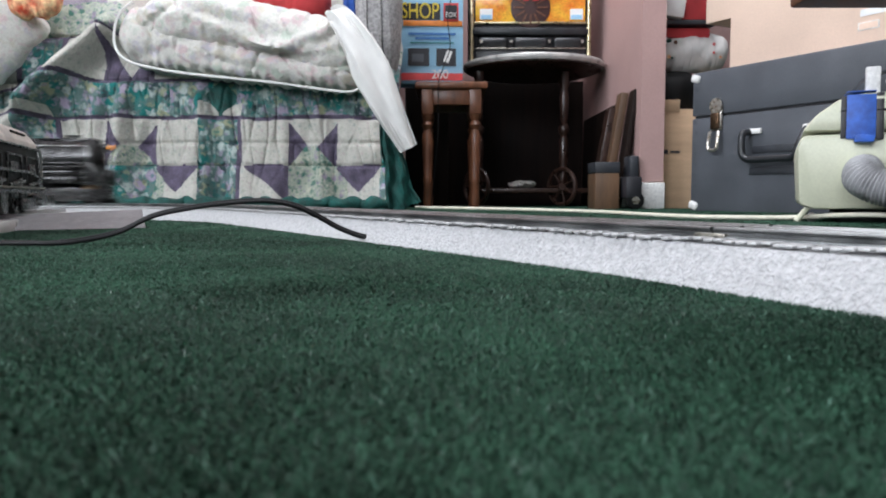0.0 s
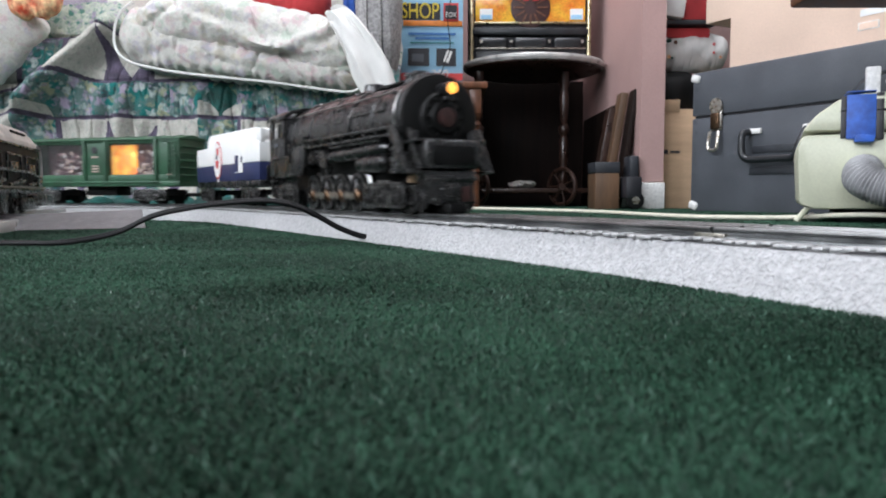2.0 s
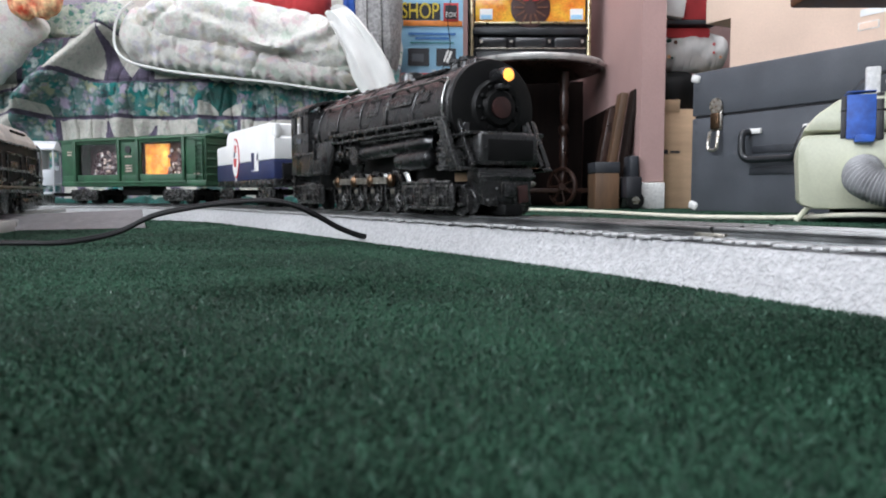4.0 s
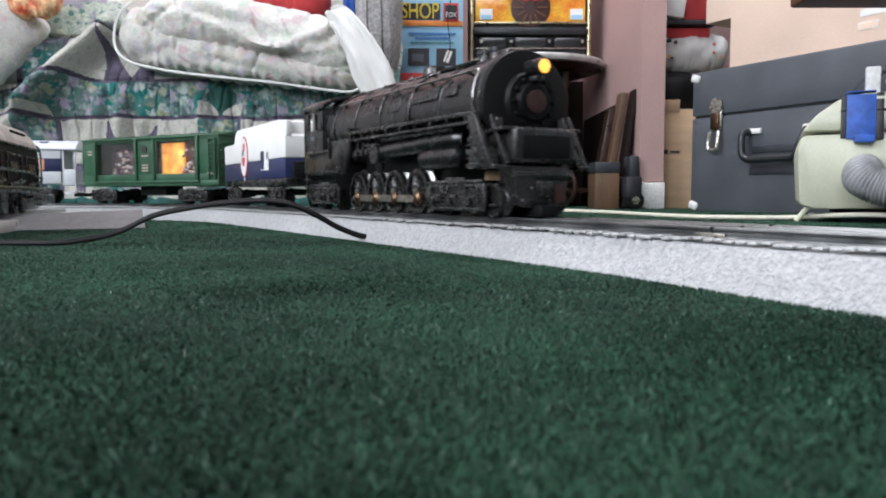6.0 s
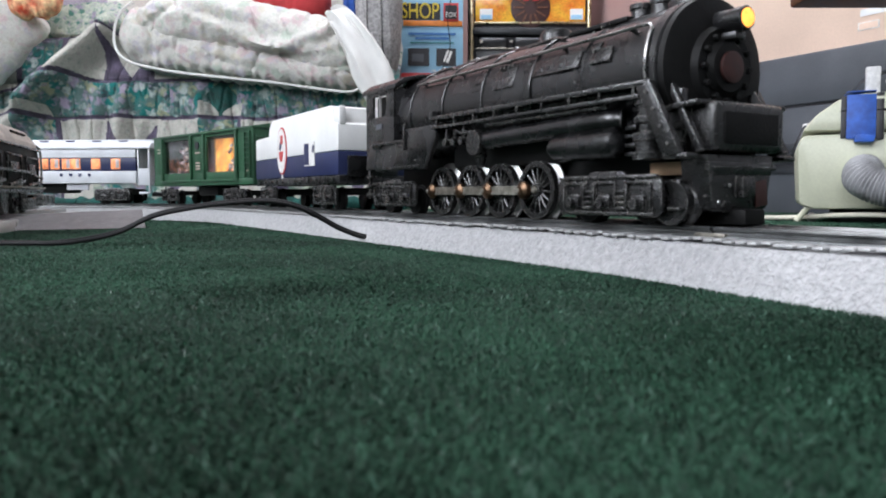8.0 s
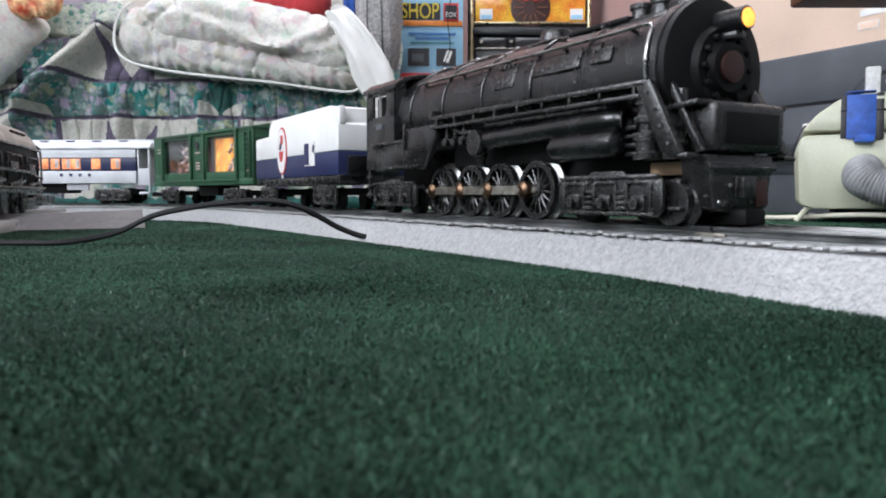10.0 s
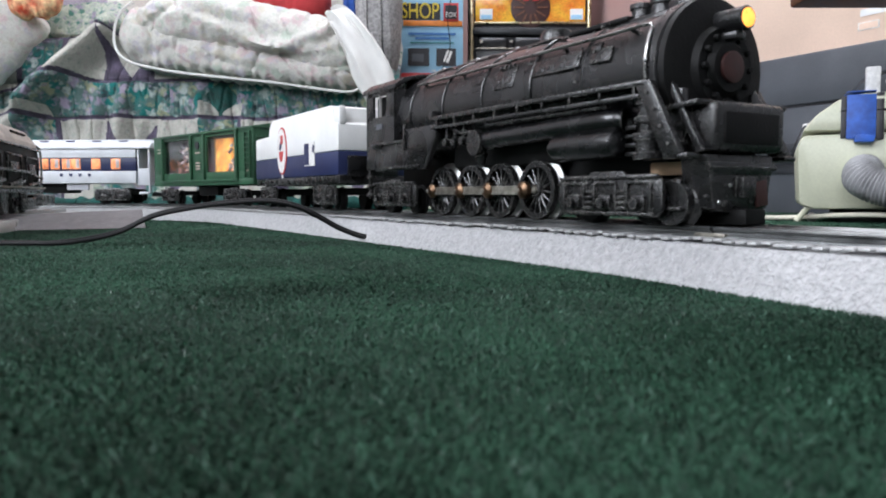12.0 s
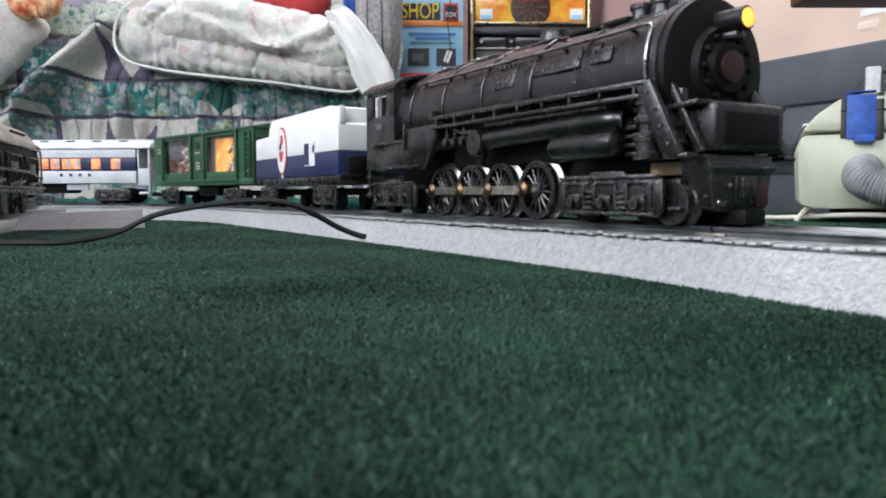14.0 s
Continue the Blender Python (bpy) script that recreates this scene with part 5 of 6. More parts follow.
    for sy in (-1, 1):
        for x, zz, w, h in ((0.046, 0.0705, 0.017, 0.011), (0.086, 0.0715, 0.034, 0.008)):
            g = math.asin((zz - CZ) / R)
            p = part("cast_panel", box(w, 0.0016, h, (x, sy * (R * math.cos(g) - 0.0003), zz), 0.0005, (sy * math.degrees(g) * 1, 0, 0)), "black_worn", t)
            for k in range(4):
                part("rivet_plate", box(w / 6, 0.001, h / 3.2, (x + (k - 1.5) * w / 4.6, sy * (R * math.cos(g) + 0.0007), zz - h * 0.12), 0.0003, (sy * math.degrees(g), 0, 0)), "black", p)
        # running board with its stays, and the sloping ladder beam
        part("running_board", box(0.17, 0.0075, 0.0024, (0.0635, sy * 0.0292, 0.0555), 0.0006, (0, 0.2, 0)), "black_worn", t)
        part("running_rail", box(0.165, 0.0016, 0.0018, (0.062, sy * 0.0318, 0.0505), 0.0004), "black", t)
        for k in range(9):
            part("stay", box(0.0014, 0.0018, 0.0055, (-0.014 + 0.0195 * k, sy * 0.0318, 0.0532), 0.0003), "black_worn", t)
        part("deck_step", box(0.004, 0.004, 0.006, (-0.0215, sy * 0.030, 0.0575), 0.0006), "black", t)
        lad = prism([(0.1425, 0.0562), (0.1505, 0.0562), (0.1665, 0.0275), (0.1605, 0.0262), (0.1575, 0.0275)], 0.0032, pose(0, sy * 0.0312, 0), 0.0005)
        lad = merge(lad, prism([(0.151, 0.0562), (0.154, 0.0562), (0.170, 0.0285), (0.1672, 0.0275)], 0.0028, pose(0, sy * 0.0235, 0), 0.0004))
        for k in range(4):
            u = (k + 0.5) / 4
            lad = merge(lad, box(0.002, 0.006, 0.0016, (0.1475 + 0.016 * u, sy * 0.0272, 0.0552 - 0.027 * u), 0.0003), lathe([(0.0, 0), (0.0007, 0), (0, 0.0008)], (0.1475 + 0.0155 * u, sy * 0.0328 - (0.0008 if sy < 0 else 0), 0.0548 - 0.027 * u), "y", 8))
        part("ladder", lad, "black_worn", t)
        part("ladder_foot", box(0.012, 0.007, 0.0022, (0.163, sy * 0.0285, 0.0265), 0.0008), "black_worn", t)
        # pipes, tank, generator
        part("steam_pipe", sweep(smooth_line([(0.028, sy * 0.0265, 0.0405), (0.06, sy * 0.0268, 0.0415), (0.1, sy * 0.0268, 0.0425), (0.122, sy * 0.0268, 0.0428), (0.1285, sy * 0.024, 0.0428)], 6), circle(0.0048, 14)), "black", t)
        part("air_tank", lathe([(0.0, 0.086), (0.003, 0.0862), (0.0058, 0.0885), (0.0062, 0.091), (0.0062, 0.1255), (0.0058, 0.128), (0.003, 0.1302), (0.0, 0.1305)], (0, sy * 0.0265, 0.0332), "x", 24), "black", t)
        part("tank_cap", lathe([(0.0, 0.0845), (0.0035, 0.0845), (0.0035, 0.0865), (0, 0.0865)], (0, sy * 0.0265, 0.0332), "x", 10), "black_worn", t)
        part("generator", merge(lathe([(0.0, 0), (0.0065, 0), (0.0072, 0.003), (0.006, 0.006), (0.003, 0.0075), (0, 0.0078)], (0.0245, sy * 0.0245 - (0.0078 if sy < 0 else 0), 0.0395), "y", 22), rod((0.0245, sy * 0.027, 0.034), (0.0245, sy * 0.027, 0.0265), 0.0036, 0.002, 12)), "black_worn", t)
        for k in range(3):
            part("bracket", merge(box(0.0024, 0.004, 0.012, (-0.008 + 0.009 * k, sy * 0.0275, 0.0455), 0.0006), lathe([(0.0, -0.002), (0.0022, -0.002), (0.0022, 0.002), (0, 0.002)], (-0.008 + 0.009 * k, sy * 0.029, 0.0415), "y", 10)), "black_worn", t)
        # stacked pump behind the ladder
        pump = lathe([(0.0, 0.026), (0.006, 0.026), (0.006, 0.0285), (0.0048, 0.029), (0.0048, 0.033), (0.006, 0.0335), (0.006, 0.036), (0.0035, 0.037), (0.0035, 0.040), (0.0055, 0.0405), (0.0055, 0.0425), (0.0042, 0.043), (0.0042, 0.047), (0.0055, 0.0475), (0.0055, 0.0495), (0.0, 0.05)], (0.1435, sy * 0.0255, 0), "z", 20)
        part("air_pump", pump, "black_worn", t)
        part("pump_backing", box(0.026, 0.004, 0.027, (0.1445, sy * 0.0205, 0.0395), 0.0006), "black", t)
        for k in range(4):
            part("pump_fin", box(0.006, 0.003, 0.0016, (0.134, sy * 0.0245, 0.0285 + 0.0036 * k), 0.0003), "black", t)
        # cast plates, studs and a pipe run on the upper boiler
        for x, zz, w, h in ((0.116, 0.0712, 0.012, 0.007), (0.022, 0.0690, 0.012, 0.005), (0.066, 0.0735, 0.010, 0.005)):
            g = math.asin((zz - CZ) / R)
            yy = sy * (R * math.cos(g) - 0.0008)
            pl = box(w, 0.0014, h, (x, yy, zz), 0.0004, (sy * math.degrees(g), 0, 0))
            for a in range(5):
                for b in (-1, 1):
                    pl = merge(pl, box(0.0008, 0.0008, 0.0008, (x + (a - 2) * w * 0.22, yy + sy * 0.0009 - sy * b * h * 0.36 * math.sin(g), zz + b * h * 0.36)))
            part("boiler_plate", pl, "black_worn", t)
        for k in range(4):
            part("plate_tooth", box(0.0016, 0.0016, 0.0026, (0.0405 + 0.0036 * k, sy * 0.0250, 0.0765), 0.0004, (sy * 30, 0, 0)), "black_worn", t)
        part("sand_pipe", sweep(smooth_line([(0.0, sy * 0.0292, 0.0490), (0.004, sy * 0.0296, 0.0470), (0.012, sy * 0.0296, 0.0455), (0.020, sy * 0.029, 0.0460)], 5), circle(0.0009, 8)), "black_worn", t)
        part("lower_pipe", sweep(smooth_line([(0.034, sy * 0.0300, 0.0478), (0.08, sy * 0.0300, 0.0482), (0.125, sy * 0.0300, 0.0486)], 4), circle(0.0011, 8)), "black_worn", t)
        # silver handrail
        hr = smooth_line([(-0.052, sy * 0.0238, 0.0795), (0.0, sy * 0.0238, 0.0795), (0.06, sy * 0.0238, 0.0795), (0.12, sy * 0.0238, 0.0795), (0.1385, sy * 0.0238, 0.0798), (0.1432, sy * 0.0242, 0.0782), (0.1445, sy * 0.0272, 0.0735), (0.1452, sy * 0.0296, 0.0655), (0.1452, sy * 0.0292, 0.0575)], 6)
        part("handrail", sweep(hr, circle(0.0008, 8)), "steel", t, "thin bright metal handrail")
        for k in range(5):
            part("rail_post", rod((-0.045 + 0.044 * k, sy * 0.020, 0.0785), (-0.045 + 0.044 * k, sy * 0.0242, 0.0797), 0.0009, seg=8), "black_worn", t)
        # firebox side
        fb = prism([(-0.098, 0.0275), (-0.031, 0.0275), (-0.0165, 0.0455), (-0.0165, 0.0525), (-0.054, 0.0525), (-0.054, 0.0455), (-0.080, 0.0445), (-0.098, 0.0415)], 0.004, pose(0, sy * 0.0298, 0), 0.0006)
        random.seed(5)
        for k in range(14):
            fb = merge(fb, lathe([(0.0, 0), (0.0008, 0), (0, 0.0007)], (random.uniform(-0.075, -0.03), sy * 0.0318 - (0.0007 if sy < 0 else 0), random.uniform(0.031, 0.043)), "y", 6))
        part("firebox_side", fb, "black", t)
        part("panel_frame", merge(box(0.05, 0.0016, 0.0016, (-0.06, sy * 0.0322, 0.0293), 0.0003), box(0.0016, 0.0016, 0.016, (-0.0545, sy * 0.0322, 0.0475), 0.0003), box(0.04, 0.0016, 0.0018, (-0.074, sy * 0.0322, 0.0452), 0.0003)), "black_worn", t)
        part("injector", lathe([(0.0, -0.006), (0.0028, -0.006), (0.0032, 0.0), (0.0022, 0.005), (0, 0.005)], (-0.0925, sy * 0.031, 0.0445), "x", 12), "black_worn", t)
    part("frame", box(0.24, 0.02, 0.02, (0.02, 0, 0.027), 0.002), "soot", t)
    part("weight", box(0.1, 0.036, 0.03, (0.03, 0, 0.042), 0.003), "soot", t)
    # cab
    cab = part("cab", box(0.002, 0.058, 0.05, (-0.0735, 0, 0.055), 0.0005), "black", t)
    # Black filler block that stands in for the unlit inside of the cab.
    part("cab_dark_fill", box(0.034, 0.05, 0.046, (-0.0925, 0, 0.055), 0.002), "soot", cab)
    for sy in (-1, 1):
        part("cab_side", merge(box(0.042, 0.002, 0.034, (-0.0935, sy * 0.0296, 0.0465), 0.0005), box(0.011, 0.002, 0.020, (-0.109, sy * 0.0296, 0.0715), 0.0005), box(0.011, 0.002, 0.020, (-0.078, sy * 0.0296, 0.0715), 0.0005), box(0.042, 0.002, 0.005, (-0.0935, sy * 0.0296, 0.0795), 0.0005)), "black", cab)
    for sy in (-1, 1):
        part("cab_window_post", box(0.0010, 0.0016, 0.015, (-0.0935, sy * 0.0298, 0.0705)), "rim", cab)
        part("number_bar", box(0.009, 0.0006, 0.0035, (-0.0935, sy * 0.0309, 0.057)), "grey", cab, "faint grey number bar")
        part("ladder_step", merge(box(0.003, 0.002, 0.03, (-0.1125, sy * 0.0285, 0.0245), 0.0004), *[box(0.008, 0.004, 0.0014, (-0.111, sy * 0.0285, 0.012 + 0.006 * k), 0.0003) for k in range(4)]), "black_worn", cab)
    roof = [(-0.0315, 0.0795), (-0.031, 0.0825), (-0.024, 0.0872), (-0.012, 0.0898), (0.0, 0.0904), (0.012, 0.0898), (0.024, 0.0872), (0.031, 0.0825), (0.0315, 0.0795), (0.0295, 0.0795), (0.02, 0.0855), (0, 0.0885), (-0.02, 0.0855), (-0.0295, 0.0795)]
    part("cab_roof", prism(roof, 0.05, pose(-0.0945, 0, 0, 0, 0, 90), 0.0004), "black", t)
    # front platform, buffer box and pilot
    part("front_box", box(0.0125, 0.0405, 0.0185, (0.1663, -0.0008, 0.0375), 0.0024, seg=3), "black_worn", t)
    # Added black fill that stands in for the shaded recess behind the plates.
    part("recess_fill", box(0.014, 0.036, 0.017, (0.1535, 0, 0.0365), 0.001), "soot", t)
    # Face plate blackened to put the box front's shade into colour.
    part("front_box_face", box(0.002, 0.031, 0.012, (0.1723, -0.0008, 0.037), 0.0007), "soot", t)
    part("front_deck", prism([(0.140, 0.0455), (0.168, 0.0475), (0.168, 0.0455), (0.140, 0.0435)], 0.052, None, 0.0005), "black_worn", t)
    for sy in (-1, 1):
        part("deck_side", prism([(0.148, 0.0458), (0.1618, 0.0458), (0.1618, 0.041), (0.156, 0.0295), (0.153, 0.031)], 0.002, pose(0, sy * 0.0205, 0), 0.0004), "black_worn", t)
        part("lug", lathe([(0.0, -0.002), (0.002, -0.002), (0.002, 0.002), (0, 0.002)], (0.1575, sy * 0.0225, 0.0385), "x", 10), "black_worn", t)
    pil = prism([(-0.020, 0.0275), (0.0185, 0.0275), (0.0155, 0.0065), (0.010, 0.0052), (-0.010, 0.0052), (-0.0165, 0.0065)], 0.014, pose(0.1615, 0, 0, 0, 0, 90), 0.0012)
    part("pilot", merge(pil, box(0.004, 0.040, 0.0035, (0.160, 0, 0.0262), 0.0008), box(0.006, 0.008, 0.008, (0.169, 0, 0.015), 0.001), rod((0.168, -0.0195, 0.0225), (0.168, 0.0195, 0.0225), 0.0012, seg=8)), "black_worn", t)
    part("pilot_beam", prism([(-0.0198, 0.0245), (0.0188, 0.0245), (0.0165, 0.0195), (-0.0175, 0.0195)], 0.006, pose(0.166, 0, 0, 0, 0, 90), 0.0006), "black", t)
    random.seed(31)
    for k in range(9):
        part("pilot_rivet", lathe([(0.0, 0), (0.0008, 0), (0.0006, 0.0006), (0, 0.0008)], (0.1686, random.uniform(-0.014, 0.014), random.uniform(0.008, 0.018)), "x", 8), "rail" if k % 3 == 0 else "black_worn", t)
    part("rusty_plate", box(0.0008, 0.007, 0.010, (0.1690, 0.0105, 0.0125), 0.0003, (8, 0, 0)), "maroon", t, "rusty brown patch on the pilot")
    for sy in (-1, 1):
        part("step_bracket", merge(box(0.002, 0.003, 0.012, (0.1560, sy * 0.0205, 0.012), 0.0005), box(0.006, 0.006, 0.0014, (0.1565, sy * 0.0215, 0.0065), 0.0004)), "black_worn", t)
    part("tan_block", box(0.017, 0.03, 0.0055, (0.1430, 0, 0.0225), 0.0008), "card", t, "reddish brown insulating block")
    truck(t, 0.121, 0.0315, 0.003, 0.0203, 3, 0.0255, 0.0085, "front_truck")
    truck(t, -0.0815, 0.031, 0.0045, 0.0205, 3, 0.0255, 0.0085, "rear_truck")
    part("pony_wheel", lathe([(0.001, -0.022), (0.0088, -0.022), (0.0088, -0.018), (0.0104, -0.0165), (0.0104, -0.0152), (0.002, -0.015), (0.002, 0.015), (0.0104, 0.0152), (0.0104, 0.0165), (0.0088, 0.018), (0.0088, 0.022), (0.001, 0.022)], (0.1525, 0, 0.0088), "y", 30), "black_worn", t, "worn black leading wheels")
    part("shoe", box(0.03, 0.012, 0.006, (0.16, 0, 0.0035), 0.001), "soot", t)
    wheels = [(driver(x, t, sy), x, sy) for x in AXLES for sy in (-1, 1)]
    rods = []
    for sy in (-1, 1):
        x0, x1 = AXLES[-1], AXLES[0]
        bar = merge(box(x1 - x0 + 0.003, 0.0012, 0.0044, ((x0 + x1) / 2, 0, 0), 0.0003), box(x1 - x0, 0.0018, 0.0009, ((x0 + x1) / 2, 0, 0.0018), 0.0002), box(x1 - x0, 0.0018, 0.0009, ((x0 + x1) / 2, 0, -0.0018), 0.0002))
        r = part("side_rod", bar, "rod", t, "dull steel coupling rod")
        for x in AXLES:
            boss = [(0.0, -0.0036), (0.0017, -0.0036), (0.0020, -0.0026), (0.0024, -0.0024), (0.0043, -0.0012), (0.0044, 0.0012), (0, 0.0012)]
            if sy > 0:
                boss = [(rr, -yy) for rr, yy in boss[::-1]]
            p = part("crank_pin", lathe(boss, (x, 0, 0), "y", 18), "brass", r, "coppery brass crank boss")
            part("screw_head", lathe([(0.0, -0.0044), (0.0011, -0.0042), (0.0013, -0.0034), (0, -0.0034)] if sy < 0 else [(0.0, 0.0034), (0.0013, 0.0034), (0.0011, 0.0042), (0, 0.0044)], (x, 0, 0), "y", 12), "rod", p)
        rods.append((r, sy))
    return t, wheels, rods


LOCO, WHEELS, RODS = locomotive()


def tender():
    t = thing("tender", "white and navy toy tender with a round badge", "tender", ride(-1.2, 0.11))
    side = [(-0.108, 0.0455), (0.108, 0.0455), (0.108, 0.066), (0.098, 0.068), (0.098, 0.0795), (0.09, 0.081), (-0.050, 0.0815), (-0.058, 0.080), (-0.0635, 0.074), (-0.0655, 0.0675), (-0.108, 0.0665)]
    part("upper_body", prism(side, 0.057, None, 0.0018), "white", t, "white upper body")
    for sy in (-1, 1):
        part("front_wing", box(0.012, 0.006, 0.014, (0.103, sy * 0.0245, 0.0725), 0.0018), "white", t)
    part("coal_hatch", box(0.10, 0.034, 0.002, (0.02, 0, 0.082), 0.0008), "white", t)
    part("lower_body", box(0.216, 0.0572, 0.0185, (0, 0, 0.0363), 0.0012), "navy", t, "navy blue lower body")
    part("frame", box(0.216, 0.056, 0.0065, (0, 0, 0.0238), 0.001), "black", t)
    for k in range(12):
        for sy in (-1, 1):
            part("rivet", box(0.003, 0.001, 0.0025, (-0.095 + 0.0172 * k, sy * 0.0283, 0.0238), 0.0003), "black_worn", t)
    for sy in (-1, 1):
        def oval(rx, rz, y, x=-0.024, z=0.0515):
            bm = prism([(rx * math.cos(2 * math.pi * k / 28), rz * math.sin(2 * math.pi * k / 28)) for k in range(28)], 0.0006, pose(x, sy * y, z))
            return bm
        b = part("badge", oval(0.0132, 0.0215, 0.0289), "red", t, "round badge with a red ring")
        part("badge_field", oval(0.0118, 0.0198, 0.0294), "nick", b)
        part("badge_mark", merge(prism([(-0.006, 0.0), (0.006, 0.0), (0.003, -0.009), (-0.003, -0.009)], 0.0006, pose(-0.024, sy * 0.0298, 0.051)), box(0.006, 0.0006, 0.008, (-0.022, sy * 0.0298, 0.0615))), "red", b)
        part("badge_mark", box(0.0045, 0.0006, 0.006, (-0.026, sy * 0.0298, 0.0555), 0, (0, 25, 0)), "navy", b)
        s = part("square_badge", box(0.024, 0.0006, 0.0195, (0.047, sy * 0.0289, 0.0455)), "nick", t, "small white square badge")
        part("square_mark", box(0.010, 0.0006, 0.0175, (0.0412, sy * 0.0293, 0.0455)), "navy", s)
        part("square_mark", box(0.0035, 0.0006, 0.006, (0.0565, sy * 0.0293, 0.0495), 0, (0, 20, 0)), "navy", s)
        part("light_mark", box(0.003, 0.0008, 0.0035, (-0.024, sy * 0.0289, 0.0285)), "nick", t)
    part("front_plate", box(0.003, 0.042, 0.016, (0.1088, 0, 0.034), 0.0005), "black", t)
    part("coupling", box(0.05, 0.008, 0.004, (0.13, 0, 0.012), 0.001), "soot", t)
    part("coupling", box(0.03, 0.008, 0.005, (-0.118, 0, 0.012), 0.001), "soot", t)
    truck(t, 0.070, 0.025, 0.004, 0.0195, 2, 0.0245)
    truck(t, -0.078, 0.025, 0.004, 0.0195, 2, 0.0245)
    return t


TENDER = tender()


def boxcar():
    t = thing("display_boxcar", "dark green toy boxcar with lit display windows", "boxcar", ride(-1.5, 0.15))
    L, w = 0.128, 0.0285
    part("floor_frame", box(2 * L, 2 * w + 0.002, 0.007, (0, 0, 0.0265), 0.001), "boxcar", t)
    part("roof", prism([(-w - 0.0015, 0.084), (-w - 0.001, 0.086), (0, 0.0905), (w + 0.001, 0.086), (w + 0.0015, 0.084)], 2 * L + 0.004, pose(0, 0, 0, 0, 0, 90), 0.0006), "boxcar", t)
    for k in range(9):
        part("roof_rib", prism([(-w - 0.0014, 0.0862), (0, 0.0912), (w + 0.0014, 0.0862), (w, 0.0855), (0, 0.090), (-w, 0.0855)], 0.0022, pose(-0.112 + 0.028 * k, 0, 0, 0, 0, 90)), "boxcar", t)
    for sx in (-1, 1):
        part("end_wall", box(0.003, 2 * w, 0.058, (sx * (L - 0.0015), 0, 0.056), 0.0006), "boxcar", t)
        for k in range(5):
            part("end_rib", box(0.0025, 2 * w - 0.006, 0.003, (sx * (L + 0.0005), 0, 0.037 + 0.0095 * k), 0.0008), "boxcar", t)
    for sy in (-1, 1):
        part("side_wall", merge(box(2 * L, 0.003, 0.010, (0, sy * (w - 0.0015), 0.0335), 0.0005), box(2 * L, 0.003, 0.0055, (0, sy * (w - 0.0015), 0.0822), 0.0005),
                                *[box(ww, 0.003, 0.043, (x, sy * (w - 0.0015), 0.059), 0.0005) for x, ww in ((0.109, 0.038), (-0.113, 0.030), (-0.0025, 0.043))]), "boxcar", t)
        for x in (0.0145, -0.019, 0.0925, -0.1005):
            part("door_post", box(0.0048, 0.003, 0.056, (x, sy * (w + 0.0012), 0.0575), 0.0008), "boxcar", t)
        part("door_rail", box(0.2, 0.003, 0.003, (-0.003, sy * (w + 0.0012), 0.0285), 0.0006), "boxcar", t)
        part("door_rail", box(0.2, 0.003, 0.0025, (-0.003, sy * (w + 0.0012), 0.0842), 0.0006), "boxcar", t)
        part("emblem", lathe([(0.0, 0), (0.005, 0), (0.0045, 0.001), (0, 0.001)], (-0.0025, sy * (w + 0.0002) - (0.001 if sy < 0 else 0), 0.071), "y", 18), "ink", t)
        for z in (0.062, 0.050, 0.0465, 0.043):
            part("text_bar", box(0.011, 0.0006, 0.002, (-0.0025, sy * (w + 0.0002), z)), "coin", t, "small pale lettering bar")
        for x, z in ((0.113, 0.0385), (-0.112, 0.07), (-0.112, 0.066)):
            part("text_bar", box(0.008, 0.0006, 0.0018, (x, sy * (w + 0.0002), z)), "coin", t, "small pale lettering bar")
        lad = merge(*[box(0.0012, 0.002, 0.05, (x, sy * (w + 0.002), 0.056)) for x in (0.113, 0.124)], *[box(0.011, 0.002, 0.0012, (0.1185, sy * (w + 0.002), 0.036 + 0.0055 * k)) for k in range(9)])
        part("ladder", lad, "boxcar", t)
        for a, b in ((0.018, 0.091), (-0.099, -0.023)):
            pane = part("pane", box(b - a, 0.0008, 0.042, ((a + b) / 2, sy * (w - 0.0028), 0.059)), "glass", t)
            pane.visible_shadow = False
    part("lit_backdrop", box(0.040, 0.004, 0.040, (0.030, -0.010, 0.0585), 0.001), "cargo_glow", t, "orange glowing lit interior")
    part("dim_backdrop", box(0.205, 0.003, 0.042, (-0.006, 0.004, 0.059), 0.001), "cargo", t)
    random.seed(12)
    for k in range(96):
        a = ((0.058, 0.089), (-0.078, -0.030))[k % 2]
        x, z = random.uniform(*a), 0.040 + 0.030 * random.random() ** 1.4
        part("figure_bead", box(0.0042, 0.003, 0.0036, (x, -0.012 - random.uniform(0, 0.008), z), 0.0010, (random.uniform(-30, 30), random.uniform(-40, 40), 0)), random.choice(("coin", "coin", "cargo", "cargo", "coach_pale", "maroon")), t)
    part("coupling", box(0.034, 0.008, 0.005, (0.14, 0, 0.012), 0.001), "soot", t)
    part("coupling", box(0.034, 0.008, 0.005, (-0.14, 0, 0.012), 0.001), "soot", t)
    truck(t, 0.078, 0.025, 0.004, 0.019, 2, 0.0245)
    truck(t, -0.090, 0.025, 0.004, 0.019, 2, 0.0245)
    part("underframe", box(0.05, 0.03, 0.012, (-0.005, 0, 0.017), 0.002), "soot", t)
    return t


BOXCAR = boxcar()


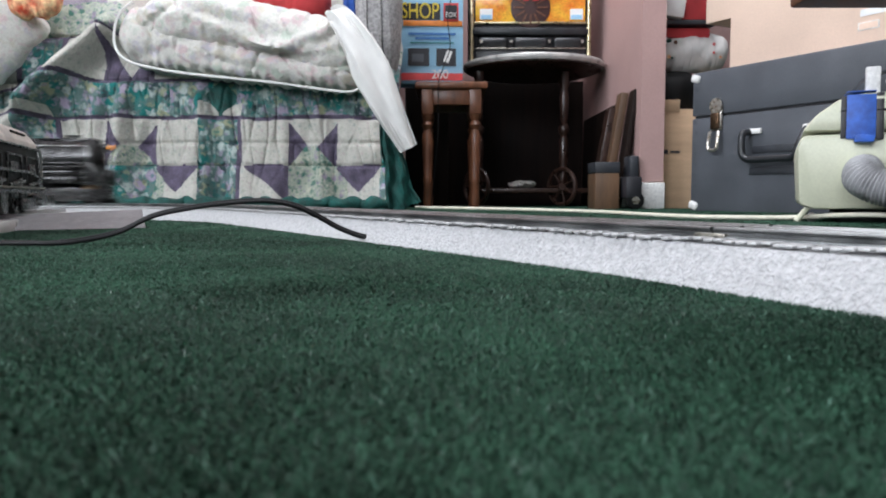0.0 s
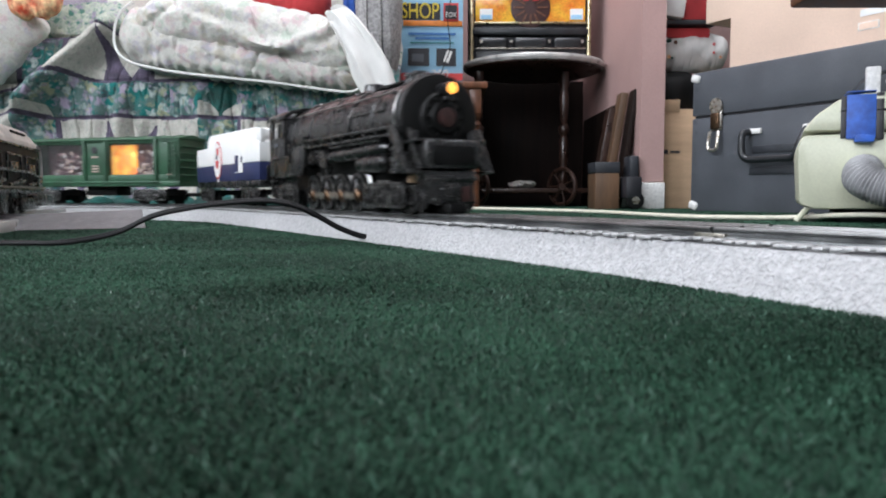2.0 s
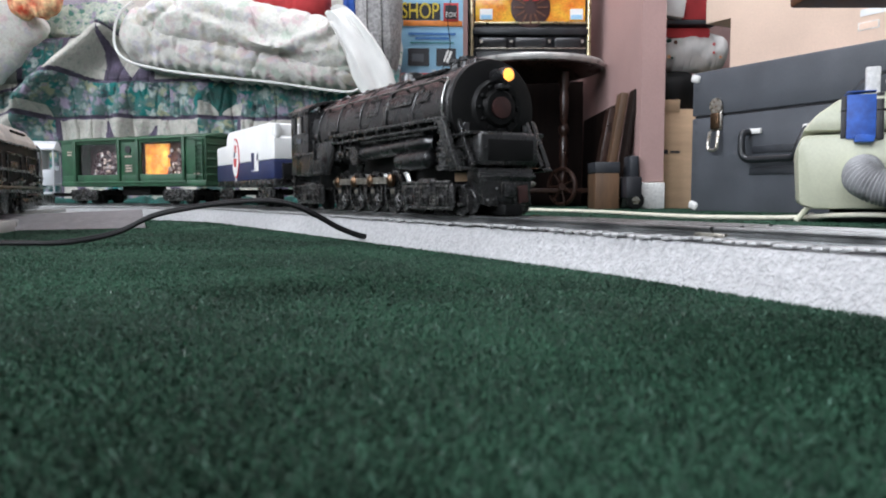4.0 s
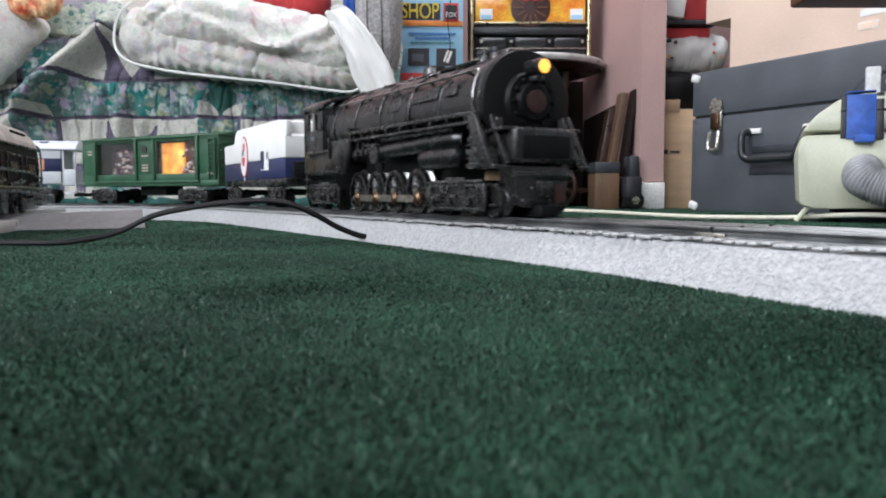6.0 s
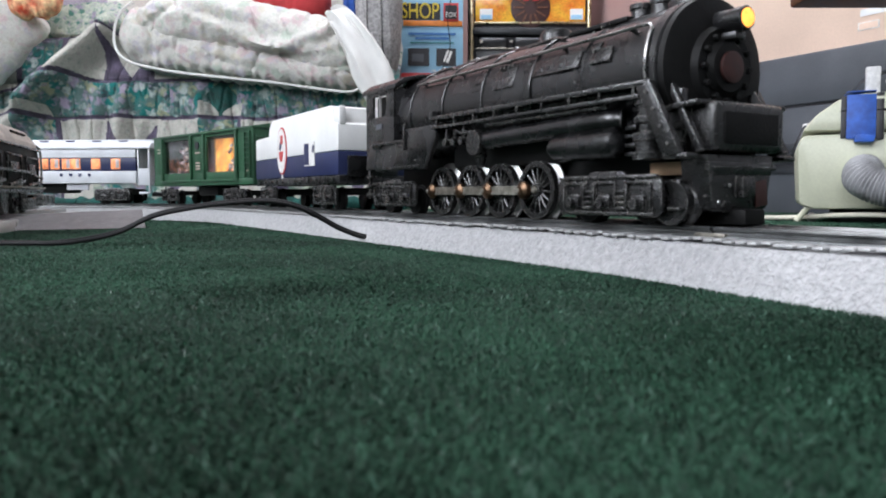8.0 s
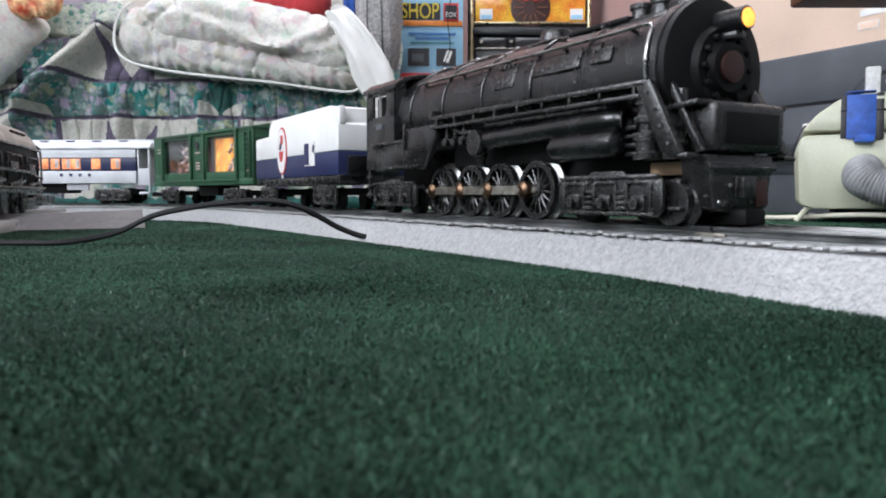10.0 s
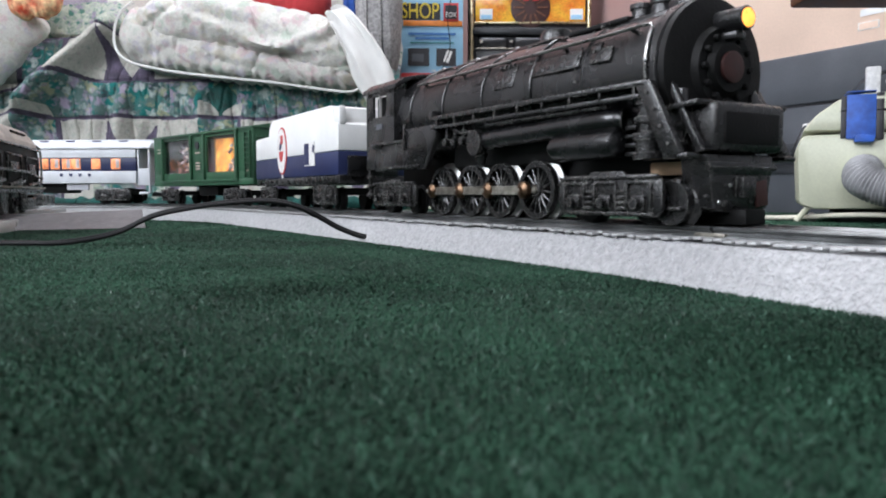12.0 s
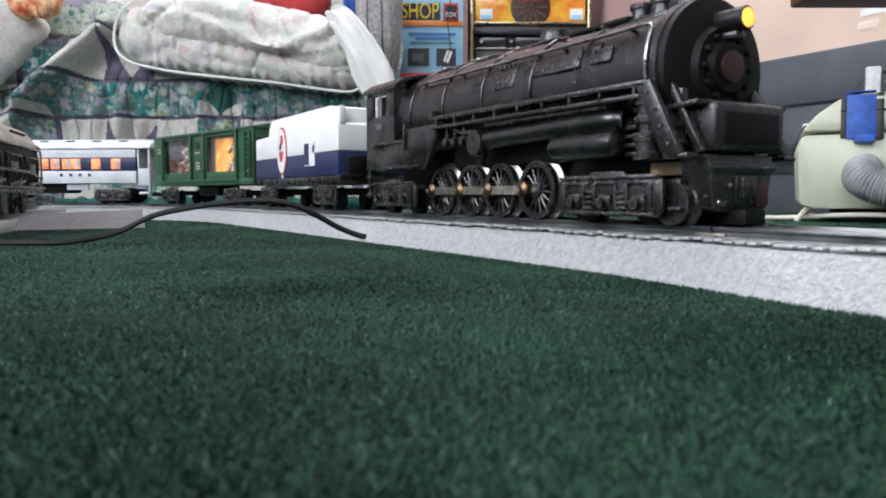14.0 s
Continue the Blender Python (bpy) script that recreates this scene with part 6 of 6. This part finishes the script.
def coach():
    t = thing("passenger_coach", "silver toy passenger coach with a navy window band and lit windows", "coach", ride(-1.8, 0.2))
    L, w = 0.135, 0.0285
    part("lower_side", box(2 * L, 2 * w, 0.0165, (0, 0, 0.0355), 0.0008), "silver", t)
    part("window_band", box(2 * L, 2 * w - 0.001, 0.0185, (0, 0, 0.053), 0.0005), "navy", t, "navy blue window band")
    part("upper_side", box(2 * L, 2 * w, 0.0105, (0, 0, 0.0675), 0.0008), "silver", t)
    part("roof", prism([(-w - 0.002, 0.0735), (-w - 0.0015, 0.076), (-w * 0.75, 0.0815), (-w * 0.5, 0.0830), (-w * 0.48, 0.0858), (0, 0.0875), (w * 0.48, 0.0858), (w * 0.5, 0.083), (w * 0.75, 0.0815), (w + 0.0015, 0.076), (w + 0.002, 0.0735)], 2 * L + 0.04, pose(0, 0, 0, 0, 0, 90), 0.0005), "silver", t)
    part("letter_board", box(2 * L, 2 * w + 0.002, 0.0016, (0, 0, 0.0625), 0.0004), "silver", t)
    for sy in (-1, 1):
        for k in range(7):
            part("roof_vent", box(0.012, 0.002, 0.0018, (-0.11 + 0.037 * k, sy * w * 0.49, 0.0845)), "navy", t)
        for k, (x, lit) in enumerate(((0.1075, 0), (0.080, 1), (0.0525, 0), (0.0395, 0), (0.0235, 0), (0.008, 1), (-0.01, 1), (-0.03, 0), (-0.06, 1), (-0.09, 0), (-0.115, 1))):
            wd = part("coach_window", box(0.0124, 0.0012, 0.0140, (x, sy * (w - 0.0002), 0.0532), 0.0003), "coach_glow", t, "orange lit window")
            part("blind", box(0.0045, 0.0012, 0.0115, (x + 0.0028, sy * (w + 0.0004), 0.0535)), "coach_pale" if not lit else "coach_glow", wd)
        for k in range(4):
            part("text_bar", box(0.004, 0.0006, 0.004, (0.032 + 0.013 * k, sy * (w + 0.0003), 0.0385)), "navy", t)
    for sx in (-1, 1):
        part("end_wall", box(0.003, 2 * w - 0.01, 0.05, (sx * (L + 0.0015), 0, 0.05), 0.001), "silver", t)
        for sy in (-1, 1):
            part("vestibule", merge(box(0.0022, 0.004, 0.06, (sx * (L + 0.0175), sy * (w - 0.003), 0.0445), 0.0006), box(0.0022, 0.004, 0.05, (sx * (L + 0.003), sy * (w - 0.003), 0.0495), 0.0006), box(0.016, 0.004, 0.022, (sx * (L + 0.010), sy * (w - 0.003), 0.036), 0.0008), box(0.012, 0.012, 0.003, (sx * (L + 0.009), sy * (w - 0.007), 0.0145), 0.0006)), "silver", t)
        part("platform", box(0.02, 2 * w - 0.012, 0.003, (sx * (L + 0.0095), 0, 0.0265), 0.0006), "silver", t)
        part("coupling", box(0.03, 0.008, 0.005, (sx * (L + 0.025), 0, 0.012), 0.001), "soot", t)
    part("underframe", box(0.09, 0.03, 0.013, (-0.01, 0, 0.0205), 0.002), "soot", t)
    part("battery_box", box(0.03, 0.004, 0.008, (0.05, -0.02, 0.0225), 0.0008), "silver", t)
    truck(t, 0.1, 0.025, 0.004, 0.02, 2, 0.0245)
    truck(t, -0.1, 0.025, 0.004, 0.02, 2, 0.0245)
    return t


COACH = coach()


# ---- the engine that stands on the inner track ----
def parked_engine():
    base = pose(-0.443, 0.748, FLOOR, 0, 0, 107.8)
    tr = thing("inner_track", "short toy track on a grey board inside the loop", "track", base)
    part("board", box(0.62, 0.066, 0.011, (-0.02, 0, 0.0055), 0.001), "rim", tr)
    for y in (-0.0172, 0, 0.0172):
        part("rail", sweep([(-0.33, y, 0.011), (0.0, y, 0.011), (0.26, y, 0.011)], RAIL_SECTION), "rail", tr)
    t = thing("parked_engine", "black toy steam engine tender with a tan top, standing still", "locomotive", pose(-0.428, 0.700, FLOOR + 0.015, 0, 0, 107.8))
    # x runs away from the camera, near side is -y
    body = [(-0.0285, 0.022), (-0.0285, 0.062), (-0.0275, 0.066), (0.0275, 0.066), (0.0285, 0.062), (0.0285, 0.022)]
    part("body", prism(body, 0.34, pose(-0.08, 0, 0, 0, 0, 90), 0.001), "soot", t)
    part("roof", prism([(-0.029, 0.064), (-0.0275, 0.071), (-0.018, 0.083), (-0.006, 0.088), (0.006, 0.088), (0.018, 0.083), (0.0275, 0.071), (0.029, 0.064)], 0.335, pose(-0.082, 0, 0, 0, 0, 90), 0.001), "tan_roof", t, "tan rounded top")
    for k in range(3):
        part("vent_slot", box(0.016, 0.0025, 0.0022, (0.05 - 0.02 * k, -0.0225, 0.0785), 0.0005, (50, 0, 0)), "soot", t)
    for k in range(4):
        x = 0.055 - 0.075 * k
        part("side_panel", merge(box(0.056, 0.002, 0.002, (x, -0.0294, 0.0555), 0.0005), box(0.002, 0.002, 0.026, (x - 0.027, -0.0294, 0.043), 0.0005), box(0.002, 0.002, 0.026, (x + 0.027, -0.0294, 0.043), 0.0005), box(0.03, 0.0016, 0.010, (x, -0.0292, 0.044), 0.0005)), "black_worn", t)
        part("valve_gear", merge(rod((x - 0.03, -0.031, 0.0275), (x + 0.03, -0.031, 0.0315), 0.0018, seg=8), lathe([(0.0, -0.002), (0.004, -0.002), (0.004, 0.002), (0, 0.002)], (x + 0.01, -0.031, 0.030), "y", 12)), "black_worn", t)
    part("cornice", box(0.345, 0.0026, 0.0022, (-0.082, -0.0297, 0.0645), 0.0006), "black_worn", t)
    part("handrail", sweep(smooth_line([(0.093, -0.030, 0.024), (0.094, -0.0305, 0.045), (0.093, -0.030, 0.064), (0.086, -0.028, 0.070)], 5), circle(0.0012, 8)), "steel", t)
    for x in (0.06, 0.02, -0.02, -0.06, -0.1):
        part("wheel", lathe([(0.002, -0.003), (0.0145, -0.003), (0.016, 0.0), (0.016, 0.002), (0.002, 0.002)], (x, -0.0175, 0.016), "y", 26), "black_worn", t)
    part("walkway", box(0.36, 0.064, 0.004, (-0.085, 0, 0.0225), 0.001), "black_worn", t)
    part("running_edge", box(0.36, 0.003, 0.0016, (-0.085, -0.0325, 0.0255), 0.0004), "rod", t, "pale metal edge of the running board")
    part("side_pipe", sweep(smooth_line([(0.092, -0.031, 0.036), (0.06, -0.032, 0.037), (0.03, -0.032, 0.040), (-0.02, -0.032, 0.0405), (-0.10, -0.032, 0.0405)], 6), circle(0.0016, 8)), "black_worn", t)
    for k in range(3):
        part("step", box(0.012, 0.006, 0.0016, (0.088, -0.029, 0.008 + 0.006 * k), 0.0004), "black_worn", t)
    part("end_lamp", lathe([(0.0, 0), (0.004, 0), (0.0045, 0.004), (0.003, 0.007), (0, 0.0075)], (0.088, -0.010, 0.052), "x", 14), "rod", t)
    part("coupling", box(0.105, 0.05, 0.013, (0.148, 0, 0.0125), 0.002), "black_worn", t)
    part("truck_side", box(0.075, 0.004, 0.012, (0.05, -0.0265, 0.0095), 0.002), "black_worn", t)
    solo("plastic_sheet", plastic(), "plastic_sheet", "cloudy grey plastic sheet leaning from the board to the carpet", "sheet", sharp=60)


def plastic():
    """A limp sheet between two edges."""
    lo = [Vector((-0.44, 0.63, 0.0)), Vector((-0.285, 0.715, 0.0))]
    hi = [Vector((-0.404, 0.655, 0.0130)), Vector((-0.322, 0.80, 0.0160))]
    bm = bmesh.new()
    n, m = 30, 10
    g = [[bm.verts.new(lo[0].lerp(lo[1], i / n).lerp(hi[0].lerp(hi[1], i / n), j / m) + Vector((0, 0, 0.0022 * noise.noise((i * 0.35, j * 0.3, 2)) * math.sin(math.pi * j / m)))) for j in range(m + 1)] for i in range(n + 1)]
    for i in range(n):
        for j in range(m):
            bm.faces.new((g[i][j], g[i + 1][j], g[i + 1][j + 1], g[i][j + 1]))
    bmesh.ops.solidify(bm, geom=bm.faces[:], thickness=0.0006)
    return bm


parked_engine()


# ---- carpet pile ----
def pile():
    rng = np.random.default_rng(4)
    pts = []
    for lo, hi, gap, hgt in ((0.055, 0.2, 0.0011, 0.0018), (0.2, 0.4, 0.0014, 0.0017), (0.4, 0.7, 0.0022, 0.0017), (0.7, 1.5, 0.0055, 0.0018)):
        ys = np.arange(lo, hi, gap)
        for y in ys:
            hw = 0.64 * y + 0.03
            xs = np.arange(-hw, hw, gap)
            k = len(xs)
            pts.append(np.stack([xs + rng.uniform(-0.6, 0.6, k) * gap, y + rng.uniform(-0.6, 0.6, k) * gap, np.full(k, gap), np.full(k, hgt)], 1))
    p = np.concatenate(pts)
    # keep clear of the board, by its distance from the track's line
    line = np.array([track(0.9 - 0.01 * i) for i in range(300)])
    edge = np.array([board_edge(0.9 - 0.01 * i) for i in range(300)])
    keep = np.ones(len(p), bool)
    for a in range(0, len(p), 4000):
        d = np.hypot(p[a:a + 4000, None, 0] - line[None, :, 0], p[a:a + 4000, None, 1] - line[None, :, 1])
        j = d.argmin(1)
        keep[a:a + 4000] = d[np.arange(len(j)), j] > edge[j] + 0.0008
    p = p[keep]
    n = len(p)
    ang = rng.uniform(0, 2 * math.pi, n)
    r = p[:, 2] * rng.uniform(0.5, 0.9, n)
    h = p[:, 3] * rng.uniform(0.6, 1.0, n)
    lean = rng.normal(0, 0.5, (n, 2)) * p[:, 2:3]
    v = np.zeros((n, 6, 3))
    for k in range(3):
        g = ang + k * 2 * math.pi / 3
        v[:, k] = np.stack([p[:, 0] + r * np.cos(g), p[:, 1] + r * np.sin(g), np.full(n, FLOOR - 0.0003)], 1)
        v[:, 3 + k] = np.stack([p[:, 0] + lean[:, 0] + 0.45 * r * np.cos(g), p[:, 1] + lean[:, 1] + 0.45 * r * np.sin(g), FLOOR + h * (1 - 0.12 * k)], 1)
    base = np.arange(n)[:, None] * 6
    quads = [base + np.array(q) for q in ((0, 1, 4, 3), (1, 2, 5, 4), (2, 0, 3, 5))]
    tops = base + np.array((3, 4, 5))
    faces = [tuple(f) for q in quads for f in q.tolist()] + [tuple(f) for f in tops.tolist()]
    me = bpy.data.meshes.new("carpet_pile")
    me.from_pydata(v.reshape(-1, 3).tolist(), [], faces)
    me.materials.append(M["pile"])
    tagged(new("carpet_pile", me), "short dark green looped carpet pile", "carpet", kind="stuff")
    # loose fine fibres that stand out of the loops, combed in drifts
    pts = []
    for lo, hi, gap, wide, hgt in ((0.055, 0.2, 0.0007, 0.00017, 0.0030), (0.2, 0.42, 0.0009, 0.00020, 0.0028), (0.42, 0.75, 0.0014, 0.00027, 0.0026), (0.75, 1.0, 0.0026, 0.0004, 0.0026)):
        for y in np.arange(lo, hi, gap):
            xs = np.arange(-0.64 * y - 0.03, 0.64 * y + 0.03, gap)
            k = len(xs)
            pts.append(np.stack([xs + rng.uniform(-0.8, 0.8, k) * gap, y + rng.uniform(-0.8, 0.8, k) * gap, np.full(k, wide), np.full(k, hgt)], 1))
    p = np.concatenate(pts)
    keep = np.ones(len(p), bool)
    for a in range(0, len(p), 4000):
        d = np.hypot(p[a:a + 4000, None, 0] - line[None, :, 0], p[a:a + 4000, None, 1] - line[None, :, 1])
        j = d.argmin(1)
        keep[a:a + 4000] = d[np.arange(len(j)), j] > edge[j] + 0.0012
    p = p[keep]
    n = len(p)
    drift = 2.2 + 1.7 * np.sin(p[:, 0] * 21 + 3 * np.sin(p[:, 1] * 13)) * np.sin(p[:, 1] * 17 + 2.2 * np.sin(p[:, 0] * 9) + 1.0)
    way = drift + rng.normal(0, 1.1, n)
    reach = p[:, 3] * rng.uniform(0.3, 1.1, n)
    rise = p[:, 3] * rng.uniform(0.35, 0.8, n)
    turn = way + rng.normal(math.pi / 2, 0.5, n)
    sx, sy = np.cos(turn) * p[:, 2] / 2, np.sin(turn) * p[:, 2] / 2
    ex, ey = p[:, 0] + reach * np.cos(way), p[:, 1] + reach * np.sin(way)
    z0, z1 = np.full(n, FLOOR + 0.0002), FLOOR + rise
    v = np.stack([np.stack([p[:, 0] - sx, p[:, 1] - sy, z0], 1), np.stack([p[:, 0] + sx, p[:, 1] + sy, z0], 1), np.stack([ex + 0.6 * sx, ey + 0.6 * sy, z1], 1), np.stack([ex - 0.6 * sx, ey - 0.6 * sy, z1], 1)], 1)
    me = bpy.data.meshes.new("carpet_fibres")
    me.from_pydata(v.reshape(-1, 3).tolist(), [], (np.arange(n)[:, None] * 4 + np.arange(4)).tolist())
    me.materials.append(M["fibre"])
    me.materials.append(M["glint"])
    # A few fibres take the paler colour as painted glints.
    me.polygons.foreach_set("material_index", (rng.uniform(0, 1, n) < 0.045).astype(np.int32))
    tagged(new("carpet_fibres", me), "fine green fibres standing out of the carpet, a few coloured as glints", "carpet", kind="stuff")


pile()

# ---- what moves ----
STOPS = ((0.0, -0.987), (0.2, -0.914), (0.5, -0.805), (1.0, -0.586), (1.5, -0.350), (2.0, -0.2240), (2.5, -0.1705), (3.0, -0.1650), (3.3, -0.1640), (5.2, -0.1600), (5.5, -0.1560),
         (6.0, -0.1300), (6.5, -0.0998), (7.0, -0.0613), (7.5, -0.0230), (8.0, -0.0052), (8.3, -0.0050), (14.0, -0.0050))


def run(t):
    """How far along the track the engine is at t seconds, smooth and never backwards."""
    n = len(STOPS)
    d = [(STOPS[i + 1][1] - STOPS[i][1]) / (STOPS[i + 1][0] - STOPS[i][0]) for i in range(n - 1)]
    m = [d[0]] + [0.0 if d[i - 1] * d[i] <= 0 else 2 * d[i - 1] * d[i] / (d[i - 1] + d[i]) for i in range(1, n - 1)] + [0.0]
    for i in range(n - 1):
        if t <= STOPS[i + 1][0] or i == n - 2:
            h = STOPS[i + 1][0] - STOPS[i][0]
            u = min((t - STOPS[i][0]) / h, 1.0)
            a, b = STOPS[i][1], STOPS[i + 1][1]
            return (2 * u ** 3 - 3 * u * u + 1) * a + (u ** 3 - 2 * u * u + u) * h * m[i] + (-2 * u ** 3 + 3 * u * u) * b + (u ** 3 - u * u) * h * m[i + 1]


def motions():
    times = [0.1 * i for i in range(85)] + [9.0, 11.0, 14.0]
    for ob, back, base in ((LOCO, 0.0, 0.12), (TENDER, -0.279, 0.11), (BOXCAR, -0.573, 0.15), (COACH, -0.884, 0.2)):
        walk(ob, [(t, ride(run(t) + back, base)) for t in times])
    end = run(14.0)
    ticks = [i / 30 for i in range(0, 101)] + [3.6, 4.2, 4.8] + [5.1 + i / 30 for i in range(0, 96)] + [9.0, 14.0]
    roll = {t: math.degrees((run(t) - end) / WHEEL_R) for t in ticks}
    for ob, x, sy in WHEELS:
        walk(ob, [(t, pose(x, sy * 0.0178, WHEEL_R, 0, roll[t], 0)) for t in ticks])
    for ob, sy in RODS:
        rows = []
        for t in ticks:
            g = radians(roll[t])
            rows.append((t, pose(-CRANK * math.cos(g) * (-sy), sy * 0.0222, WHEEL_R + CRANK * math.sin(g) * (-sy))))
        walk(ob, rows)


motions()
